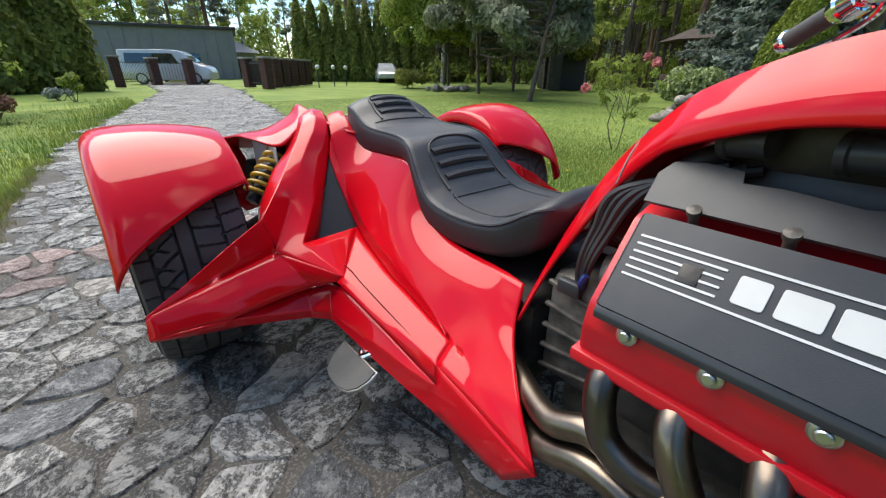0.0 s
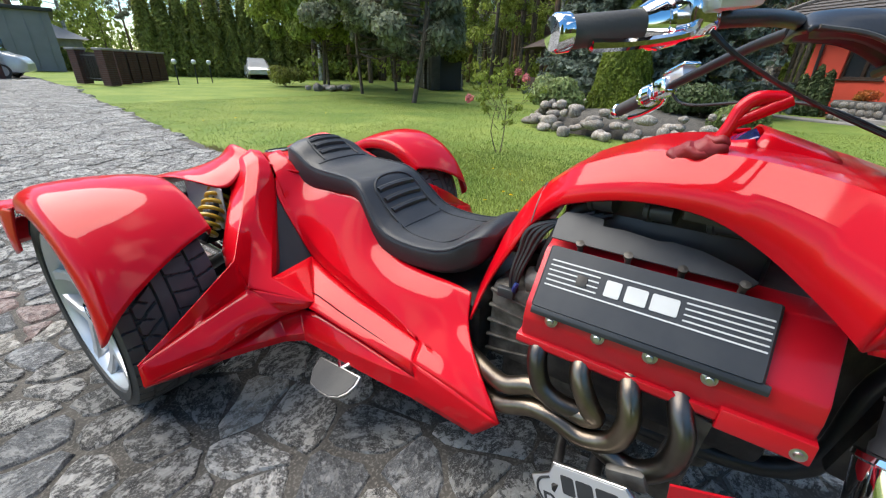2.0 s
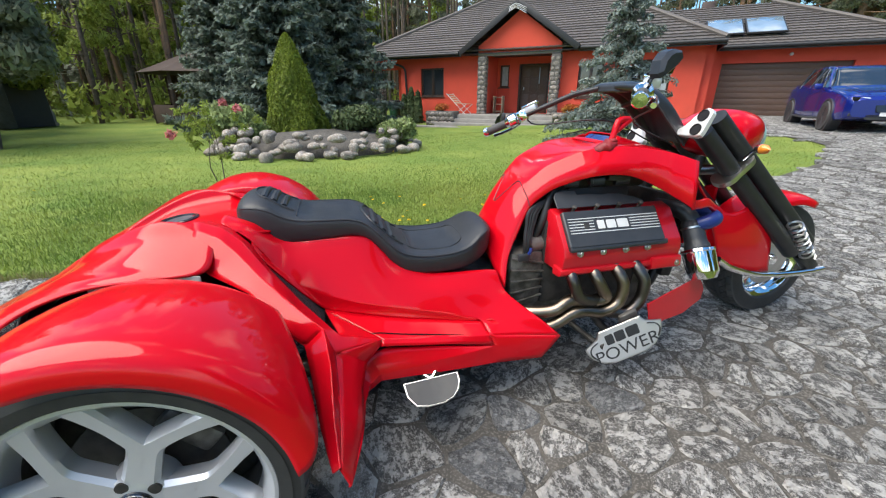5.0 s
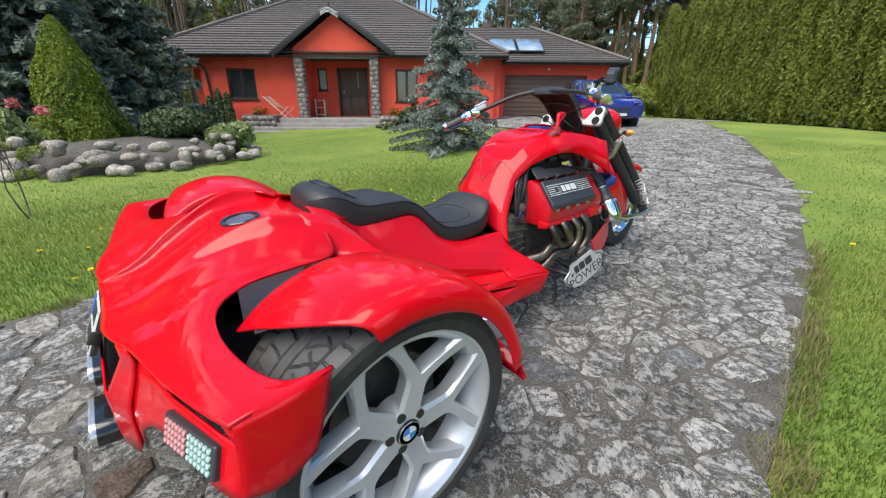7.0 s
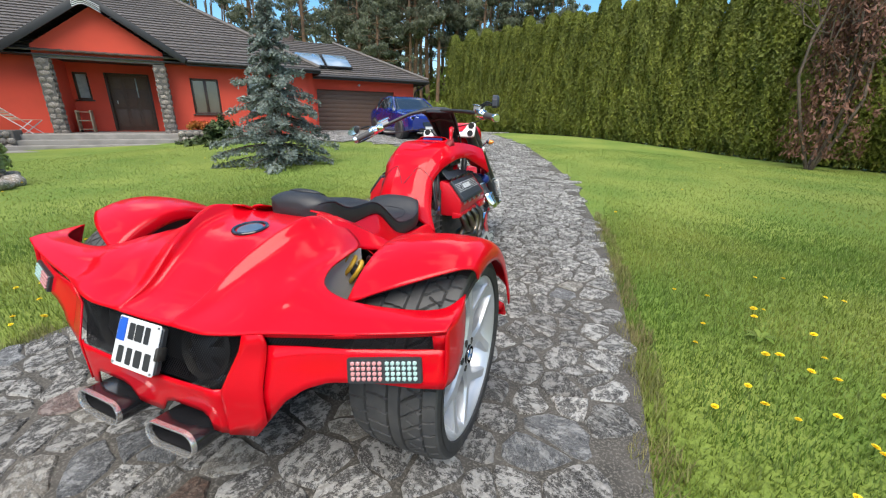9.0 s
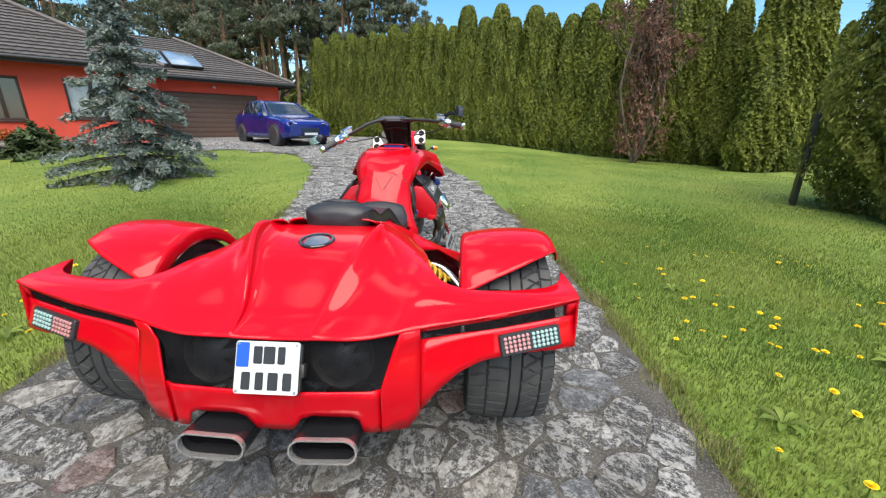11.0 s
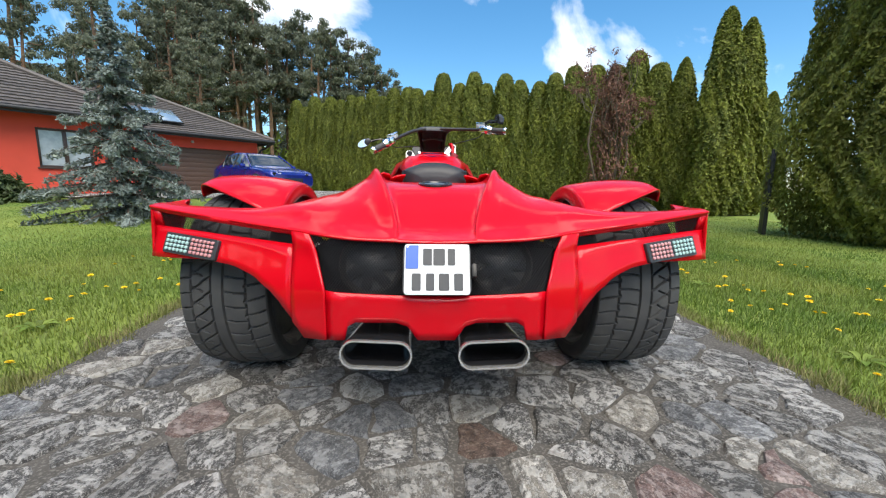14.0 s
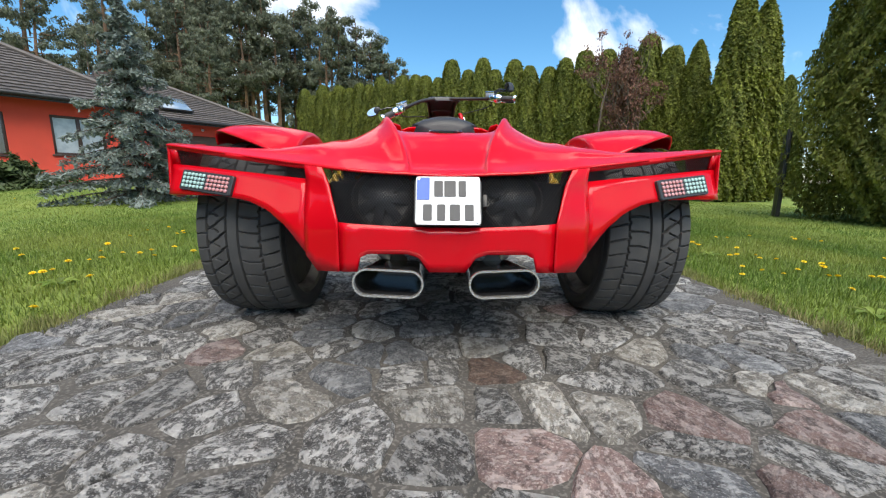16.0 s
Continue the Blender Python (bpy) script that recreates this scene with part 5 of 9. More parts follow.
    tube("intake_elbow", [(0.278 * s, 2.490, 0.662), (0.262 * s, 2.488, 0.688), (0.22 * s, 2.47, 0.71), (0.12 * s, 2.43, 0.71)], 0.036, BLACK_PLASTIC, trike, 16)
    tube("breather_hose", [(0.30 * s, 2.49, 0.665), (0.32 * s, 2.55, 0.685), (0.28 * s, 2.60, 0.69), (0.18 * s, 2.62, 0.69)], 0.030, BLUE_HOSE, trike, 16, "blue silicone hose")
    # red lower plate and forward scoop
    pl = [Vector((0.428 * s, 2.199, 0.381)), Vector((0.454 * s, 2.205, 0.298)), Vector((0.40 * s, 2.42, 0.292)), Vector((0.345 * s, 2.57, 0.315)), Vector((0.335 * s, 2.585, 0.36)), Vector((0.354 * s, 2.522, 0.437))]
    bm = bmesh.new()
    off = Vector((-0.006 * s, 0, 0))
    fv, bv = [bm.verts.new(p) for p in pl], [bm.verts.new(p + off) for p in pl]
    bm.faces.new(fv)
    bm.faces.new(bv[::-1])
    for i in range(6):
        bm.faces.new((fv[i], bv[i], bv[(i + 1) % 6], fv[(i + 1) % 6]))
    part("lower_plate", bm, RED_SATIN, trike, "red lower side plate", angle=50)
    sc = [[(0.37, 2.36, 0.80), (0.33, 2.44, 0.785), (0.30, 2.52, 0.782), (0.27, 2.60, 0.745), (0.23, 2.70, 0.70)], [(0.385, 2.37, 0.765), (0.345, 2.45, 0.752), (0.315, 2.53, 0.745), (0.285, 2.61, 0.705), (0.24, 2.70, 0.69)]]
    shell("scoop_strut", [[(x * s, y, z) for x, y, z in r] for r in sc], 20, 5, RED, trike, 0.012, mirror=False)
    sc = [[(0.325, 2.405, 0.93), (0.30, 2.45, 0.86), (0.275, 2.53, 0.79), (0.25, 2.62, 0.73), (0.22, 2.71, 0.70)], [(0.29, 2.43, 0.935), (0.26, 2.48, 0.87), (0.24, 2.55, 0.80), (0.22, 2.63, 0.74), (0.20, 2.72, 0.70)]]
    shell("scoop_strut", [[(x * s, y, z) for x, y, z in r] for r in sc], 20, 5, RED, trike, 0.010, mirror=False)
    sc = [[(0.33, 2.50, 0.67), (0.31, 2.545, 0.60), (0.30, 2.55, 0.52)], [(0.28, 2.62, 0.71), (0.22, 2.66, 0.62), (0.17, 2.62, 0.50)]]
    shell("radiator_cheek", [[(x * s, y, z) for x, y, z in r] for r in sc], 8, 6, RED, trike, 0.006, mirror=False)

    # rider footboard: shield-shaped cut plate
    A, B, C = Vector((0.432, 1.93, 0.205)), Vector((0.490, 2.215, 0.345)), Vector((0.50, 2.134, 0.105))
    A, B, C = (Vector((v.x * s, v.y, v.z)) for v in (A, B, C))
    mfb = frame_of((A + B) / 2, (B - A), (A + B) / 2 - C) if s > 0 else frame_of((A + B) / 2, (A - B), (A + B) / 2 - C)
    shield = [(-0.163, 0.0), (-0.13, 0.012), (-0.105, 0.024), (-0.088, 0.052), (0.088, 0.052), (0.105, 0.024), (0.13, 0.012), (0.163, 0.0), (0.158, -0.03), (0.142, -0.062), (0.11, -0.092), (0.065, -0.108), (-0.065, -0.108), (-0.11, -0.092), (-0.142, -0.062), (-0.158, -0.03)]
    board = slab("footboard", shield, mfb @ pose(0, 0, -0.006), 0.008, STEEL, trike, 0.002, "cut steel shield-shaped footboard with writing")
    slab("footboard_panel", [(x * 0.965, y * 0.93 - 0.001) for x, y in shield], mfb @ pose(0, 0, 0.0022), 0.001, ALLOY, board, 0.0004)
    if s > 0:
        lettering("board_word", "POWER", 0.078, mfb @ pose(0, -0.060, 0.0034), BLACK_PLASTIC, board, 0.0006)
        for x, w in ((-0.055, 0.034), (-0.012, 0.042), (0.042, 0.052)):
            slab("dark_block", rounded(w, 0.046, 0.006), mfb @ pose(x, 0.006, 0.0034), 0.0008, BLACK_PLASTIC, board, 0.0003)
        for q in (-1, 1):
            tube("cut_line", [mfb @ Vector((0.105 * q, 0.012, 0.003)), mfb @ Vector((0.135 * q, -0.002, 0.003)), mfb @ Vector((0.146 * q, -0.03, 0.003)), mfb @ Vector((0.130 * q, -0.062, 0.003))], 0.0035, BLACK_PLASTIC, board, 5)
    tube("footboard_arm", [(0.25 * s, 2.06, 0.27), (0.38 * s, 2.06, 0.245), (0.46 * s, 2.08, 0.235)], 0.018, DARK_METAL, trike, 10)
    tube("footboard_arm", [(0.25 * s, 1.95, 0.24), (0.40 * s, 1.98, 0.225), (0.45 * s, 2.0, 0.225)], 0.014, DARK_METAL, trike, 10)

    # passenger footpeg: D-shaped pad with a bright rim
    P, Q, R = Vector((0.458 * s, 1.165, 0.214)), Vector((0.466 * s, 1.368, 0.237)), Vector((0.548 * s, 1.28, 0.178))
    mpg = frame_of((P + Q) / 2, (Q - P) if s > 0 else (P - Q), ((P + Q) / 2 - R))
    dee = [(-0.102, 0.0), (0.102, 0.0), (0.104, -0.03), (0.092, -0.062), (0.068, -0.086), (0.03, -0.098), (-0.03, -0.098), (-0.07, -0.088), (-0.096, -0.05)]
    peg = slab("footpeg", dee, mpg @ pose(0, 0, -0.008), 0.010, STEEL, trike, 0.002, "D-shaped footpeg with a black rubber pad")
    slab("rubber_pad", [(x * 0.94, -0.004 + y * 0.925) for x, y in dee], mpg @ pose(0, 0, 0.0022), 0.003, RUBBER, peg, 0.001)
    tube("footpeg_hinge", [mpg @ Vector((-0.03, 0.03, -0.004)), mpg @ Vector((0.0, 0.0, -0.004)), mpg @ Vector((0.03, 0.03, -0.004))], 0.008, CHROME, peg, 8)
    box("footpeg_bracket", pose(0.40 * s, 1.27, 0.225), 0.10, 0.07, 0.02, DARK_METAL, trike, 0.005)

    # fork legs, paired fore and aft
    for top, foot, r in (((0.160, 2.560, 1.040), (0.190, 3.285, 0.42), 0.040), ((0.148, 2.632, 1.100), (0.185, 3.37, 0.47), 0.040)):
        t, f = Vector((top[0] * s, *top[1:])), Vector((foot[0] * s, *foot[1:]))
        tube("fork_leg", [t, f], r, BLACK_TUBE, trike, 22, "black fork tube")
    cm = frame_of((0.181, 2.532, 1.072) if s > 0 else (-0.205, 2.535, 1.012), (1, 0, 0), (0, 0.40, 0.92))
    outline = [(0.036, 0.046), (0.026, 0.060), (0.006, 0.065), (-0.016, 0.058), (-0.032, 0.038), (-0.066, -0.016), (-0.100, -0.046), (-0.098, -0.058), (-0.060, -0.062), (0.016, -0.060), (0.032, -0.052), (0.037, -0.036)]
    clamp = slab("upper_clamp", outline if s > 0 else [(-u, v) for u, v in outline[::-1]], cm, 0.024, CLAMP, trike, 0.004, "pale polished triangular clamp plate")
    # matte black discs on the plate stand for the dark of open bores
    for v in (0.031, -0.031):
        lathe("clamp_bore", [(-0.004, 0.0255), (0.004, 0.0255), (0.004, 0.022), (0.0015, 0.0215), (0.0015, 0.0)], frame_of(cm @ Vector((0.002 * s, v, 0.0245)), cm.to_3x3() @ Vector((0, 0, 1)), (1, 0, 0)), MESH, clamp, 24)
    slab("lower_clamp", rounded(0.20, 0.11, 0.05, 8), frame_of((0.165 * s, 2.77, 0.875), (0, 0.73, 0.68), (1, 0, 0)), 0.028, STEEL, trike, 0.004)
    tube("clamp_arm", [(0.13 * s, 2.60, 1.06), (0.05 * s, 2.585, 1.035), (0.0, 2.58, 1.03)], 0.022, CHROME, trike, 10)
    tube("clamp_arm", [(0.14 * s, 2.76, 0.87), (0.05 * s, 2.74, 0.85), (0.0, 2.73, 0.845)], 0.024, STEEL, trike, 10)
    # indicator
    stem = tube("indicator", [(0.19 * s, 2.79, 0.915), (0.225 * s, 2.785, 0.955), (0.24 * s, 2.782, 0.966)], 0.006, CHROME, trike, 8, "bullet indicator with an amber lens")
    lathe("lens", [(-0.03, 0.004), (-0.02, 0.016), (0.0, 0.021), (0.025, 0.018), (0.045, 0.0)], frame_of((0.272 * s, 2.775, 0.974), (0.95 * s, -0.15, 0.05), (0, 0, 1)), AMBER, stem, 18, label="amber lens")
    lathe("lens_ring", [(-0.032, 0.008), (-0.02, 0.0175), (-0.002, 0.0222), (0.004, 0.0222)], frame_of((0.272 * s, 2.775, 0.974), (0.95 * s, -0.15, 0.05), (0, 0, 1)), CHROME, stem, 18)
    # rocker arm, spring and front panel
    tube("rocker_arm", [(0.20 * s, 2.79, 0.43), (0.205 * s, 2.90, 0.37), (0.21 * s, 3.10, 0.315), (0.215 * s, 3.35, 0.30), (0.215 * s, 3.52, 0.305)], 0.018, CHROME, trike, 12, "chromed front rocker bar")
    sp_t, sp_f = Vector((0.235 * s, 3.17, 0.60)), Vector((0.235 * s, 3.35, 0.40))
    ax = (sp_f - sp_t).normalized()
    ex, ey = Vector((1, 0, 0)), ax.cross(Vector((1, 0, 0)))
    tube("front_spring", [sp_t + ax * (0.27 * k / 80) + 0.03 * (math.cos(k * math.tau / 10) * ex + math.sin(k * math.tau / 10) * ey) for k in range(81)], 0.006, STEEL, trike, 6, n=81)
    box("fork_foot", pose(0.20 * s, 3.40, 0.36, -40, 0, 0), 0.05, 0.16, 0.07, DARK_METAL, trike, 0.015)
    fp = [[(0.16, 2.70, 0.70), (0.175, 2.84, 0.66), (0.17, 2.95, 0.70), (0.12, 3.05, 0.74)], [(0.195, 2.755, 0.52), (0.20, 2.87, 0.52), (0.195, 3.0, 0.54), (0.17, 3.12, 0.58)], [(0.19, 2.80, 0.43), (0.20, 2.90, 0.38), (0.20, 3.05, 0.34), (0.19, 3.17, 0.32)]]
    shell("front_cheek", [[(x * s, y, z) for x, y, z in r] for r in fp], 20, 14, RED, trike, 0.006, mirror=False)

# front wheel and its mudguard
fw = new("front_wheel")
fw.parent = trike
fw.matrix_world = pose(0, 3.33, 0.322, 0, 0, 4)
tread, side_bm = tyre_mesh(0.20, 0.322, 0.222, 360)
tyre = part("tyre", tread, RUBBER, fw, "black front tyre")
part("sidewall", side_bm, SIDEWALL, tyre)
lathe("rim", [(-0.085, 0.228), (-0.08, 0.215), (-0.03, 0.18), (0.03, 0.18), (0.08, 0.215), (0.085, 0.228)], Matrix(), CHROME, fw, 56, closed=False)
lathe("hub", [(-0.09, 0.03), (-0.06, 0.045), (0.06, 0.045), (0.09, 0.03)], Matrix(), CHROME, fw, 24)
for s in (1, -1):
    lathe("brake_disc", [(0.06 * s, 0.06), (0.06 * s, 0.15), (0.068 * s, 0.15), (0.068 * s, 0.06)], Matrix(), STEEL, fw, 40)
for k in range(8):
    a = k * math.tau / 8
    tube("spoke", [(0, 0.04 * math.cos(a), 0.04 * math.sin(a)), (0, 0.19 * math.cos(a + 0.2), 0.19 * math.sin(a + 0.2))], 0.009, CHROME, fw, 8)
guard = []
for x, r, a0, a1 in ((0.0, 0.385, 62, 168), (0.08, 0.38, 62, 168), (0.118, 0.362, 64, 166), (0.128, 0.33, 68, 160)):
    guard.append([(x, 3.33 + r * math.cos(radians(a)), 0.322 + r * math.sin(radians(a))) for a in np.linspace(a0, a1, 10)])
shell("front_mudguard", guard, 30, 14, RED, trike, 0.005)

# red headlamp shell
bm = bmesh.new()
geo = bmesh.ops.create_uvsphere(bm, u_segments=32, v_segments=20, radius=1.0)
for v in geo["verts"]:
    x, y, z = v.co
    v.co = (0.175 * math.copysign(abs(x) ** 0.8, x) * (1 - 0.25 * max(-y, 0)), 2.80 + 0.21 * y + 0.02 * z, 1.005 + (0.125 if z > 0 else 0.10) * math.copysign(abs(z) ** 0.75, z) * (1 - 0.25 * max(-y, 0)))
part("headlamp_shell", bm, RED, trike, "red headlamp shell", angle=70)
lathe("headlamp_lens", [(0, 0.10), (0.012, 0.098), (0.03, 0.07), (0.036, 0)], frame_of((0, 3.0, 0.99), (0, 1, -0.1), (1, 0, 0)), LAMP_CLEAR, trike, 28)
tube("steering_stem", [(0, 2.56, 1.04), (0, 2.76, 0.84)], 0.03, DARK_METAL, trike)
box("radiator", pose(0, 2.52, 0.56, -8, 0, 0), 0.40, 0.06, 0.38, DARK_METAL, trike, 0.01)
tube("down_tube", [(0.09, 2.66, 0.92), (0.13, 2.50, 0.60), (0.15, 2.42, 0.30), (0.15, 1.9, 0.22)], 0.025, BLACK_TUBE, trike)
tube("down_tube", [(-0.09, 2.66, 0.92), (-0.13, 2.50, 0.60), (-0.15, 2.42, 0.30), (-0.15, 1.9, 0.22)], 0.025, BLACK_TUBE, trike)

# riser cowl and handlebar
ris = [
    [(0.0, 2.160, 1.205), (0.09, 2.160, 1.204), (0.13, 2.165, 1.204), (0.15, 2.175, 1.208)],
    [(0.0, 2.180, 1.240), (0.08, 2.180, 1.238), (0.118, 2.185, 1.228), (0.148, 2.19, 1.210)],
    [(0.0, 2.28, 1.245), (0.07, 2.28, 1.240), (0.102, 2.28, 1.226), (0.122, 2.27, 1.196)],
    [(0.0, 2.37, 1.215), (0.068, 2.37, 1.210), (0.096, 2.365, 1.192), (0.112, 2.345, 1.150)],
    [(0.0, 2.47, 1.150), (0.064, 2.465, 1.146), (0.090, 2.455, 1.125), (0.104, 2.43, 1.075)],
    [(0.0, 2.59, 1.030), (0.06, 2.585, 1.025), (0.080, 2.575, 1.005), (0.090, 2.55, 0.975)],
]
for side in (1, -1):
    tube("cowl_edge", [(side * r[-1][0], r[-1][1], r[-1][2]) for r in ris[1:]], 0.0045, RUBBER, trike, 7, "grey edge trim")
tube("cowl_stay", [(-0.09, 2.33, 1.145), (0.0, 2.34, 1.16), (0.09, 2.33, 1.145)], 0.010, BLACK_PLASTIC, trike, 8)
shell("riser_cowl", ris, 14, 36, SATIN_BLACK, trike, 0.008, angle=50)
shell("riser_lining", [[(0.0, 2.20, 1.228), (0.075, 2.20, 1.225), (0.11, 2.205, 1.212)], [(0.0, 2.30, 1.228), (0.06, 2.30, 1.222), (0.095, 2.295, 1.20)], [(0.0, 2.43, 1.155), (0.055, 2.43, 1.15), (0.08, 2.42, 1.115)], [(0.0, 2.55, 0.99), (0.055, 2.55, 0.985), (0.072, 2.54, 0.98)]], 10, 16, BLACK_PLASTIC, trike, 0.004, angle=50)
R_BAR = [(0.06, 2.172, 1.222), (0.18, 2.145, 1.218), (0.30, 2.095, 1.210), (0.43, 1.995, 1.194), (0.55, 1.890, 1.174)]
L_BAR = [(-0.06, 2.168, 1.218), (-0.16, 2.10, 1.190), (-0.26, 1.995, 1.130), (-0.35, 1.888, 1.069), (-0.437, 1.785, 1.008)]
for pts, s in ((R_BAR, 1), (L_BAR, -1)):
    bar = tube("handlebar", pts, 0.0125, BLACK_TUBE, trike, 12, "black drag handlebar")
    a, b = Vector(pts[-2]), Vector(pts[-1])
    d = (b - a).normalized()
    tube("grip", [b - d * 0.120, b - d * 0.006], 0.0205, RUBBER, bar, 16, "black rubber grip")
    lathe("bar_end", [(-0.012, 0.021), (-0.008, 0.0245), (0.008, 0.0245), (0.013, 0.021), (0.014, 0)], frame_of(b, d, (0, 0, 1)), CHROME, bar, 20)
    h = b - d * 0.145
    lathe("throttle_collar", [(-0.03, 0.022), (-0.027, 0.031), (-0.004, 0.034), (0.0, 0.031), (0.006, 0.033), (0.018, 0.028), (0.03, 0.0225)], frame_of(h, d, (0, 0, 1)), CHROME, bar, 22)
    box("switch_block", frame_of(h - d * 0.055 + Vector((0, 0.004, 0.004)), d, (0, 0, 1)), 0.056, 0.054, 0.050, CHROME, bar, 0.012)
    box("fluid_tank", frame_of(h - d * 0.070 + Vector((0, 0.028, 0.028)), d, (0, 0, 1)), 0.075, 0.036, 0.055, ALLOY, bar, 0.008)
    box("tank_lid", frame_of(h - d * 0.070 + Vector((0, 0.028, 0.050)), d, (0, 0, 1)), 0.080, 0.012, 0.058, CHROME, bar, 0.004)
    for k in (-1, 1):
        box("switch_button", frame_of(h - d * (0.045 + 0.010 * k) + Vector((0, -0.023, 0.004)), d, (0, 0, 1)), 0.010, 0.012, 0.004, BLACK_PLASTIC, bar, 0.002)
    tube("hand_brake", [h - d * 0.03 + Vector((0, 0.03, 0)), h + d * 0.02 + Vector((0, 0.055, -0.012)), h + d * 0.10 + Vector((0, 0.06, -0.016)), h + d * 0.155 + Vector((0, 0.05, -0.014))], [0.006, 0.007, 0.007, 0.009], CHROME, bar, 8, "polished lever")
    tube("brake_hose", [h - d * 0.05 + Vector((0, 0.03, -0.01)), h - d * 0.11 + Vector((0, 0.05, -0.06)), (0.10 * s, 2.25, 1.08), (0.07 * s, 2.5, 0.98)], 0.004, BLACK_TUBE, bar, 6)
m_stem = tube("mirror", [(0.39, 2.028, 1.205), (0.44, 2.025, 1.255), (0.50, 2.0, 1.262)], 0.007, BLACK_GLOSS, trike, 8, "black handlebar mirror")
cup = slab("mirror_pod", [(-0.050, -0.022), (-0.046, 0.014), (-0.026, 0.036), (0.002, 0.046), (0.038, 0.044), (0.048, 0.026), (0.030, 0.002), (0.0, -0.018), (-0.036, -0.034)], frame_of((0.500, 1.985, 1.268), (-0.25, 1, 0), (0, 0, 1)), 0.042, SATIN_BLACK, m_stem, 0.012, "faceted black mirror cup")
slab("mirror_glass", [(-0.034, -0.018), (-0.030, 0.008), (0.0, 0.028), (0.030, 0.026), (0.018, 0.002), (-0.02, -0.02)], frame_of((0.499, 1.983, 1.268), (0.25, -1, 0), (0, 0, 1)), 0.003, BLACK_GLOSS, cup, 0.001)
slab("mirror_blade", [(-0.06, -0.008), (0.05, -0.018), (0.06, 0.0), (0.0, 0.016)], frame_of((0.45, 2.03, 1.262), (1, 0, 0.1), (0, 0, 1)), 0.012, BLACK_GLOSS, m_stem)
m_stem = tube("mirror", [(-0.33, 1.912, 1.083), (-0.40, 1.915, 1.10), (-0.47, 1.915, 1.085)], 0.006, BLACK_GLOSS, trike, 8, "handlebar mirror with a polished face")
bm = bmesh.new()
bmesh.ops.create_uvsphere(bm, u_segments=20, v_segments=12, radius=1.0, matrix=pose(-0.518, 1.905, 1.068, 0, -28, -14) @ Matrix.Diagonal((0.058, 0.014, 0.030, 1)))
part("mirror_pod", bm, BLACK_PLASTIC, m_stem)
slab("mirror_glass", [(0.052 * math.cos(a), 0.026 * math.sin(a)) for a in np.linspace(0, math.tau, 20, endpoint=False)], frame_of((-0.518, 1.891, 1.068), (0.85, 0.2, 0.45), (-0.45, 0.0, 0.88)), 0.002, CHROME, m_stem, 0.0005)


# ---- house ----
H0 = Vector((-20.39, 2.03, 0.0))
HU = Vector((0.6547, 0.7559, 0.0))      # along the front
HN = Vector((0.7559, -0.6547, 0.0))     # towards the garden
H_POSE = Matrix(((HU.x, -HN.x, 0, H0.x), (HU.y, -HN.y, 0, H0.y), (0, 0, 1, 0), (0, 0, 0, 1)))  # local x along, y into the house, z up
house = thing("house", "red rendered bungalow with a dark tiled hip roof", "house")
EAVE = 3.0


def hbox(name, x0, x1, y0, y1, z0, z1, mat, parent=house, bevel=0.0, label=""):
    return box(name, H_POSE @ pose((x0 + x1) / 2, (y0 + y1) / 2, (z0 + z1) / 2), x1 - x0, y1 - y0, z1 - z0, mat, parent, bevel, label)


def hwall(name, x0, x1, y, z0, z1, openings, thick=0.3, parent=house):
    """A front wall with rectangular openings through it: (x0, x1, z0, z1)."""
    xs_ = sorted({x0, x1, *[o[0] for o in openings], *[o[1] for o in openings]})
    zs_ = sorted({z0, z1, *[o[2] for o in openings], *[o[3] for o in openings]})
    bm = bmesh.new()
    for a, b in zip(xs_, xs_[1:]):
        for c, d in zip(zs_, zs_[1:]):
            if not any(o[0] <= a and b <= o[1] and o[2] <= c and d <= o[3] for o in openings):
                box_into(bm, H_POSE @ pose((a + b) / 2, y + thick / 2, (c + d) / 2), b - a, thick, d - c)
    bmesh.ops.remove_doubles(bm, verts=bm.verts, dist=0.001)
    return part(name, bm, RENDER, parent, smooth=False)


def hwindow(x0, x1, z0, z1, y, leaves=2, glass=None):
    win = hbox("window", x0 + 0.03, x1 - 0.03, y + 0.14, y + 0.15, z0 + 0.03, z1 - 0.03, glass or GLASS, house, 0, "brown framed window")
    for a, b, c, d in ((x0, x1, z0, z0 + 0.07), (x0, x1, z1 - 0.07, z1), (x0, x0 + 0.07, z0 + 0.07, z1 - 0.07), (x1 - 0.07, x1, z0 + 0.07, z1 - 0.07)):
        hbox("window_frame", a, b, y + 0.07, y + 0.16, c, d, BROWN_FRAME, win, 0.006)
    for k in range(1, leaves):
        x = x0 + (x1 - x0) * k / leaves
        hbox("mullion", x - 0.05, x + 0.05, y + 0.06, y + 0.16, z0 + 0.07, z1 - 0.07, BROWN_FRAME, win, 0.006)
    hbox("window_sill", x0 - 0.06, x1 + 0.06, y - 0.06, y + 0.1, z0 - 0.05, z0, BROWN_FRAME, win, 0.008)
    return win


WY = 0.6
hwall("front_wall", 2.4, 6.9, WY, 0.1, 2.95, [(3.51, 4.74, 1.22, 2.46)])
hwall("front_wall", 9.95, 15.1, WY, 0.1, 2.95, [(10.81, 11.75, 1.17, 2.46), (12.75, 14.1, 1.25, 2.5)])
hwall("porch_wall", 6.9, 9.95, 2.0, 0.45, 2.95, [(8.0, 9.3, 0.5, 2.57), (7.02, 7.47, 1.62, 2.58)])
hbox("porch_side", 6.75, 6.9, WY + 0.3, 2.3, 0.45, 2.95, RENDER)
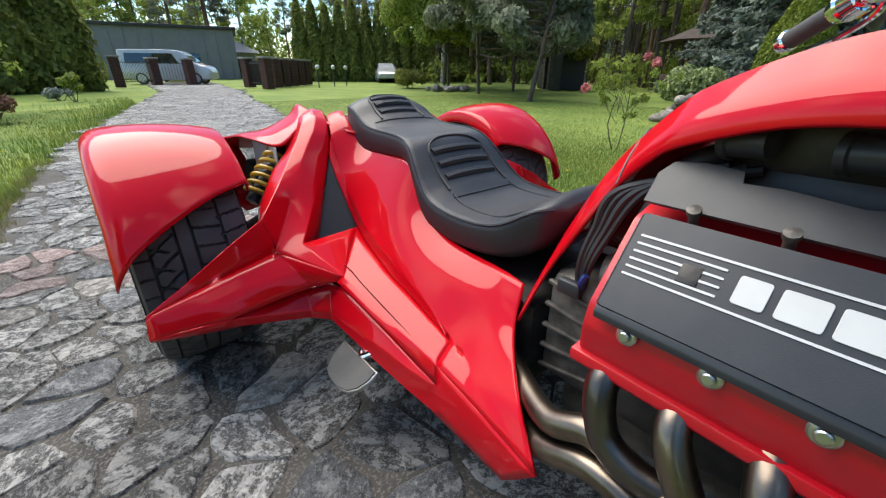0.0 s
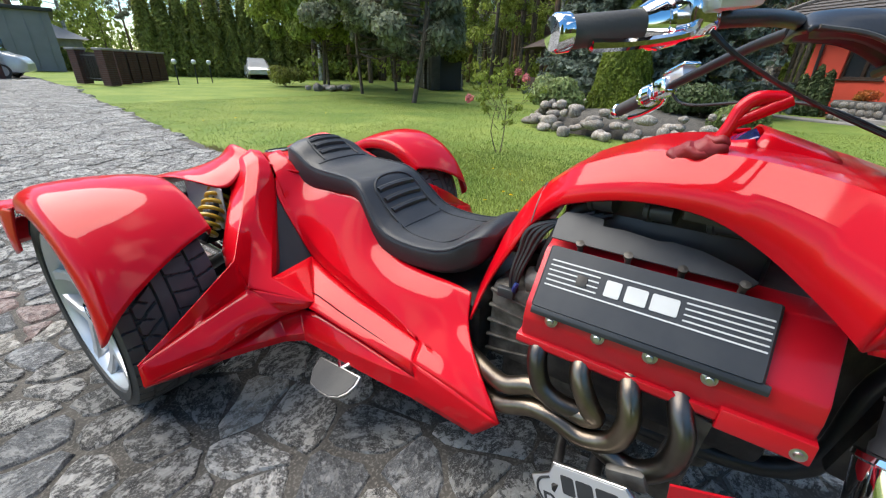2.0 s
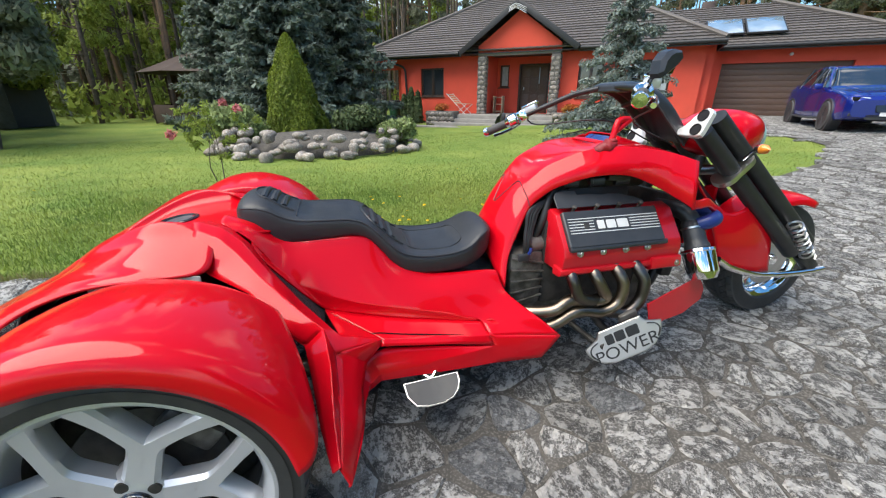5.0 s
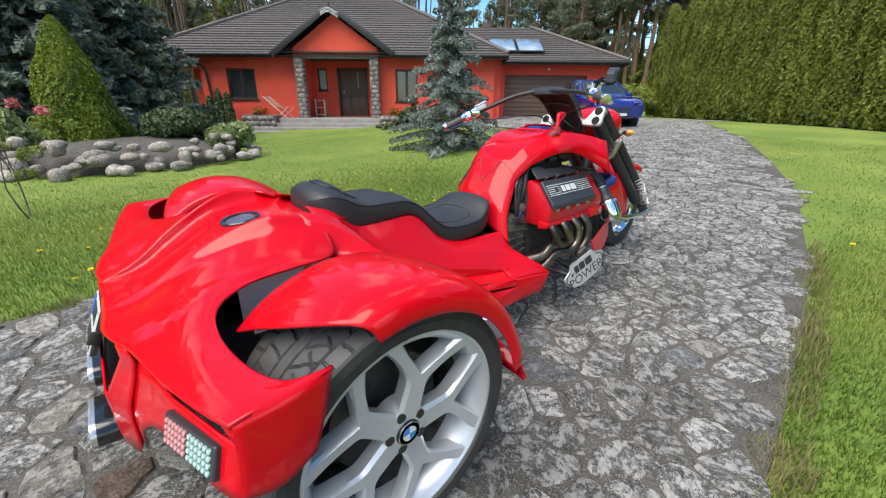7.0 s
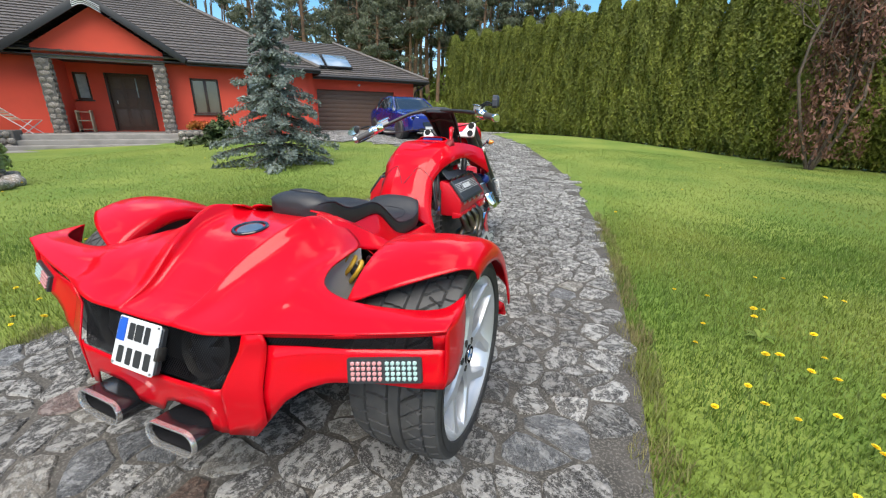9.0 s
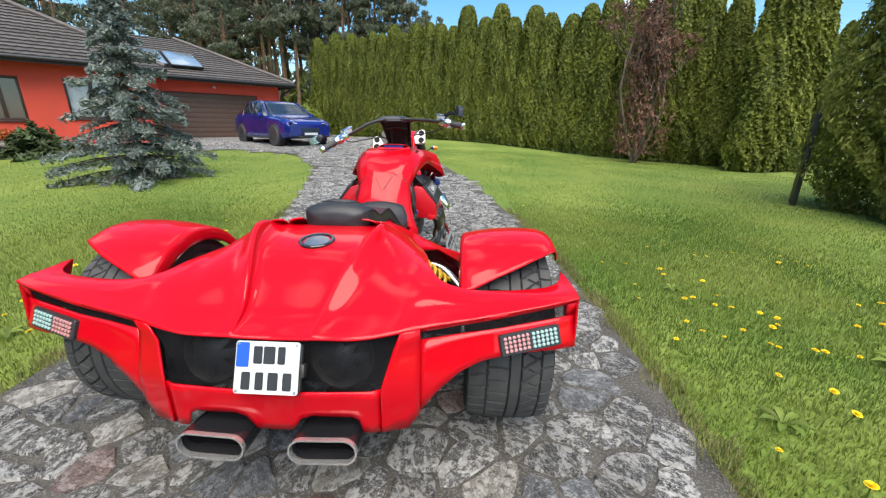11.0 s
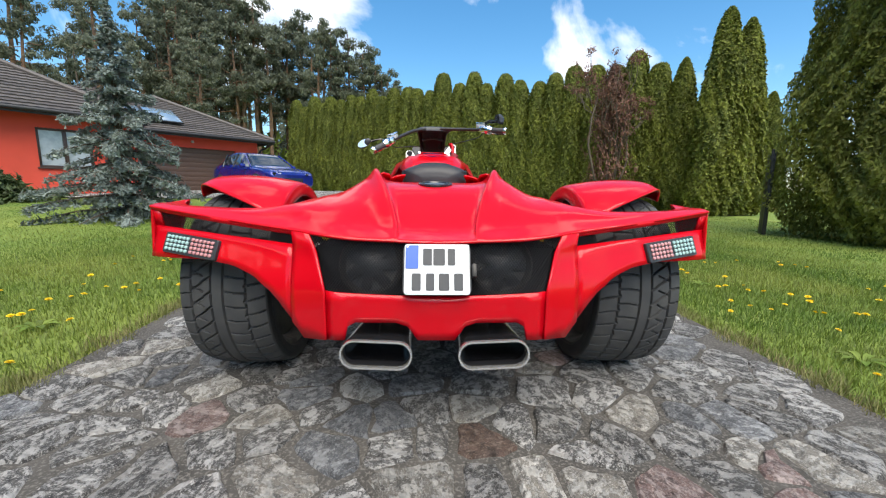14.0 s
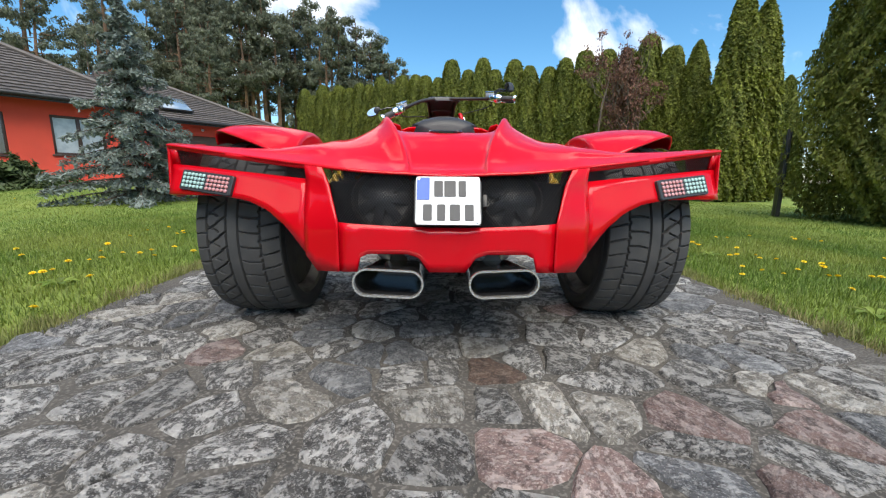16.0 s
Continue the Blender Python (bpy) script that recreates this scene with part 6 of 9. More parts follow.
hbox("porch_side", 9.95, 10.1, WY + 0.3, 2.3, 0.45, 2.95, RENDER)
hbox("end_wall", 0.6, 2.4, 3.2, 3.5, 0.1, 2.95, RENDER)
hbox("end_wall", 2.4, 2.7, WY + 0.3, 3.5, 0.1, 2.95, RENDER)
hbox("end_wall", 0.6, 0.9, 3.5, 10, 0.1, 2.95, RENDER)
hbox("veranda_beam", 0.5, 2.4, WY, WY + 0.3, 2.45, 2.95, RENDER)
hbox("back_wall", 0.6, 21, 10, 10.3, 0.1, 2.95, RENDER)
hwindow(3.51, 4.74, 1.22, 2.46, WY)
hwindow(10.81, 11.75, 1.17, 2.46, WY, 2)
hwindow(12.75, 14.1, 1.25, 2.5, WY, 2, PALE_GLASS)
hwindow(7.02, 7.47, 1.62, 2.58, 2.0, 1, PALE_GLASS)
# entrance door
door = hbox("front_door", 8.02, 9.28, 2.14, 2.20, 0.5, 2.55, BROWN_DOOR, house, 0.01, "dark brown panelled front door")
for a, b in ((8.1, 8.42), (8.5, 8.82), (8.9, 9.2)):
    for c, d in ((0.65, 1.3), (1.4, 2.0), (2.08, 2.45)):
        hbox("door_panel", a, b, 2.115, 2.145, c, d, BROWN_DOOR, door, 0.012)
hbox("glass_strip", 8.86, 8.90, 2.10, 2.15, 1.75, 2.45, PALE_GLASS, door, 0.004)
hbox("door_handle", 8.17, 8.20, 2.06, 2.15, 1.5, 1.62, STEEL, door, 0.006)
for a, b, c, d in ((7.95, 8.02, 0.5, 2.6), (9.28, 9.35, 0.5, 2.6), (8.02, 9.28, 2.55, 2.6)):
    hbox("door_frame", a, b, 1.98, 2.2, c, d, BROWN_FRAME, door, 0.008)
# garage
hwall("garage_wall", 15.1, 21.0, 3.0, 0.1, 2.95, [(15.9, 19.9, 0.1, 2.42)])
hbox("garage_side", 15.1, 15.4, WY + 0.3, 3.0, 0.1, 2.95, RENDER)
hbox("garage_side", 20.7, 21.0, 3.3, 10, 0.1, 2.95, RENDER)
gdoor = hbox("garage_door", 15.9, 19.9, 3.16, 3.22, 0.3, 2.42, BROWN_DOOR, house, 0.0, "dark brown sectional garage door")
for k in range(9):
    hbox("door_section", 15.92, 19.88, 3.13, 3.165, 0.48 + 0.215 * k, 0.48 + 0.215 * k + 0.207, BROWN_DOOR, gdoor, 0.008)
lathe("wall_lamp", [(0, 0.05), (0.08, 0.06), (0.1, 0.03), (0.1, 0)], H_POSE @ pose(18.0, 2.98, 2.68, 0, 0, -90), PLATE_WHITE, house, 14)

# roofs: sloping planes of stepped tiles
PITCH = 3.15 / 5.6
G_PITCH = 0.49


def roof_plane(name, quad, parent=house, step=0.34, wave=0.30):
    """A tiled slope over a quad (eave left, eave right, top right, top left), stepped along each course and rolled across."""
    a, b, c, d = (H_POSE @ Vector(p) for p in quad)
    run = max((d - a).length, (c - b).length)
    n_course = max(2, int(run / step))
    nrm = (b - a).cross(d - a).normalized()
    if nrm.z < 0:
        nrm = -nrm
    wid = (b - a).length
    bm = bmesh.new()
    rows_ = []
    for j in range(n_course):
        f0, f1 = j / n_course, (j + 1) / n_course
        nx = max(2, int(wid / wave) * 4)
        lo, hi = [], []
        for i in range(nx + 1):
            u = i / nx
            roll = 0.018 * (0.5 + 0.5 * math.cos(math.tau * (i % 4) / 4))
            p, q = a.lerp(b, u).lerp(d.lerp(c, u), f0), a.lerp(b, u).lerp(d.lerp(c, u), f1)
            lo.append(p + nrm * (0.045 + roll))
            hi.append(q + nrm * (0.008 + roll * 0.6))
        rows_ += [lo, hi] if rows_ else [[p - nrm * 0.04 for p in lo], lo, hi]
    sheet(bm, rows_)
    return part(name, bm, ROOF, parent, angle=25)


xl, xr, yr = 0.0, 15.56, 5.6
ridge_z = EAVE + PITCH * 5.6
roof_plane("roof_front", [(xl, 0, EAVE), (xr, 0, EAVE), (xr - 5.6, yr, ridge_z), (xl + 5.6, yr, ridge_z)])
roof_plane("roof_end", [(xl, 11.2, EAVE), (xl, 0, EAVE), (xl + 5.6, yr, ridge_z), (xl + 5.6, yr + 0.01, ridge_z)])
roof_plane("roof_end", [(xr, 0, EAVE), (xr, 11.2, EAVE), (xr - 5.6, yr + 0.01, ridge_z), (xr - 5.6, yr, ridge_z)])
roof_plane("roof_back", [(xr, 11.2, EAVE), (xl, 11.2, EAVE), (xl + 5.6, yr, ridge_z), (xr - 5.6, yr, ridge_z)])
g0, g1 = 2.4, 10.8
roof_plane("garage_roof", [(14.2, g0, EAVE), (21.6, g0, EAVE), (17.6, g0 + 4.0, EAVE + G_PITCH * 4.0), (12.0, g0 + 4.0, EAVE + G_PITCH * 4.0)])
roof_plane("garage_roof", [(21.6, g0, EAVE), (21.6, g1, EAVE), (17.6, g0 + 4.01, EAVE + G_PITCH * 4.0), (17.6, g0 + 4.0, EAVE + G_PITCH * 4.0)])
for x0, x1, y0, y1 in ((xl, 5.9, -0.03, 0.03), (10.85, xr, -0.03, 0.03), (xl - 0.03, xl + 0.03, 0.03, 11.2), (xr - 0.03, xr + 0.03, 0.03, 2.4), (xr + 0.03, 21.6, g0 - 0.03, g0 + 0.03), (21.57, 21.63, g0 + 0.03, g1)):
    hbox("fascia", x0, x1, y0, y1, EAVE - 0.17, EAVE + 0.02, FASCIA)
hbox("soffit", xl + 0.03, xr - 0.03, 0.03, WY + 0.02, EAVE - 0.10, EAVE - 0.06, FASCIA)
hbox("soffit", xl + 0.03, 2.4, WY + 0.02, 3.2, EAVE - 0.10, EAVE - 0.06, FASCIA)
hbox("soffit", 6.9, 9.95, WY + 0.02, 2.0, EAVE - 0.10, EAVE - 0.06, FASCIA)
hbox("soffit", xr + 0.03, 21.57, g0 + 0.03, 3.02, EAVE - 0.10, EAVE - 0.06, FASCIA)
tube("gutter", [H_POSE @ Vector((xl, -0.09, EAVE - 0.05)), H_POSE @ Vector((5.8, -0.09, EAVE - 0.05))], 0.065, FASCIA, house, 10)
tube("gutter", [H_POSE @ Vector((10.9, -0.09, EAVE - 0.05)), H_POSE @ Vector((xr, -0.09, EAVE - 0.05))], 0.065, FASCIA, house, 10)
tube("gutter", [H_POSE @ Vector((xr, g0 - 0.09, EAVE - 0.05)), H_POSE @ Vector((21.6, g0 - 0.09, EAVE - 0.05))], 0.065, FASCIA, house, 10)
tube("downpipe", [H_POSE @ Vector(p) for p in ((2.2, -0.09, 2.9), (2.25, 0.1, 2.7), (2.62, 0.52, 2.5), (2.72, 0.52, 1.9), (2.78, 0.52, 0.3))], 0.05, FASCIA, house, 10)
tube("downpipe", [H_POSE @ Vector(p) for p in ((21.5, g0 - 0.09, 2.9), (21.3, 2.7, 2.65), (21.05, 2.94, 2.3), (21.05, 2.94, 0.5))], 0.05, FASCIA, house, 10)
tube("ridge_cap", [H_POSE @ Vector((xl + 5.6, yr, ridge_z + 0.05)), H_POSE @ Vector((xr - 5.6, yr, ridge_z + 0.05))], 0.12, ROOF, house, 8)
for p, q in (((xl, 0, EAVE), (xl + 5.6, yr, ridge_z)), ((xr, 0, EAVE), (xr - 5.6, yr, ridge_z)), ((21.6, g0, EAVE), (17.6, g0 + 4, EAVE + G_PITCH * 4))):
    tube("hip_cap", [H_POSE @ Vector(p) + Vector((0, 0, 0.06)), H_POSE @ Vector(q) + Vector((0, 0, 0.06))], 0.09, ROOF, house, 8)
# porch gable
gl, gr, gm, gz = 5.95, 10.85, 8.4, 4.72
bm = bmesh.new()
for y in (0.12, 0.36):
    bm.faces.new([bm.verts.new(H_POSE @ Vector(p)) for p in ((6.65, y, 2.9), (10.15, y, 2.9), (10.15, y, 3.2), (gm, y, gz - 0.28), (6.65, y, 3.2))])
bmesh.ops.bridge_loops(bm, edges=bm.edges[:])
part("gable_wall", bm, RENDER, house, smooth=False)
hbox("porch_beam", 6.65, 10.15, 0.115, 0.365, 2.83, 2.90, CONCRETE)
roof_plane("gable_roof", [(gl, 4.2, EAVE + 0.02), (gl, -0.25, EAVE + 0.02), (gm, -0.25, gz), (gm, 4.2, gz)])
roof_plane("gable_roof", [(gr, -0.25, EAVE + 0.02), (gr, 4.2, EAVE + 0.02), (gm, 4.2, gz), (gm, -0.25, gz)])
for a, b in (((gl, EAVE), (gm, gz)), ((gr, EAVE), (gm, gz))):
    pa, pb = Vector((a[0], -0.26, a[1] - 0.06)), Vector((b[0], -0.26, b[1] - 0.06))
    mid = (pa + pb) / 2
    box("bargeboard", H_POSE @ pose(mid.x, mid.y, mid.z) @ Matrix.Rotation(-math.atan2(pb.z - pa.z, pb.x - pa.x), 4, "Y"), (pb - pa).length, 0.05, 0.22, FASCIA, house, 0.01)
for k in range(4):
    tube("gable_ornament", [H_POSE @ Vector(p) for p in ((8.05, -0.31, 4.32 + 0.05 * k), (8.35, -0.33, 4.42 + 0.05 * k), (8.75, -0.31, 4.22 + 0.06 * k))], 0.012, PLATE_WHITE, house, 6)
# skylights on the garage roof
for x in (15.30, 16.62):
    f = 1.25
    m = H_POSE @ pose(x + 0.48, g0 + f, EAVE + G_PITCH * f + 0.17) @ Matrix.Rotation(math.atan(G_PITCH), 4, "X")
    pan = box("roof_panel", m, 1.26, 1.55, 0.07, FASCIA, house, 0.01, "glazed panel on the roof")
    box("glazing", m @ pose(0, 0, 0.036), 1.16, 1.45, 0.012, SOLAR, pan, 0.002)
hbox("chimney", 15.0, 15.5, 6.3, 6.8, 4.0, 5.2, BROWN_FRAME, house, 0.02)


# porch pillars of fieldstones
def pillar(x, y, z0, z1, w):
    col = hbox("stone_pillar", x - w / 2, x + w / 2, y - w / 2, y + w / 2, z0, z1, FIELD_MORTAR, house, 0, "porch pillar of rough fieldstones")
    rnd = random.Random(int(x * 10))
    meshes = []
    for k in range(6):
        bm = bmesh.new()
        bmesh.ops.create_icosphere(bm, subdivisions=1, radius=1)
        for v in bm.verts:
            v.co *= rnd.uniform(0.75, 1.15)
        me = bpy.data.meshes.new("stone")
        bm.to_mesh(me)
        bm.free()
        me.materials.append(FIELDSTONE)
        meshes.append(me)
    for side in range(3):
        z = z0 + 0.08
        while z < z1 - 0.04:
            for q in (-0.28, 0.28) if rnd.random() < 0.7 else (0,):
                ob = new("stone", rnd.choice(meshes))
                ob.parent = col
                dx, dy = ((q * w, -w / 2), (w / 2, q * w), (-w / 2, q * w))[side]
                sw = w * (0.27 if q else 0.45)
                sc = (sw, 0.035, rnd.uniform(0.07, 0.1)) if side == 0 else (0.035, sw, rnd.uniform(0.07, 0.1))
                ob.matrix_world = H_POSE @ pose(x + dx, y + dy, z, 0, rnd.uniform(-12, 12), 0) @ Matrix.Diagonal((*sc, 1))
            z += rnd.uniform(0.15, 0.2)


pillar(6.85, 0.2, 0.45, 2.80, 0.34)
pillar(9.98, 0.2, 0.45, 2.80, 0.34)
pillar(1.05, 0.75, 0.2, 2.45, 0.36)

# terrace, steps and planters
terrace = tagged(hbox("porch_terrace", 5.6, 11.3, -0.8, 2.0, -0.1, 0.48, CONCRETE, None, 0.02), "grey stone porch terrace with two steps", "terrace", kind="structure")
tagged(hbox("porch_step", 5.5, 11.2, -1.15, -0.8, -0.1, 0.32, CONCRETE, None, 0.02), "weathered porch step", "step", kind="structure")
tagged(hbox("porch_step", 5.3, 11.2, -1.5, -1.15, -0.1, 0.17, CONCRETE, None, 0.02), "weathered porch step", "step", kind="structure")
tagged(hbox("house_path", 1.5, 15.0, -2.3, -1.5, -0.1, 0.05, CONCRETE, None, 0.01), "grey paved path along the house", "path", kind="structure")


def stone_heap(name, centers, label, category, seed, parent_pose=Matrix(), group="", mat=None):
    """Rounded boulders, each an object of its own."""
    rnd = random.Random(seed)
    out = []
    for x, y, z, r in centers:
        bm = bmesh.new()
        bmesh.ops.create_icosphere(bm, subdivisions=3, radius=1.0)
        ph = [rnd.uniform(0, 6) for _ in range(6)]
        for v in bm.verts:
            c = v.co.copy()
            k = 1 + 0.12 * math.sin(2.3 * c.x + ph[0]) + 0.10 * math.sin(3.1 * c.y + ph[1]) + 0.09 * math.sin(2.7 * c.z + ph[2]) + 0.05 * math.sin(6 * c.x + 5 * c.y + ph[3])
            v.co = c * k
        bmesh.ops.transform(bm, matrix=Matrix.Diagonal((r * rnd.uniform(0.95, 1.35), r * rnd.uniform(0.85, 1.1), r * rnd.uniform(0.65, 0.85), 1)), verts=bm.verts)
        ob = part(name, bm, mat or FIELDSTONE)
        ob.matrix_world = parent_pose @ pose(x, y, z, 0, 0, rnd.uniform(0, 180))
        tagged(ob, label, category, group)
        out.append(ob)
    return out


for x0, x1 in ((4.75, 6.1), (10.3, 11.7)):
    pl = tagged(hbox("planter", x0, x1, -1.2, -0.55, 0.0, 0.62, FIELD_MORTAR, None, 0.03), "low planter faced with round fieldstones", "planter", "porch planters")
    rnd = random.Random(int(x0 * 7))
    for j in range(3):
        for i in range(6):
            bm = bmesh.new()
            bmesh.ops.create_icosphere(bm, subdivisions=2, radius=1.0, matrix=Matrix.Diagonal((0.12 * rnd.uniform(0.8, 1.2), 0.05, 0.095, 1)))
            ob = part("stone", bm, FIELDSTONE, pl)
            ob.matrix_world = H_POSE @ pose(x0 + 0.12 + i * (x1 - x0 - 0.2) / 5.4 + (j % 2) * 0.08, -1.21, 0.12 + j * 0.19, 0, rnd.uniform(-20, 20), 0)
# folding chair and crate on the porch
chair = thing("folding_chair", "reclined white and brown folding chair on the porch", "chair", at=H_POSE @ pose(6.1, -0.1, 0.48, 0, 0, 78))
for s in (-0.24, 0.24):
    tube("leg", [(s, -0.25, 0.0), (s, 0.3, 0.45)], 0.014, PLATE_WHITE, chair, 6)
    tube("leg", [(s, 0.25, 0.0), (s, -0.3, 0.42)], 0.014, PLATE_WHITE, chair, 6)
    tube("back_post", [(s, 0.2, 0.36), (s, 0.80, 0.86)], 0.014, PLATE_WHITE, chair, 6)
for k in range(5):
    box("seat_slat", pose(0, -0.24 + 0.11 * k, 0.43), 0.5, 0.08, 0.018, WOOD, chair, 0.004)
for k in range(5):
    box("back_slat", pose(0, 0.34 + 0.10 * k, 0.48 + 0.083 * k, 40, 0, 0), 0.5, 0.07, 0.018, WOOD, chair, 0.004)
crate = thing("wooden_stand", "pale wooden stand by the front door", "stand", at=H_POSE @ pose(7.3, 1.2, 0.48))
box("board", pose(-0.2, 0, 0.38), 0.04, 0.34, 0.76, WOOD, crate, 0.008)
box("board", pose(0.2, 0, 0.38), 0.04, 0.34, 0.76, WOOD, crate, 0.008)
for k in range(3):
    box("shelf", pose(0, 0, 0.1 + 0.3 * k), 0.36, 0.32, 0.03, WOOD, crate, 0.006)


# ---- plants ----
def cards(points, normals, size, rnd, aspect=2.2, droop=0.0):
    """Pointed sprays: each a small triangle at a point, facing roughly along its normal."""
    p, n = np.asarray(points, float), np.asarray(normals, float)
    k = len(p)
    r = rnd.normal(size=(k, 3))
    n = n / (np.linalg.norm(n, axis=1)[:, None] + 1e-9) + 0.55 * r
    n /= np.linalg.norm(n, axis=1)[:, None]
    up = np.tile((0.0, 0.0, 1.0), (k, 1)) + 0.5 * rnd.normal(size=(k, 3))
    up[:, 2] -= droop
    t = up - n * (up * n).sum(1)[:, None]
    t /= np.linalg.norm(t, axis=1)[:, None] + 1e-9
    b = np.cross(n, t)
    s = (np.asarray(size) * rnd.uniform(0.65, 1.35, k))[:, None]
    v = np.stack([p - t * s * aspect * 0.5 - b * s * 0.5, p - t * s * aspect * 0.5 + b * s * 0.5, p + t * s * aspect * 0.5 + n * s * 0.15], 1).reshape(-1, 3)
    return v, np.arange(3 * k).reshape(-1, 3)


def column_crown(name, height, radius, count, size, mat, parent, seed, base=0.05, shape=0.5, lumps=0.16, droop=0.0):
    """A dense crown like a thuja's or a dwarf spruce's: sprays over a tapering, lumpy column, and some inside it."""
    rnd = np.random.RandomState(seed)
    u = rnd.rand(count) ** 0.9
    z = base + u * (height - base)
    a = rnd.rand(count) * math.tau
    f = (z - base) / (height - base)
    prof = np.where(f < 0.08, 0.75 + f * 3, 1.0) * np.clip(1 - f, 0, 1) ** shape
    ph = rnd.rand(8) * 6.3
    lump = 1 + lumps * (np.sin(3 * a + ph[0] + 4 * f) + np.sin(5 * a + ph[1] - 9 * f) + 0.8 * np.sin(14 * f + 2 * a + ph[2]) + 0.6 * np.sin(9 * a + 23 * f + ph[3]) + 0.7 * np.sin(19 * a + 6 * np.sin(15 * f + ph[4])) + 0.5 * np.sin(31 * f + 13 * a + ph[5])) / 2
    r = radius * prof * lump * (1 - 0.28 * rnd.rand(count) ** 2)
    p = np.stack([r * np.cos(a), r * np.sin(a), z], 1)
    n = np.stack([np.cos(a), np.sin(a), np.full(count, 0.35)], 1)
    v, fc = cards(p, n, size, rnd, 2.6, droop=droop)
    return raw(name, v, fc, mat, parent)


def blob_crown(name, blobs, count, size, mat, parent, seed, aspect=1.5):
    """Leaves round several clump centres (x, y, z, radius), sparse enough to leave gaps."""
    rnd = np.random.RandomState(seed)
    b = np.array(blobs, float)
    w = b[:, 3] ** 2
    pick = rnd.choice(len(b), count, p=w / w.sum())
    d = rnd.normal(size=(count, 3))
    d /= np.linalg.norm(d, axis=1)[:, None]
    p = b[pick, :3] + d * b[pick, 3:4] * (rnd.rand(count, 1) ** 0.5) * (1, 1, 0.75)
    v, f = cards(p, d + (0, 0, 0.4), size, rnd, aspect)
    return raw(name, v, f, mat, parent)


def limb_into(bm, a, b, r0, r1, bend, rnd, sides=6):
    a, b = np.array(a, float), np.array(b, float)
    m = (a + b) / 2 + rnd.normal(size=3) * bend
    tube_into(bm, [a, m, b], [r0, (r0 + r1) / 2, r1], sides, 5, caps=False)


def thuja(name, height, radius, seed, label, mat=None, count=None, size=0.11, group="thuja hedge", taper=0.52):
    t = thing(name, label, "thuja", group)
    bm = bmesh.new()
    tube_into(bm, [(0, 0, -0.1), (0, 0, height * 0.5), (0, 0, height * 0.95)], [0.09, 0.06, 0.01], 7, 6)
    part("trunk", bm, BARK, t)
    column_crown("crown", height, radius, count or int(2600 * height * radius), size, mat or THUJA, t, seed, 0.08, taper, 0.2)
    return t


def place(ob, x, y, rot=0.0, sc=1.0, z=None, scz=None):
    ob.matrix_world = pose(x, y, ground_z(x, y) - 0.03 if z is None else z, 0, 0, rot) @ Matrix.Diagonal((sc, sc, scz or sc, 1))


def plant_copy(ob, x, y, rot, sc, scz=None, z=None):
    c = copy_thing(ob, Matrix())
    place(c, x, y, rot, sc, z, scz)
    return c


rng = random.Random(5)
# clipped hedge of tall thujas beyond the lawn
hedge_kinds = [thuja("thuja", 5.3, 0.62, 11 + k, "tall green columnar thuja in a hedge row", size=0.05, count=27000, taper=0.27) for k in range(3)]
hx0, hy0, hx1, hy1 = -8.2, 24.2, 8.3, 13.5
n_row = 27
for k in range(n_row):
    f = k / (n_row - 1)
    x, y = hx0 + (hx1 - hx0) * f + rng.uniform(-0.06, 0.06), hy0 + (hy1 - hy0) * f + rng.uniform(-0.08, 0.08)
    sc = rng.uniform(0.94, 1.05)
    if k < 3:
        place(hedge_kinds[k], x, y, rng.uniform(0, 360), sc)
    else:
        plant_copy(hedge_kinds[k % 3], x, y, rng.uniform(0, 360), sc, sc * rng.uniform(0.95, 1.04))
tall = thuja("tall_thuja", 6.2, 0.85, 31, "tall free-standing green thuja beside the hedge", group="free-standing thujas", size=0.055, count=50000)
place(tall, 9.0, 11.2, 20, 1.0)
plant_copy(tall, 10.0, 11.6, 130, 0.98)
plant_copy(tall, 8.9, 13.0, 130, 0.9, 0.86)
plant_copy(tall, 13.5, 14.5, 10, 0.8, 0.75)
big = thuja("broad_thuja", 7.5, 1.55, 41, "broad dark thuja on the lawn", mat=THUJA_DARK, count=200000, size=0.034, group="free-standing thujas", taper=0.36)
place(big, 7.3, 4.6, 0, 1.0)


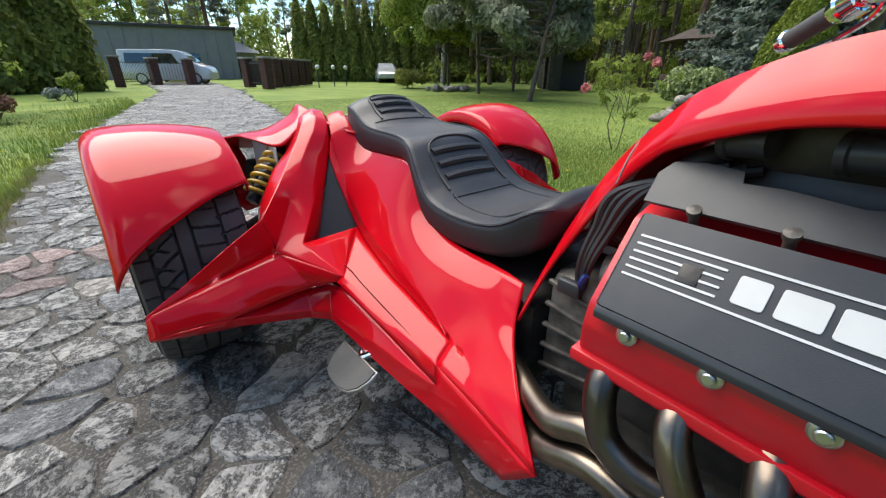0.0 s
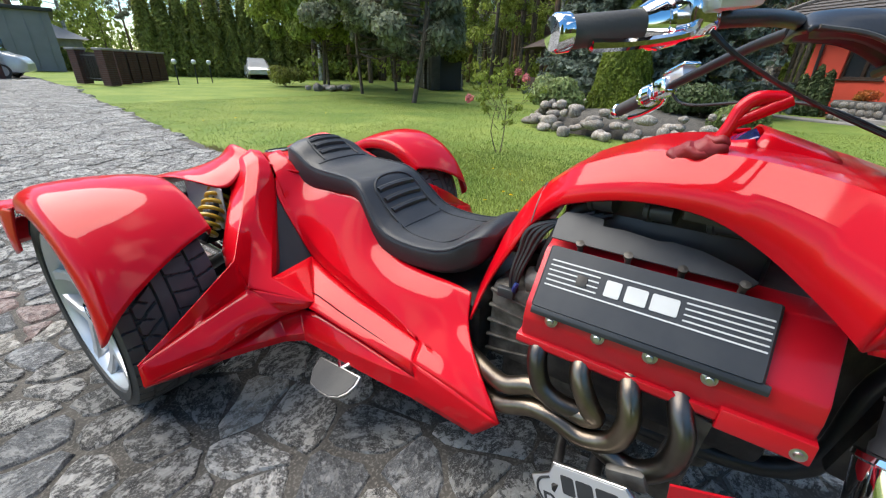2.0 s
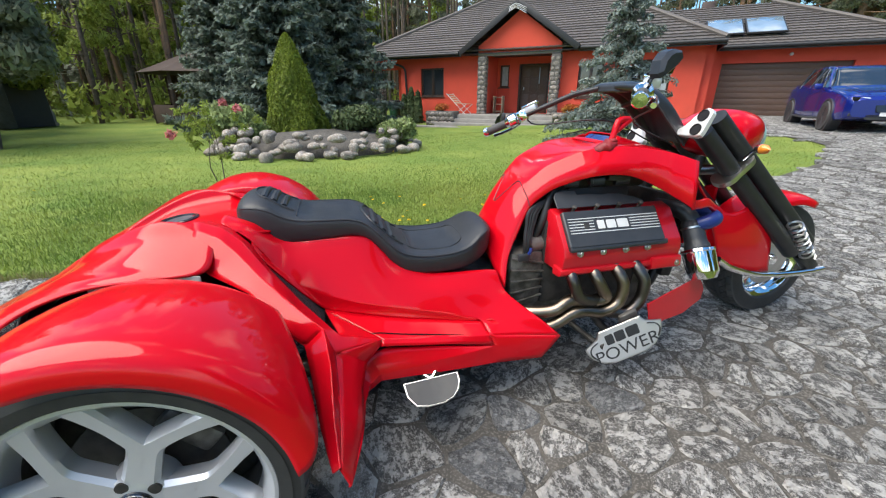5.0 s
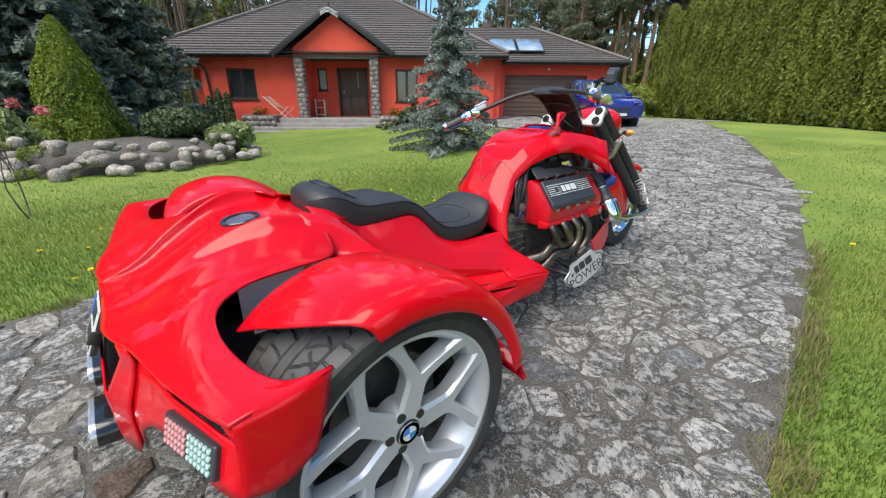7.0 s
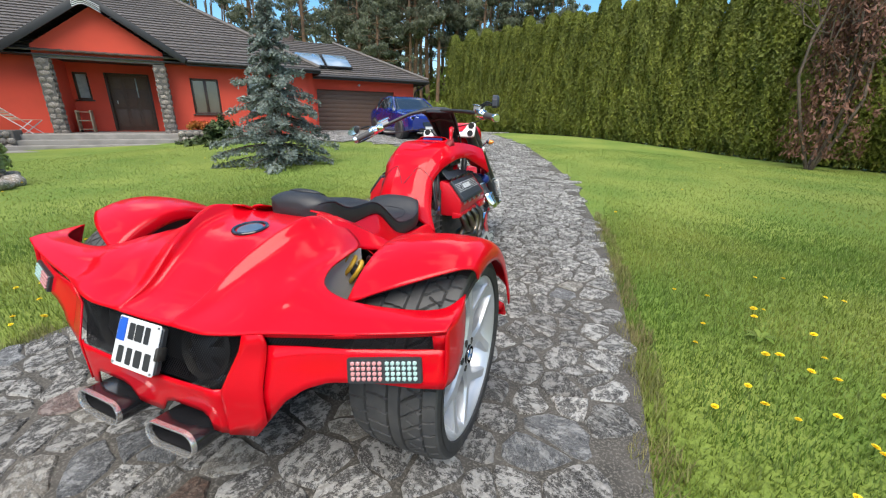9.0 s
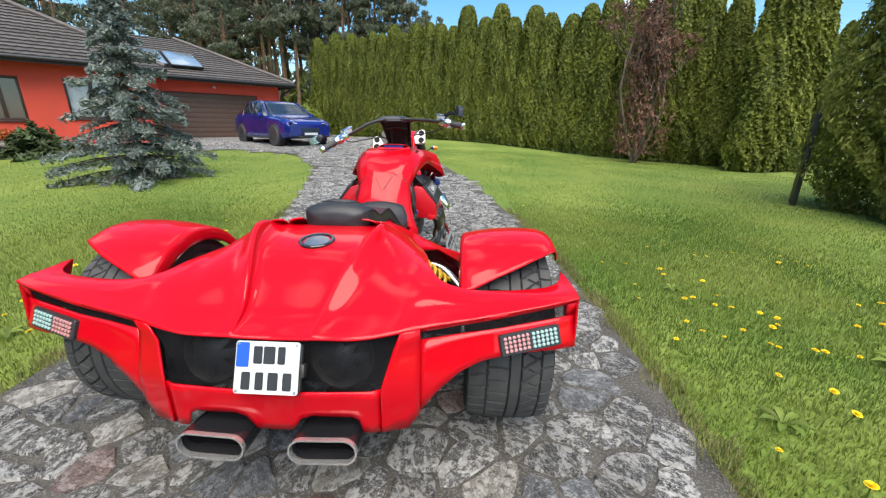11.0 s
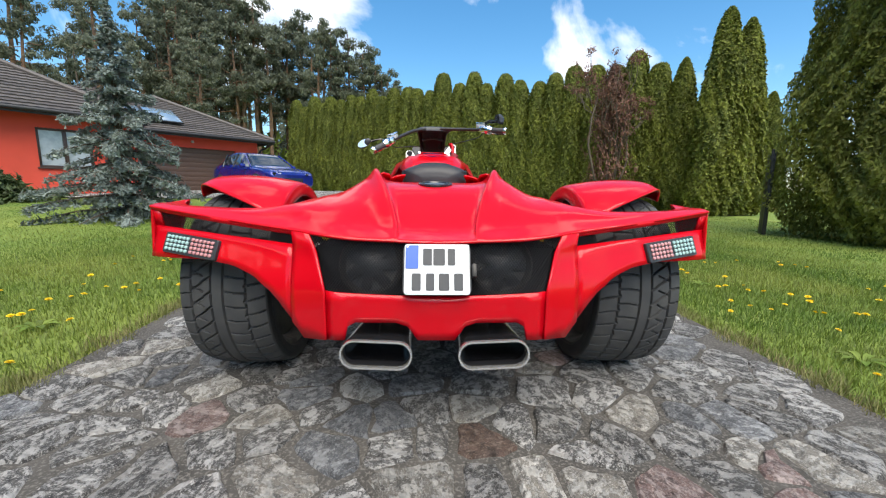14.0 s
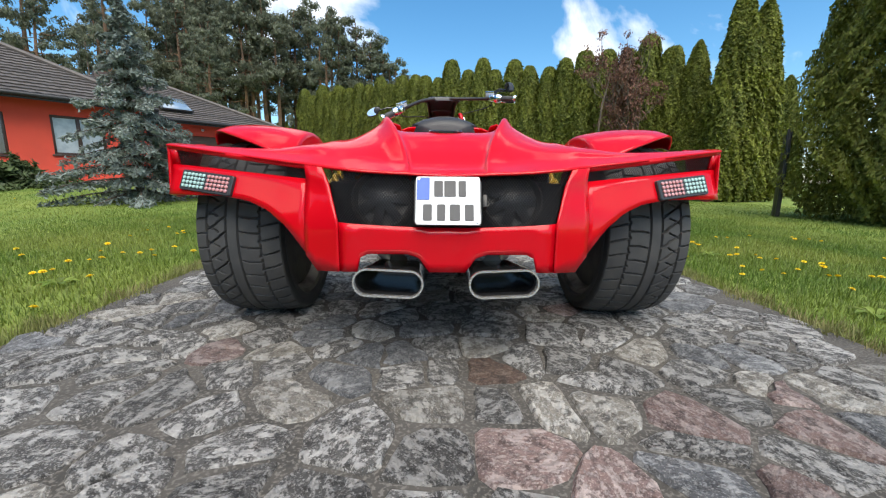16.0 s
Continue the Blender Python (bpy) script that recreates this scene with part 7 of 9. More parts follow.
def twig_tree(name, height, spread, seed, label, category, bark, leaf, leaf_count, leaf_size, stems=5, twig_r=0.014, group=""):
    """A many-stemmed small tree: stems, branches, twigs, and leaves near their ends."""
    rnd = np.random.RandomState(seed)
    t = thing(name, label, category, group)
    bm = bmesh.new()
    ends = []
    for k in range(stems):
        a = math.tau * k / stems + rnd.uniform(-0.4, 0.4)
        top = np.array([math.cos(a) * spread * rnd.uniform(0.25, 0.6), math.sin(a) * spread * rnd.uniform(0.25, 0.6), height * rnd.uniform(0.6, 0.8)])
        limb_into(bm, (0.04 * math.cos(a), 0.04 * math.sin(a), -0.05), top, twig_r * 1.6, twig_r * 0.8, 0.06 * height, rnd)
        for j in range(5):
            s0 = top * rnd.uniform(0.45, 0.95)
            e = s0 + rnd.normal(size=3) * spread * 0.35 + np.array([0, 0, height * 0.22])
            limb_into(bm, s0, e, twig_r * 0.7, twig_r * 0.25, 0.03 * height, rnd, 5)
            for _ in range(3):
                e2 = e + rnd.normal(size=3) * spread * 0.18 + np.array([0, 0, height * 0.06])
                limb_into(bm, s0 * 0.3 + e * 0.7, e2, twig_r * 0.35, twig_r * 0.12, 0.02 * height, rnd, 4)
                ends.append((*e2, spread * 0.16))
            ends.append((*e, spread * 0.18))
    part("limb", bm, bark, t)
    if leaf_count:
        blob_crown("crown", ends, leaf_count, leaf_size, leaf, t, seed + 1)
    return t


dead = twig_tree("bare_tree", 5.2, 1.15, 77, "reddish-brown half-dead tree in front of the hedge", "tree", BARK, PURPLE_TWIG, 3500, 0.05, 6, 0.028)
column_crown("dry_foliage", 4.9, 0.72, 3600, 0.05, PURPLE_TWIG, dead, 78, 0.3, 0.45, 0.45)
place(dead, 6.2, 12.6, 0, 1.0)


def conifer(name, height, radius, seed, label, mat, tiers, per_tier, spray, bare=0.3, group="", count=90, droop=0.10, power=0.85):
    """A spruce: trunk, tiers of drooping boughs, and needle sprays along each bough."""
    rnd = np.random.RandomState(seed)
    t = thing(name, label, "spruce", group)
    bm = bmesh.new()
    tube_into(bm, [(0, 0, -0.1), (0, 0, height * 0.5), (0, 0, height)], [height * 0.02, height * 0.012, 0.006], 8, 8)
    P, N = [], []
    for j in range(tiers):
        f = j / (tiers - 1)
        z = bare + (height - bare - 0.15) * f ** 0.92
        reach = radius * (1 - f) ** power + 0.05
        for i in range(per_tier):
            a = math.tau * (i + 0.5 * (j % 2)) / per_tier + rnd.uniform(-0.3, 0.3)
            ln = reach * rnd.uniform(0.7, 1.12)
            tip_z = z - droop * ln + rnd.uniform(-0.16, 0.16)
            start, tip = np.array([0, 0, z]), np.array([ln * math.cos(a), ln * math.sin(a), tip_z])
            mid = (start + tip) / 2 + (0, 0, (-0.07 if droop < 0.2 else 0.04) * ln)
            tube_into(bm, [start, mid, tip], [0.018 * (1 - f) + 0.004, 0.010 * (1 - f) + 0.003, 0.003], 4, 5, caps=False)
            k = max(6, int(count * ln / radius))
            s = rnd.rand(k) ** 0.7
            base_pts = (1 - s)[:, None] ** 2 * start + (2 * s * (1 - s))[:, None] * mid + (s ** 2)[:, None] * tip
            side = np.array([-math.sin(a), math.cos(a), 0])
            off = rnd.uniform(-1, 1, k)
            base_pts = base_pts + side * (off * 0.26 * ln * (1.15 - s))[:, None] + np.stack([np.zeros(k), np.zeros(k), -0.06 * np.abs(off) * ln + rnd.normal(size=k) * 0.025], 1)
            P.append(base_pts)
            N.append(np.tile((0.2 * math.cos(a), 0.2 * math.sin(a), 1.0), (k, 1)))
    part("trunk", bm, BARK, t)
    v, f = cards(np.concatenate(P), np.concatenate(N), spray, rnd, 2.6)
    raw("needles", v, f, mat, t)
    return t


spruce = conifer("blue_spruce", 4.0, 1.45, 51, "blue-grey spruce on the lawn by the drive", SPRUCE_BLUE, 20, 8, 0.040, 0.22, count=290, droop=0.22, power=1.15)
place(spruce, -5.9, 6.7, 0, 1.0)
bg_spruce = conifer("garden_spruce", 7.5, 2.4, 52, "tall dark blue spruce behind the rockery", SPRUCE_DARK, 24, 11, 0.10, 0.4, group="garden spruces", count=200)
place(bg_spruce, -13.2, -0.6, 0, 1.0)
plant_copy(bg_spruce, -15.6, 1.2, 70, 1.05)
plant_copy(bg_spruce, -16.5, -3.0, 140, 0.9)
jun = conifer("low_juniper", 0.9, 1.6, 53, "low spreading juniper by the house wall", JUNIPER, 6, 12, 0.10, 0.1, count=70)
place(jun, -11.6, 9.9, 0, 1.0)

# rockery: dwarf spruce, shrubs and boulders
cone = thing("dwarf_spruce", "dense lime-green cone-shaped dwarf spruce", "spruce")
bm = bmesh.new()
tube_into(bm, [(0, 0, -0.1), (0, 0, 2.2)], 0.05, 7)
part("trunk", bm, BARK, cone)
column_crown("crown", 2.5, 0.86, 64000, 0.028, SPRUCE_LIME, cone, 61, 0.05, 0.66, 0.10)
place(cone, -9.4, 0.0, 0, 0.94, 0.08, 1.0)


def shrub(name, blobs, count, size, mat, seed, label, x, y, z=0.0, group="", category="shrub"):
    t = thing(name, label, category, group)
    rnd = np.random.RandomState(seed)
    bm = bmesh.new()
    for bx, by, bz, br in blobs:
        limb_into(bm, (bx * 0.2, by * 0.2, -0.05), (bx, by, bz), 0.012, 0.005, 0.05, rnd, 5)
    part("stems", bm, BARK, t)
    blob_crown("crown", blobs, count, size, mat, t, seed)
    t.matrix_world = pose(x, y, z)
    return t


mound = lambda r, h, n, seed: [(r * 0.65 * math.cos(a) * q, r * 0.65 * math.sin(a) * q, h * (0.35 + 0.3 * w), r * 0.42) for a, q, w in [(random.Random(seed + k).uniform(0, 6.3), random.Random(seed + k + 90).uniform(0.2, 1), random.Random(seed + k + 180).random()) for k in range(n)]]
shrub("variegated_bush", mound(0.8, 1.2, 9, 3), 8000, 0.055, VARIEGATED, 3, "cream and green variegated bush in the rockery", -8.6, -1.35, 0.1)
shrub("juniper_bush", mound(0.9, 1.1, 9, 8), 8000, 0.055, JUNIPER, 8, "spreading green juniper in the rockery", -9.3, 1.35, 0.1)
shrub("light_bush", mound(0.62, 0.85, 8, 14), 5200, 0.055, VARIEGATED, 14, "pale green leafy bush in the rockery", -8.5, 2.35, 0.05)
shrub("dark_shrub", mound(1.2, 1.2, 8, 22), 4200, 0.08, THUJA_DARK, 22, "dark low conifer shrub on the lawn", -13.4, -18.2)
shrub("porch_flowers", mound(0.45, 0.35, 7, 31), 900, 0.05, RED_FLOWER, 31, "orange-red flowers in the porch planter", *(H_POSE @ Vector((5.4, -0.9, 0)))[:2], 0.6, "porch flowers", "flowers")
shrub("porch_flowers", mound(0.45, 0.35, 7, 37), 900, 0.05, RED_FLOWER, 37, "orange-red flowers in the porch planter", *(H_POSE @ Vector((11.0, -0.9, 0)))[:2], 0.6, "porch flowers", "flowers")
for k, (u, h) in enumerate(((3.0, 1.3), (3.4, 1.6), (3.75, 1.45))):
    c = thing("upright_juniper", "slim upright green juniper by the house wall", "juniper", "wall junipers")
    column_crown("crown", h, 0.24, 1500, 0.06, JUNIPER, c, 70 + k, 0.02, 0.45, 0.15)
    c.matrix_world = H_POSE @ pose(u, -0.15, 0.0)
rng = random.Random(9)
ring = []
for k in range(116):
    a = radians(-150 + 300 * k / 115)
    q = rng.uniform(0.80, 1.06)
    ex, ey = 1.75 * q * math.cos(a), 2.35 * q * math.sin(a)
    ring.append((-8.75 + ex + rng.uniform(-0.08, 0.08), 0.55 + ey, max(0.05, (1.04 - q) * 2.1 + rng.uniform(-0.03, 0.04)), rng.uniform(0.075, 0.14)))
stone_heap("boulder", ring, "rounded grey-brown boulder edging the rockery", "boulder", 4, group="rockery boulders")
stone_heap("boulder", [(-6.93, -0.42, 0.05, 0.15), (-7.0, 0.25, 0.06, 0.16)], "rounded boulder lying on the lawn", "boulder", 5, group="rockery boulders")
bm = bmesh.new()
bmesh.ops.create_uvsphere(bm, u_segments=32, v_segments=12, radius=1.0, matrix=pose(-8.85, 0.55, -0.05) @ Matrix.Diagonal((1.62, 2.2, 0.50, 1)))
tagged(part("rockery_soil", bm, MORTAR), "raised earth bed of the rockery", "earth bed", kind="structure")

sap = twig_tree("flowering_sapling", 1.15, 0.40, 91, "slender young magnolia with pink blooms on the lawn", "sapling", BARK, SPRING_LEAF, 1300, 0.028, 2, 0.0055)
blob_crown("blossom", [(0.28, -0.42, 0.78, 0.06), (-0.1, 0.15, 1.15, 0.05), (0.1, 0.35, 1.08, 0.06)], 110, 0.045, PINK_FLOWER, sap, 92)
place(sap, -4.45, -0.6, 0, 1.0)


# woods
def pine(name, height, seed, label, bark, mat, count, size, crown_from=0.55, spread=1.9, group="woodland pines", lean=0.0, category="pine", clump=1.0):
    rnd = np.random.RandomState(seed)
    t = thing(name, label, category, group)
    bm = bmesh.new()
    top = np.array([lean, 0.3 * lean, height * 0.97])
    tube_into(bm, [(0, 0, -0.2), tuple(top * 0.5 + rnd.normal(size=3) * (0.15, 0.15, 0)), tuple(top)], [height * 0.013, height * 0.010, 0.03], 8, 9)
    blobs = []
    for k in range(22):
        f = crown_from + (1 - crown_from) * (k / 21)
        a = rnd.uniform(0, 6.3)
        ln = spread * rnd.uniform(0.35, 1.0) * (1.15 - 0.8 * (f - crown_from) / (1 - crown_from))
        s0 = top * f
        e = s0 + np.array([math.cos(a) * ln, math.sin(a) * ln, rnd.uniform(-0.1, 0.5)])
        limb_into(bm, s0, e, 0.05, 0.012, 0.15, rnd, 4)
        for _ in range(3):
            q = e + rnd.normal(size=3) * (0.4, 0.4, 0.15) * clump
            blobs.append((*q, rnd.uniform(0.35, 0.7) * clump))
    for k in range(7):
        f = rnd.uniform(0.2, crown_from)
        a = rnd.uniform(0, 6.3)
        limb_into(bm, top * f, top * f + np.array([math.cos(a), math.sin(a), 0.1]) * rnd.uniform(0.4, 1.2), 0.025, 0.006, 0.05, rnd, 4)
    part("trunk", bm, bark, t)
    blob_crown("crown", blobs, count, size, mat, t, seed + 3, 1.8)
    return t


def broadleaf(name, height, seed, label, bark, mat, count, size, group, spread=2.0, category="tree"):
    return pine(name, height, seed, label, bark, mat, count, size, 0.32, spread, group, 0.3, category)


pines = [pine("pine", 14, 101 + k, "tall pine with a bare trunk in the woods", BARK_PINE, PINE_NEEDLE, 4000, 0.12, 0.46, 2.1, clump=0.75) for k in range(3)]
birches = [broadleaf("birch", 12, 121 + k, "slender birch with fresh spring leaves in the woods", BARK_BIRCH, SPRING_LEAF, 3200, 0.15, "woodland birches") for k in range(2)]
darks = [broadleaf("woodland_tree", 11, 131 + k, "bare-stemmed tree with thin spring foliage", BARK, SPRING_LEAF, 3000, 0.14, "woodland trees", 1.8) for k in range(2)]
rng = random.Random(21)
spots = []
# wood behind the house and garage, behind the garden, and across the lane
for k in range(84):
    u, v = rng.uniform(-14, 35), rng.uniform(16, 38)
    p = H_POSE @ Vector((u, v, 0))
    glade = -1.5 < p.x / (p.y + 2) < -0.8 and p.y > 0
    if p.x / (p.y + 2) < -0.5 and not (glade and k % 3):
        spots.append((p.x, p.y, "p" if u > 9 else "m"))
for k in range(84):
    spots.append((rng.uniform(-44, -21), rng.uniform(-40, 2), "m"))
for k in range(16):
    spots.append((rng.uniform(-60, -44), rng.uniform(-45, 15), "m"))
for k in range(30):
    spots.append((rng.uniform(-34, 16), rng.uniform(-75, -52), "m"))
# pine belt behind the hedge, lower towards its far end
belt = []
for k in range(40):
    q = -0.66 + 0.60 * (k + rng.uniform(-0.4, 0.4)) / 39
    y = rng.uniform(37, 48)
    belt.append((q * y, y, (y + 2) * float(np.interp(q, (-0.66, -0.45, -0.3, -0.2, -0.13, -0.06), (0.50, 0.45, 0.41, 0.38, 0.32, 0.26))) * rng.uniform(0.82, 1.04)))
first = {}
for x, y, kind in spots:
    pool = pines if kind == "p" or rng.random() < 0.42 else birches if rng.random() < 0.35 else darks
    src = rng.choice(pool)
    sc = rng.uniform(0.8, 1.2)
    if src.name not in first:
        first[src.name] = True
        place(src, x, y, rng.uniform(0, 360), sc)
    else:
        plant_copy(src, x, y, rng.uniform(0, 360), sc * rng.uniform(0.9, 1.1), sc)
for x, y, h in belt:
    plant_copy(rng.choice(pines), x, y, rng.uniform(0, 360), h / 14 * rng.uniform(0.85, 1.1), h / 14)
under = [(x + rng.uniform(-1, 1), y + rng.uniform(-1, 1), rng.uniform(0.3, 1.6), rng.uniform(0.7, 1.5)) for x, y, k in spots + belt for _ in range(2)]
tagged(blob_crown("undergrowth", under, 26000, 0.22, SPRING_LEAF, None, 200), "thin green undergrowth of the woods", "undergrowth", kind="stuff")


def far_woods(name, count, mat, seed, size, low, high, where):
    """Distant crowns behind the near trees, too far to tell apart."""
    rnd = random.Random(seed)
    blobs = []
    for _ in range(where[4]):
        x, y = rnd.uniform(where[0], where[1]), rnd.uniform(where[2], where[3])
        h = rnd.uniform(low, high)
        for k in range(9):
            z = h * (0.12 + 0.88 * k / 8)
            r = 1.9 * (1.15 - 0.75 * k / 8)
            blobs.append((x + rnd.uniform(-1, 1), y + rnd.uniform(-1, 1), z, r * rnd.uniform(0.6, 1.2)))
    return tagged(blob_crown(name, blobs, count, size, mat, None, seed), "distant woodland foliage in fresh spring green", "woods", kind="stuff")


far_woods("far_woods", 42000, SPRING_LEAF, 301, 0.42, 9, 15, (-66, -46, -55, 30, 60))
far_woods("far_woods", 26000, PINE_NEEDLE, 302, 0.42, 10, 15, (-62, -45, -55, 40, 36))
far_woods("far_woods", 20000, PINE_NEEDLE, 304, 0.4, 6, 10, (-44, -4, 50, 64, 40))
far_woods("far_woods", 16000, SPRING_LEAF, 305, 0.4, 4, 7, (-40, -6, 40, 52, 34))
far_woods("far_woods", 60000, SPRING_LEAF, 306, 0.55, 9, 15, (-84, -62, -60, 45, 90))
far_woods("far_woods", 40000, PINE_NEEDLE, 307, 0.5, 9, 15, (-70, -8, 58, 78, 70))
far_woods("far_woods", 32000, PINE_NEEDLE, 308, 0.45, 8, 14, (-78, -42, 28, 62, 52))
far_woods("far_woods", 16000, SPRING_LEAF, 309, 0.45, 6, 12, (-74, -44, 26, 56, 30))
far_woods("far_woods", 26000, SPRING_LEAF, 303, 0.42, 12, 18, (-46, 24, -96, -76, 44))
bm = bmesh.new()
rnd_t = np.random.RandomState(8)
for k in range(640):
    x, y = (rnd_t.uniform(-66, -26), rnd_t.uniform(-48, 18)) if k < 420 else (rnd_t.uniform(-72, -30), rnd_t.uniform(18, 52))
    if (Vector((x, y, 0)) - H0).dot(HN) > -13 and (Vector((x, y, 0)) - H0).dot(HU) > -6:
        continue
    tube_into(bm, [(x, y, -0.2), (x + rnd_t.normal() * 0.3, y, 6), (x + rnd_t.normal() * 0.5, y, 12)], [0.13, 0.10, 0.04], 6, 4, caps=False)
tagged(part("far_trunks", bm, BARK, None), "thin bare trunks deep in the woods", "woods", kind="stuff")


# ---- vehicles, fences and outbuildings ----
def section_loft(name, stations, mat, parent, label="", n=26, angle=50, nv=40, glass=None):
    """A body lofted along local x from stations of (x, half width, floor z, shoulder z, roof z, roof half width).
    glass: (rear x, windscreen top x, windscreen foot x) cuts the glasshouse out as a part of its own."""
    rows = []
    for x, w, z0, zs, zr, wr in spline(stations, nv):
        ring = [(x, 0, z0), (x, w * 0.85, z0), (x, w * 0.98, z0 + 0.08), (x, w, (z0 + zs) / 2), (x, w * 0.96, zs), (x, wr + (w * 0.96 - wr) * 0.12, zs + (zr - zs) * 0.88), (x, wr * 0.85, zr - 0.01), (x, 0, zr)]
        half = spline(ring, n)
        rows.append([tuple(p) for p in half] + [(p[0], -p[1], p[2]) for p in half[-2:0:-1]])
    bm = bmesh.new()
    vs = sheet(bm, rows, close_u=True)
    bm.faces.new(vs[0][::-1])
    bm.faces.new(vs[-1])
    if glass:
        pane, cut = bmesh.new(), []
        nu = len(rows[0])
        for j in range(nv - 1):
            x = 0.5 * (rows[j][0][0] + rows[j + 1][0][0])
            for i in range(nu):
                k = 7 * (min(i + 0.5, nu - i - 0.5)) / (n - 1)
                if (glass[0] < x < glass[1] and 4.2 < k < 5.1) or (glass[1] <= x < glass[2] and k > 4.2):
                    q = [rows[j][i], rows[j][(i + 1) % nu], rows[j + 1][(i + 1) % nu], rows[j + 1][i]]
                    pane.faces.new([pane.verts.new(p) for p in q])
                    cut.append({tuple(round(c, 5) for c in p) for p in q})
        gone = [f for f in bm.faces if {tuple(round(c, 5) for c in v.co) for v in f.verts} in [c for c in cut if abs(next(iter(c))[0] - f.verts[0].co.x) < 0.3]]
        bmesh.ops.delete(bm, geom=gone, context="FACES")
        bmesh.ops.remove_doubles(pane, verts=pane.verts, dist=0.001)
        part("glasshouse", pane, CAR_GLASS, parent, "dark tinted windows and windscreen", angle=60)
    return part(name, bm, mat, parent, label, angle=angle)


def road_wheel(parent, x, y, r, w, spokes=5, rim_mat=None):
    wh = new("wheel")
    wh.parent = parent
    wh.matrix_parent_inverse = Matrix()
    wh.matrix_basis = pose(x, y, r, 0, 0, 90 if y > 0 else -90)
    lathe("tyre", [(-w / 2, r * 0.70), (-w / 2, r * 0.93), (-w * 0.35, r), (w * 0.35, r), (w / 2, r * 0.93), (w / 2, r * 0.70)], Matrix(), RUBBER, wh, 32, closed=False)
    lathe("rim", [(w * 0.48, r * 0.71), (w * 0.40, r * 0.66), (w * 0.1, r * 0.60), (-w * 0.4, r * 0.6)], Matrix(), rim_mat or BLACK_GLOSS, wh, 32, closed=True)
    for k in range(spokes):
        a = math.tau * k / spokes
        tube("spoke", [(w * 0.42, 0.03 * math.cos(a), 0.03 * math.sin(a)), (w * 0.40, r * 0.66 * math.cos(a), r * 0.66 * math.sin(a))], 0.028, rim_mat or BLACK_GLOSS, wh, 6)
    return wh


def glass_strip(parent, name, pts, mat=None):
    """A pane over a ring of corners, a little proud of the body."""
    bm = bmesh.new()
    bm.faces.new([bm.verts.new(p) for p in pts])
    ob = part(name, bm, mat or CAR_GLASS, parent, smooth=False)
    s = ob.modifiers.new("thickness", "SOLIDIFY")
    s.thickness, s.offset = 0.012, 0
    return ob


# blue car; local x points to its front
heading = math.degrees(math.atan2(-0.64, 0.77))
suv = thing("car", "metallic blue sport utility car parked by the garage", "car", at=pose(-6.50, 14.40, 0.40, 0, 0, heading) @ Matrix.Diagonal((0.95, 0.95, 0.95, 1)))
section_loft("body", [(-2.34, 0.80, 0.46, 0.92, 1.00, 0.66), (-2.22, 0.90, 0.38, 1.00, 1.16, 0.60), (-1.80, 0.955, 0.28, 1.05, 1.50, 0.56), (-1.0, 0.965, 0.25, 1.03, 1.645, 0.60), (-0.2, 0.965, 0.25, 1.01, 1.65, 0.61), (0.22, 0.965, 0.25, 1.00, 1.56, 0.62), (0.62, 0.965, 0.25, 0.995, 1.32, 0.68), (1.02, 0.962, 0.25, 0.99, 1.085, 0.76), (1.4, 0.955, 0.25, 0.96, 1.045, 0.74), (1.9, 0.935, 0.27, 0.90, 0.975, 0.70), (2.22, 0.88, 0.32, 0.82, 0.88, 0.66), (2.36, 0.79, 0.38, 0.72, 0.77, 0.58)], CAR_BLUE, suv, "blue car body", 29, 40, 64, (-1.95, 0.20, 0.96))
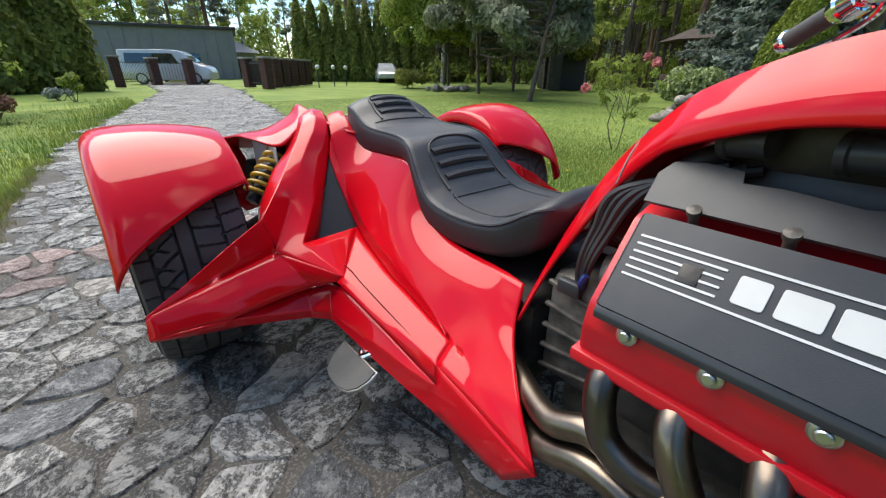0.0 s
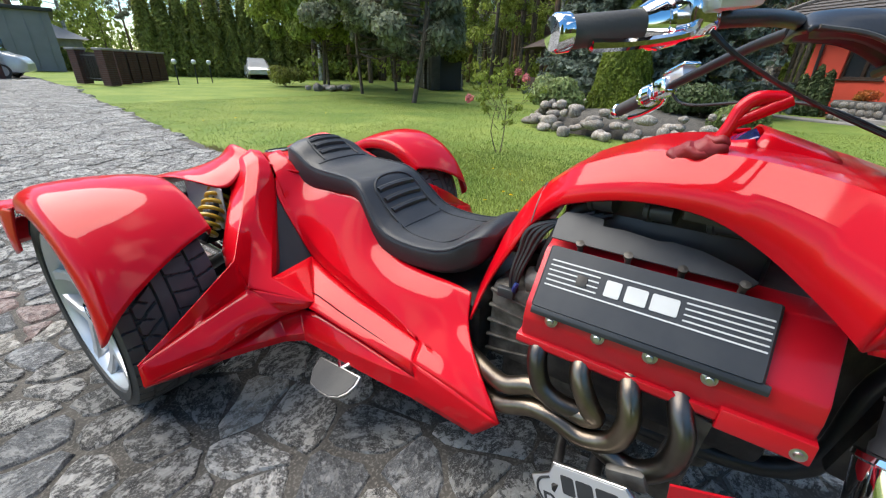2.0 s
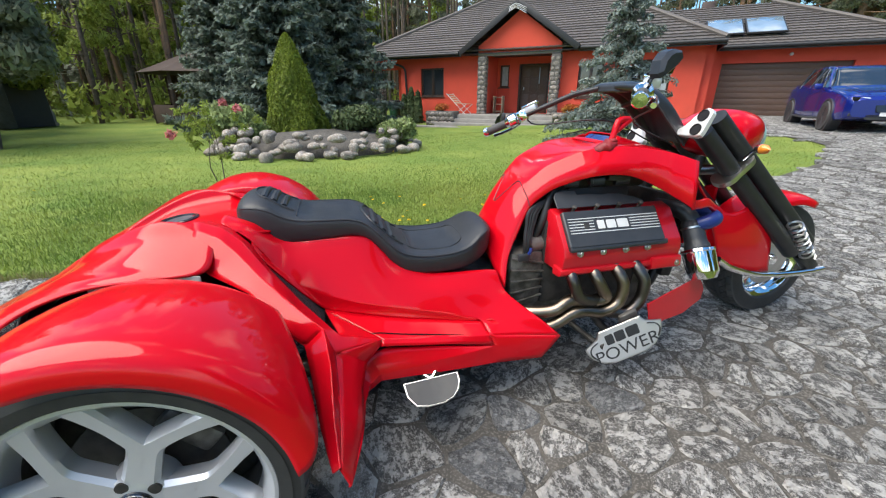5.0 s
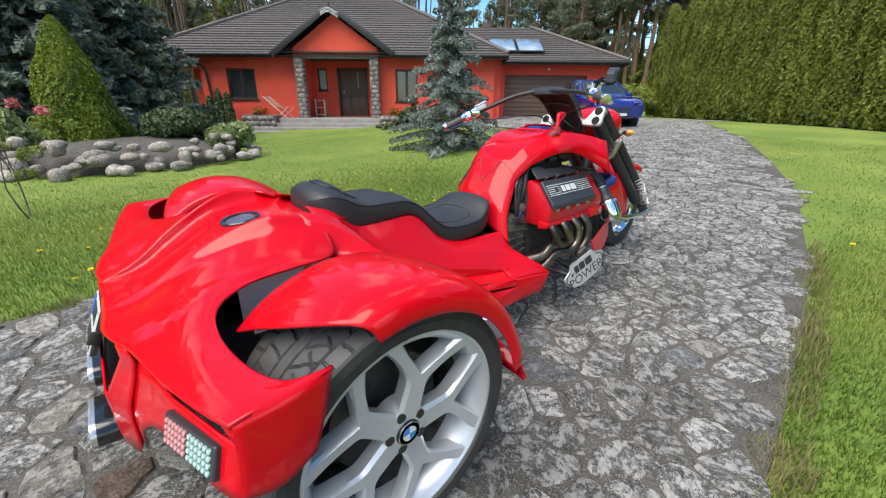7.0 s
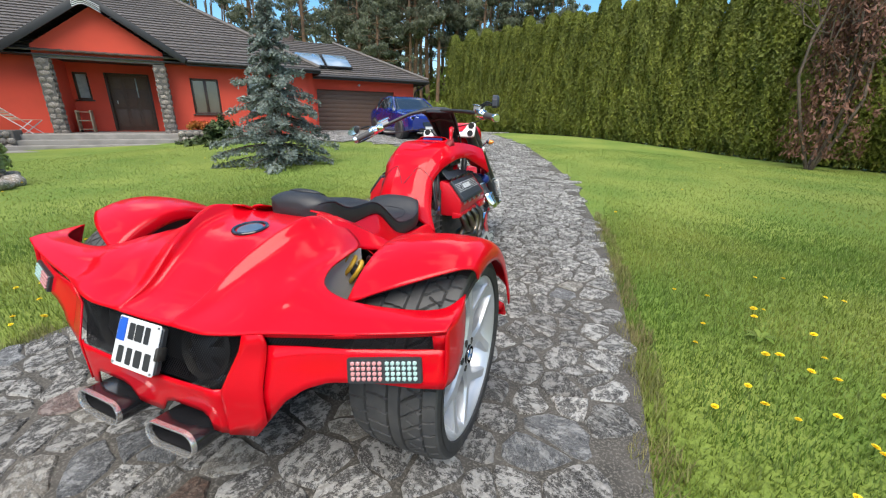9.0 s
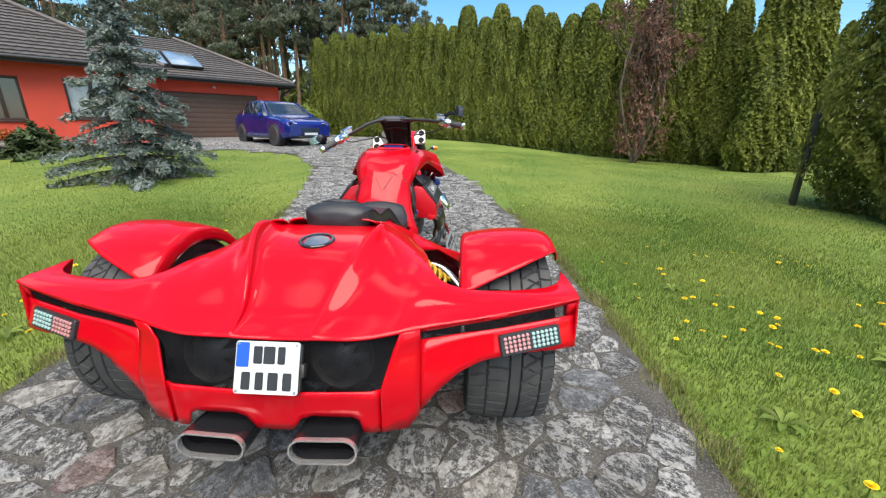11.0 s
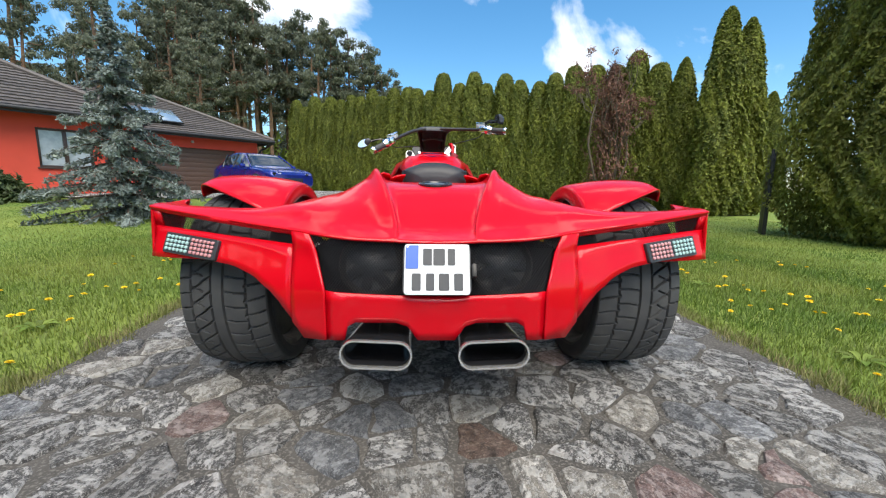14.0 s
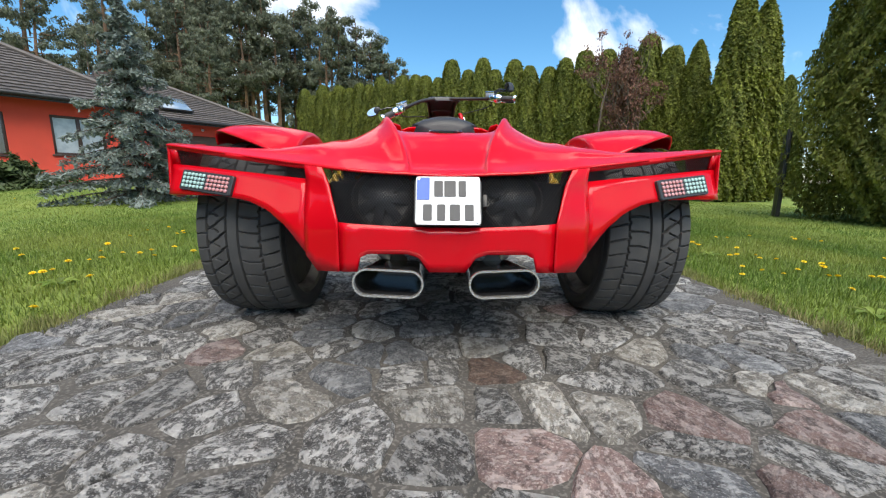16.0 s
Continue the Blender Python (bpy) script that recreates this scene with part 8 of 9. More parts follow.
for s in (1, -1):
    for x0, x1 in ((0.18, 0.98), (-0.42, -0.38), (-1.30, -1.36)):
        zt = 1.58 if x0 > 0 else 1.60
        tube("pillar", [(x1 if x0 > 0 else x0, 0.90 * s, 1.06), ((x0 + x1) / 2, 0.80 * s, 1.32), (x0, 0.665 * s, zt)], 0.028, CAR_BLUE if x0 > 0 else BLACK_GLOSS, suv, 8)
    for x in (1.42, -1.45):
        lathe("wheel_arch", [(0.90 * s, 0.43), (0.972 * s, 0.43), (0.980 * s, 0.385), (0.90 * s, 0.385)], pose(x, 0, 0.37, 0, 0, 0) @ Matrix.Rotation(radians(90), 4, "Z"), BLACK_PLASTIC, suv, 30, closed=False)
        lathe("wheel_well", [(0.70 * s, 0.40), (0.945 * s, 0.40), (0.945 * s, 0.0)], pose(x, 0, 0.37, 0, 0, 0) @ Matrix.Rotation(radians(90), 4, "Z"), BLACK_PLASTIC, suv, 24, closed=False)
        road_wheel(suv, x, 0.875 * s, 0.37, 0.25, 5, BLACK_PLASTIC)
    box("door_mirror", pose(0.62, 1.04 * s, 1.10), 0.14, 0.2, 0.15, CAR_BLUE, suv, 0.05)
    lens = slab("headlamp", [(-0.20, -0.035), (0.17, -0.055), (0.21, 0.0), (0.12, 0.045), (-0.20, 0.040)], frame_of((2.285, 0.66 * s, 0.775), (-0.42 * s, 0.90, 0.05) if s > 0 else (0.42 * s, 0.90, -0.05), (-0.3, 0, 1)), 0.03, BLACK_GLOSS, suv, 0.004, "slim headlamp with a bright running light")
    tube("running_light", [(2.32, 0.50 * s, 0.80), (2.28, 0.66 * s, 0.815), (2.18, 0.80 * s, 0.83)], 0.016, PLATE_WHITE, lens, 6)
    slab("side_intake", [(-0.16, -0.07), (0.14, -0.05), (0.16, 0.06), (-0.12, 0.03)], frame_of((2.27, 0.68 * s, 0.47), (-0.42 * s, 0.90, 0) if s > 0 else (0.42 * s, 0.90, 0), (0, 0, 1)), 0.03, BLACK_PLASTIC, suv)
    for x in (0.05, -0.95):
        box("door_handle", pose(x - 0.3, 0.968 * s, 0.93), 0.16, 0.02, 0.025, CAR_BLUE, suv, 0.006)
    tube("door_gap", [(0.66, 0.968 * s, 1.0), (0.68, 0.972 * s, 0.6), (0.55, 0.962 * s, 0.36)], 0.005, BLACK_PLASTIC, suv, 4)
    tube("door_gap", [(-0.40, 0.968 * s, 1.02), (-0.40, 0.972 * s, 0.6), (-0.40, 0.962 * s, 0.36)], 0.005, BLACK_PLASTIC, suv, 4)
    tube("sill_trim", [(1.0, 0.958 * s, 0.30), (0.0, 0.966 * s, 0.29), (-1.05, 0.960 * s, 0.30)], 0.035, BLACK_PLASTIC, suv, 6)
    tube("bonnet_crease", [(1.05, 0.60 * s, 1.092), (1.6, 0.56 * s, 1.03), (2.2, 0.48 * s, 0.895)], 0.008, CAR_BLUE, suv, 5)
grille = slab("grille", [(-0.40, 0.13), (-0.34, -0.12), (0.34, -0.12), (0.40, 0.13), (0.30, 0.16), (-0.30, 0.16)], frame_of((2.335, 0, 0.60), (0, 1, 0), (-0.22, 0, 1)), 0.035, BLACK_GLOSS, suv, 0.01, "black mesh grille")
for k in range(5):
    box("grille_bar", frame_of((2.375 - 0.012 * k, 0, 0.53 + 0.045 * k), (0, 1, 0), (-0.22, 0, 1)), 0.62, 0.008, 0.012, DARK_METAL, grille, 0.002)
slab("lower_grille", rounded(1.0, 0.12, 0.04), frame_of((2.33, 0, 0.375), (0, 1, 0), (0, 0, 1)), 0.03, BLACK_PLASTIC, suv, 0.01)
slab("car_plate", rounded(0.52, 0.11, 0.01), frame_of((2.375, 0, 0.455), (0, 1, 0), (-0.1, 0, 1)), 0.012, PLATE_WHITE, suv, 0.002)

# silver van behind the gate
van = thing("van", "silver passenger van parked beyond the gate", "van", at=pose(-3.4, -30.2, 0.0, 0, 0, 155))
section_loft("body", [(-2.45, 0.85, 0.35, 1.1, 1.9, 0.75), (-2.3, 0.95, 0.28, 1.1, 1.95, 0.8), (0.0, 0.97, 0.25, 1.1, 1.97, 0.8), (0.9, 0.97, 0.25, 1.1, 1.85, 0.78), (1.6, 0.95, 0.25, 1.05, 1.25, 0.8), (2.2, 0.9, 0.28, 0.9, 1.05, 0.75), (2.45, 0.75, 0.35, 0.7, 0.8, 0.6)], CAR_SILVER, van, "silver van body", 22, 45, 40)
for s in (1, -1):
    glass_strip(van, "side_window", [(-2.2, 0.93 * s, 1.18), (0.7, 0.93 * s, 1.18), (0.4, 0.85 * s, 1.75), (-2.15, 0.85 * s, 1.75)][::s])
    for x in (1.5, -1.5):
        road_wheel(van, x, 0.86 * s, 0.34, 0.22, 6, ALLOY)
glass_strip(van, "windscreen", [(1.62, 0.72, 1.28), (1.62, -0.72, 1.28), (0.95, -0.7, 1.82), (0.95, 0.7, 1.82)])
# red and pale cars farther off
for x, y, r, mat, lab in ((-4.4, -36, 80, RED_SATIN, "small red car parked beyond the gate"), (-18.4, -28.6, 62, CAR_SILVER, "pale car parked at the edge of the garden")):
    c = thing("car", lab, "car", at=pose(x, y, 0.0, 0, 0, r))
    section_loft("body", [(-2.0, 0.75, 0.35, 0.85, 1.0, 0.6), (-1.6, 0.85, 0.25, 0.88, 1.35, 0.55), (-0.4, 0.86, 0.25, 0.88, 1.45, 0.58), (0.6, 0.86, 0.25, 0.86, 1.1, 0.62), (1.6, 0.82, 0.28, 0.78, 0.85, 0.62), (2.0, 0.7, 0.35, 0.6, 0.66, 0.5)], mat, c, "", 18, 45, 30)
    for s in (1, -1):
        glass_strip(c, "side_window", [(-1.5, 0.80 * s, 0.93), (0.55, 0.80 * s, 0.93), (0.1, 0.66 * s, 1.34), (-1.2, 0.66 * s, 1.34)][::s])
        for q in (1.25, -1.25):
            road_wheel(c, q, 0.76 * s, 0.31, 0.2, 5, ALLOY)

# gate piers, railing and fence of the entrance
BRICK = material("dark_red_brick", (0.085, 0.035, 0.03), 0.85, vary=0.7, scale=8, second=(0.05, 0.025, 0.022), bump=0.004, bump_scale=40)
pier = thing("gate_pier", "dark red brick gate pier with a pale cap", "gate pier", "entrance piers")
for k in range(17):
    bm = bmesh.new()
    for i in range(2):
        box_into(bm, pose(-0.115 + 0.23 * i, 0, 0.05 + 0.082 * k), 0.222 if k % 2 else 0.22, 0.45 if k % 2 else 0.452, 0.074, 0.004, 1)
    part("brick_course", bm, BRICK, pier, smooth=False)
box("mortar_core", pose(0, 0, 0.70), 0.42, 0.42, 1.40, FIELD_MORTAR, pier, 0)
box("cap", pose(0, 0, 1.45), 0.56, 0.56, 0.09, CONCRETE, pier, 0.02)
pier_spots = [(-0.3, -25.5), (-2.2, -28.5), (-4.0, -28.3), (-5.9, -22.8), (-6.15, -20.4)] + [(-6.2 - 0.82 * k, -20.8 - 0.95 * k) for k in range(1, 6)]
pier.matrix_world = pose(*pier_spots[0], 0)
for p in pier_spots[1:]:
    copy_thing(pier, pose(*p, 0, 0, 0, 20))


def railing(a, b, height, label):
    f = thing("iron_railing", label, "railing", "entrance railings")
    a, b = Vector((*a, 0)), Vector((*b, 0))
    n = max(3, int((b - a).length / 0.14))
    for z in (0.25, height):
        tube("rail", [a + Vector((0, 0, z)), b + Vector((0, 0, z))], 0.018, FASCIA, f, 6)
    for k in range(1, n):
        p = a.lerp(b, k / n)
        tube("bar", [p + Vector((0, 0, 0.15)), p + Vector((0, 0, height + 0.12))], 0.009, FASCIA, f, 5)


railing(pier_spots[0], pier_spots[1], 1.2, "black iron railing between brick piers")
railing(pier_spots[1], pier_spots[2], 1.2, "black iron railing between brick piers")
railing(pier_spots[3], pier_spots[4], 1.2, "black iron gate leaf between brick piers")
DARK_BOARD = material("dark_brown_boards", (0.05, 0.032, 0.026), 0.8, vary=0.5, scale=5)
for k in range(5):
    fence = thing("board_fence", "dark brown board fence panel between piers", "fence", "garden fence panels")
    a, b = (Vector((*p, 0)) for p in (pier_spots[4 + k] if k else pier_spots[3], pier_spots[5 + k]))
    d = b - a
    n = 12
    for i in range(n):
        p = a.lerp(b, (i + 0.5) / n)
        box("board", pose(p.x, p.y, 0.72, 0, 0, math.degrees(math.atan2(d.y, d.x))), d.length / n * 0.93, 0.025, 1.2, DARK_BOARD, fence, 0.004)

# low workshop and neighbouring roof across the lane
SHEET = material("grey_sheet_cladding", (0.17, 0.175, 0.185), 0.6, vary=0.4, scale=1.5, second=(0.13, 0.135, 0.14))
shop = thing("workshop", "long grey workshop with a flat roof beyond the lane", "building", at=pose(1.0, -50, 0, 0, 0, -14))
box("wall", pose(0, 0, 2.1), 26, 9, 4.2, SHEET, shop, 0)
box("roof", pose(0, 0, 4.3), 26.6, 9.6, 0.25, FASCIA, shop, 0.02)
for k in range(26):
    box("cladding_rib", pose(-12.5 + k, 4.52, 2.1), 0.08, 0.05, 4.1, SHEET, shop, 0.01)
for x, w, z in ((-9, 1.8, 1.6), (-1.2, 1.6, 1.5), (8.5, 3.4, 1.7)):
    box("window", pose(x, 4.53, z), w, 0.08, 1.1, GLASS, shop, 0.01)
barn = thing("neighbour_house", "low house with a pale grey hip roof", "house", at=pose(-10.5, -62, 0, 0, 0, -8))
box("wall", pose(0, 0, 1.4), 13, 8, 2.8, CONCRETE, barn, 0)
bm = bmesh.new()
vs = [bm.verts.new(p) for p in ((-7.2, -4.6, 2.8), (7.2, -4.6, 2.8), (7.2, 4.6, 2.8), (-7.2, 4.6, 2.8), (-3, 0, 5.2), (3, 0, 5.2))]
for q in ((0, 1, 5, 4), (1, 2, 5), (2, 3, 4, 5), (3, 0, 4), (0, 3, 2, 1)):
    bm.faces.new([vs[i] for i in q])
part("roof", bm, SHEET, barn, smooth=False)
box("chimney", pose(-1, 0.6, 5.0), 0.6, 0.6, 1.2, BRICK, barn, 0.02)
# tall clipped hedge by the entrance
wall_hedge = [thuja("entrance_thuja", 6.0, 0.75, 301 + k, "dark tall thuja in the hedge by the entrance", mat=THUJA_DARK, count=5200, size=0.15, group="entrance hedge") for k in range(2)]
spots2 = [(-13.5 - 0.95 * k, -34.0 + 0.55 * k) for k in range(16)]
for k, (x, y) in enumerate(spots2):
    if k < 2:
        place(wall_hedge[k], x, y, 40 * k, 1.0)
    else:
        plant_copy(wall_hedge[k % 2], x, y, 37 * k, 1.0 + 0.03 * math.sin(k * 2.1))
low_h = thuja("young_thuja", 1.8, 0.45, 311, "young dark thuja along the lane", mat=THUJA_DARK, count=1500, size=0.11, group="lane hedge")
place(low_h, -6.5, -46, 0, 1)
for k in range(16):
    plant_copy(low_h, -7.3 - 0.8 * k, -46 + 0.25 * k, 31 * k, 1.0)
# dark conifers and shrubs on the other side of the drive
left_con = thuja("dark_thuja", 7.0, 1.25, 321, "tall dark thuja beside the drive", mat=THUJA_DARK, count=14000, size=0.14, group="drive thujas")
place(left_con, 1.6, -22.5, 0, 1)
plant_copy(left_con, 3.2, -21.6, 80, 1.05)
plant_copy(left_con, 4.9, -20.8, 150, 1.1)
plant_copy(left_con, 6.8, -19.5, 210, 1.05)
lime = twig_tree("lime_green_shrub_tree", 2.3, 1.1, 331, "small many-stemmed tree with lime-green leaves", "tree", BARK, SPRING_LEAF, 4200, 0.07, 7, 0.02)
place(lime, 2.75, -10.6, 0, 1)
shrub("clipped_bush", mound(0.4, 1.1, 6, 44), 1400, 0.06, SPRING_LEAF, 44, "upright yellow-green bush beside the drive", 1.35, -14.9)
shrub("brown_bush", mound(0.5, 0.6, 6, 48), 1300, 0.05, PURPLE_TWIG, 48, "low brown-leaved bush on the lawn", 2.45, -8.9)
shrub("blue_shrub", mound(0.45, 0.4, 6, 52), 900, 0.05, SPRUCE_BLUE, 52, "low blue-grey shrub beside the drive", 1.7, -15.8)

# garden trees near the root cellar
CELLAR = material("mossy_cellar_stone", (0.075, 0.07, 0.062), 0.95, vary=0.8, scale=2.5, second=(0.045, 0.045, 0.035), bump=0.02, bump_scale=12)
leaner = pine("leaning_pine", 5.8, 401, "pine with a leaning twin trunk on the lawn", BARK, GREY_NEEDLE, 26000, 0.11, 0.38, 2.7, "lawn trees", -1.1)
place(leaner, -10.9, -7.35, 0, 1.0)
tube("second_stem", [(0.12, 0.1, -0.1), (-0.25, 0.15, 1.4), (-0.75, 0.2, 3.4)], [0.10, 0.085, 0.05], BARK, leaner, 8)
lawn2 = pine("lawn_pine", 5.6, 403, "dense grey-green pine on the lawn", BARK, GREY_NEEDLE, 26000, 0.11, 0.3, 2.9, "lawn trees")
place(lawn2, -12.6, -11.6, 0, 1.0)
willow = broadleaf("lawn_tree", 6.0, 405, "leafy green tree at the edge of the lawn", BARK, SPRING_LEAF, 24000, 0.10, "lawn trees", 3.0)
place(willow, -14.6, -16.5, 0, 1.25)
plant_copy(willow, -17.5, -19.5, 140, 1.35)
plant_copy(lawn2, -16.0, -12.5, 80, 1.05)
cellar = thing("root_cellar", "dark stone root cellar with a black doorway", "outbuilding", at=pose(-19.2, -12.6, 0, 0, 0, 48))
for x0, x1 in ((-2.6, -0.55), (0.55, 1.4)):
    box("wall", pose((x0 + x1) / 2, 0, 1.1), x1 - x0, 0.5, 2.2, CELLAR, cellar, 0.03)
box("lintel", pose(0, 0, 2.12), 1.1, 0.5, 0.32, CELLAR, cellar, 0.03)
# black box standing for the unlit inside of the cellar
box("dark_interior", pose(0, 1.0, 1.0), 1.2, 1.4, 2.0, FASCIA, cellar, 0)
for x in (-0.62, 0.62):
    for k in range(7):
        box("quoin", pose(x, -0.27, 0.14 + 0.28 * k), 0.22, 0.06, 0.25, CONCRETE, cellar, 0.02)
box("quoin_head", pose(0, -0.27, 2.08), 1.5, 0.06, 0.2, CONCRETE, cellar, 0.02)
blob_crown("ivy", [(-2.4 + 0.35 * k, 0.5 + 0.5 * (k % 3), 1.9 + 0.25 * (k % 2), 0.55) for k in range(12)], 7000, 0.12, THUJA_DARK, cellar, 411)
# gazebo with a dark pyramid roof
gaz = thing("gazebo", "dark open gazebo with a pyramid roof at the wood's edge", "gazebo", at=pose(-22.0, -4.8, 0, 0, 0, 20))
bm = bmesh.new()
vs = [bm.verts.new((3.2 * math.cos(a), 3.2 * math.sin(a), 2.25)) for a in np.linspace(0, math.tau, 8, endpoint=False)]
tip_v = bm.verts.new((0, 0, 3.6))
for k in range(8):
    bm.faces.new((vs[k], vs[(k + 1) % 8], tip_v))
bm.faces.new(vs[::-1])
part("roof", bm, DARK_BOARD, gaz, smooth=False)
for k in range(8):
    a = math.tau * k / 8
    box("post", pose(2.8 * math.cos(a), 2.8 * math.sin(a), 1.1), 0.14, 0.14, 2.2, DARK_BOARD, gaz, 0.01)
    b = a + math.tau / 16
    box("parapet", pose(2.6 * math.cos(b), 2.6 * math.sin(b), 0.45, 0, 0, math.degrees(b) + 90), 2.0, 0.06, 0.8, DARK_BOARD, gaz, 0.01)
box("deck", pose(0, 0, 0.08), 4.4, 4.4, 0.16, DARK_BOARD, gaz, 0.02)
# pale garden figure, lamps, pale rubble
bm = bmesh.new()
lathe_into(bm, [(0.0, 0.16), (0.12, 0.16), (0.14, 0.10), (0.45, 0.13), (0.62, 0.08), (0.7, 0.05), (0.74, 0.07), (0.82, 0.075), (0.9, 0.0)], pose(-20.5, -11.3, 0.0) @ Matrix.Rotation(radians(-90), 4, "Y"), 14)
tagged(part("garden_statue", bm, CONCRETE), "small pale stone garden statue on the lawn", "statue")
glamp = thing("garden_lamp", "garden lamp with a white globe", "garden lamp", "garden lamps")
tube("post", [(0, 0, 0), (0, 0, 0.95)], 0.03, FASCIA, glamp, 8)
bm = bmesh.new()
bmesh.ops.create_uvsphere(bm, u_segments=16, v_segments=10, radius=0.12, matrix=pose(0, 0, 1.05))
part("globe", bm, PLATE_WHITE, glamp)
glamp.matrix_world = pose(-8.9, -20.5, 0)
for x, y in ((-10.3, -21.5), (-11.6, -22.5)):
    copy_thing(glamp, pose(x, y, 0))
rng = random.Random(3)
stone_heap("rubble_stone", [(-12.9 + rng.uniform(-1.0, 1.0), -14.2 + rng.uniform(-0.7, 0.7), 0.1, rng.uniform(0.12, 0.25)) for _ in range(16)], "pale grey stone lying under the garden trees", "stone", 6, group="stones under the trees")

# dark post with a panel at the lawn's edge, and clutter by the veranda
post = thing("fence_panel", "dark anthracite fence panel by the thujas", "fence", at=pose(6.0, 5.7, ground_z(6.0, 5.7) - 0.02, 0, 0, 62))
box("panel", pose(0, 0, 0.70), 0.26, 0.03, 1.40, FASCIA, post, 0.005)
box("post", pose(-0.16, 0, 0.74), 0.06, 0.06, 1.48, FASCIA, post, 0.006)
for k in range(6):
    box("lath", pose(0, -0.022, 0.15 + 0.24 * k), 0.24, 0.012, 0.03, FASCIA, post, 0.003)
tub = thing("waste_bin", "dark green plastic bin by the veranda", "bin", at=H_POSE @ pose(1.7, 1.0, 0.1))
lathe("bin_body", [(0, 0.26), (0.8, 0.32), (0.82, 0.34), (0.86, 0.34)], Matrix.Rotation(radians(-90), 4, "Y"), material("green_bin_plastic", (0.01, 0.06, 0.03), 0.5, vary=0.2, scale=8), tub, 20)
lathe("lid", [(0.86, 0.35), (0.92, 0.33), (0.95, 0.1), (0.95, 0)], Matrix.Rotation(radians(-90), 4, "Y"), FASCIA, tub, 20)
# white lattice fence behind the car
lat = thing("lattice_fence", "pale lattice fence behind the car", "fence", at=pose(-7.7, 20.9, 0.45, 0, 0, -20))
for k in range(9):
    for s in (-1, 1):
        tube("lath", [(-2 + 0.2 * k - 0.25 * s, 0.01 * s, 0.1), (-2 + 0.2 * k + 0.25 * s, 0.01 * s, 1.0)], 0.018, CONCRETE, lat, 4)
tube("rail", [(-2.2, 0, 1.02), (-0.1, 0, 1.02)], 0.035, CONCRETE, lat, 6)
tube("rail", [(-2.2, 0, 0.1), (-0.1, 0, 0.1)], 0.035, CONCRETE, lat, 6)
shrub("low_hedge", [(-2.4 + 0.4 * k, 0.1 * (k % 2), 0.9 + 0.35 * (k % 2), 0.62) for k in range(13)], 9000, 0.09, SPRING_LEAF, 61, "low clipped bright green hedge behind the car", -10.6, 22.6, 0.45, "", "hedge")


# ---- grass and dandelions ----
def grass_patch(name, n, box_, keep, length, seed, width=0.004, mat=None, label="short green lawn grass", flat=(0.15, 0.75)):
    """Blades of grass as narrow leaning triangles."""
    r = np.random.RandomState(seed)
    x, y = r.uniform(box_[0], box_[1], n), r.uniform(box_[2], box_[3], n)
    ok = np.array([keep(a, b) for a, b in zip(x, y)])
    x, y = x[ok], y[ok]
    z = np.array([ground_z(a, b) - 0.032 for a, b in zip(x, y)])
    k = len(x)
    h = length * r.uniform(0.45, 1.2, k)
    a = r.rand(k) * math.tau
    lean = r.uniform(flat[0], flat[1], k) * h
    w = width * r.uniform(0.6, 1.4, k)
    p = np.stack([x, y, z], 1)
    side = np.stack([-np.sin(a), np.cos(a), np.zeros(k)], 1) * w[:, None]
    tip = np.stack([np.cos(a) * lean, np.sin(a) * lean, h], 1)
    v = np.stack([p - side, p + side, p + tip], 1).reshape(-1, 3)
    return tagged(raw(name, v, np.arange(3 * k).reshape(-1, 3), mat or GRASS), label, "grass", kind="stuff")


fringe = lambda b: 0.05 * math.sin(7 * b) * math.sin(3.1 * b) + 0.025 * math.sin(23 * b + 1)
off_drive = lambda a, b: not on_drive(a, b, -0.03 + fringe(b))
fade = random.Random(4)


def near_grass(a, b):
    """Dense near the drive, thinning out over the lawn."""
    d = max(abs(b - 1.2) - 2.8, abs(abs(a) - 2.4) - 1.3, 0.0)
    return off_drive(a, b) and fade.random() < math.exp(-d / 0.8)


grass_patch("grass_near", 430000, (1.3, 6.5, -4.0, 7.5), near_grass, 0.040, 1, 0.003)
grass_patch("grass_near", 300000, (-6.5, -1.3, -4.0, 7.0), near_grass, 0.040, 2, 0.003)
grass_patch("grass_far", 300000, (-12, 9, -12, 13), lambda a, b: off_drive(a, b) and fade.random() > math.exp(-max(abs(b - 1.2) - 2.8, abs(abs(a) - 2.4) - 1.3, 0.0) / 0.8), 0.030, 3, 0.005, flat=(0.7, 1.7))
grass_patch("grass_verge", 40000, (-0.5, 4.0, -16, -0.8), lambda a, b: off_drive(a, b) and a > 0 and fade.random() < math.exp(-(a - edge_x(RIGHT_EDGE, b)) / 0.5) * min(1, (-0.8 - b) / 2), 0.13, 4, 0.006)
at_edge = lambda a, b: min(abs(a - edge_x(RIGHT_EDGE, b)), abs(a - edge_x(LEFT_EDGE, b))) < 0.05 + abs(fringe(b)) and fade.random() < 0.6 + 0.4 * math.sin(9 * b) * math.sin(4.3 * b)
grass_patch("edge_grass", 60000, (1.2, 1.7, -4, 5), at_edge, 0.06, 5, 0.003, DRY_GRASS, "dry yellowish grass along the drive's edge")
grass_patch("edge_grass", 60000, (-2.0, -1.4, -4, 5), at_edge, 0.06, 6, 0.003, DRY_GRASS, "dry yellowish grass along the drive's edge")

fl = thing("dandelion", "yellow dandelion in flower in the grass", "dandelion", "dandelions")
tube("stem", [(0, 0, -0.02), (0.005, 0.0, 0.05)], 0.0022, GRASS, fl, 5)
bm = bmesh.new()
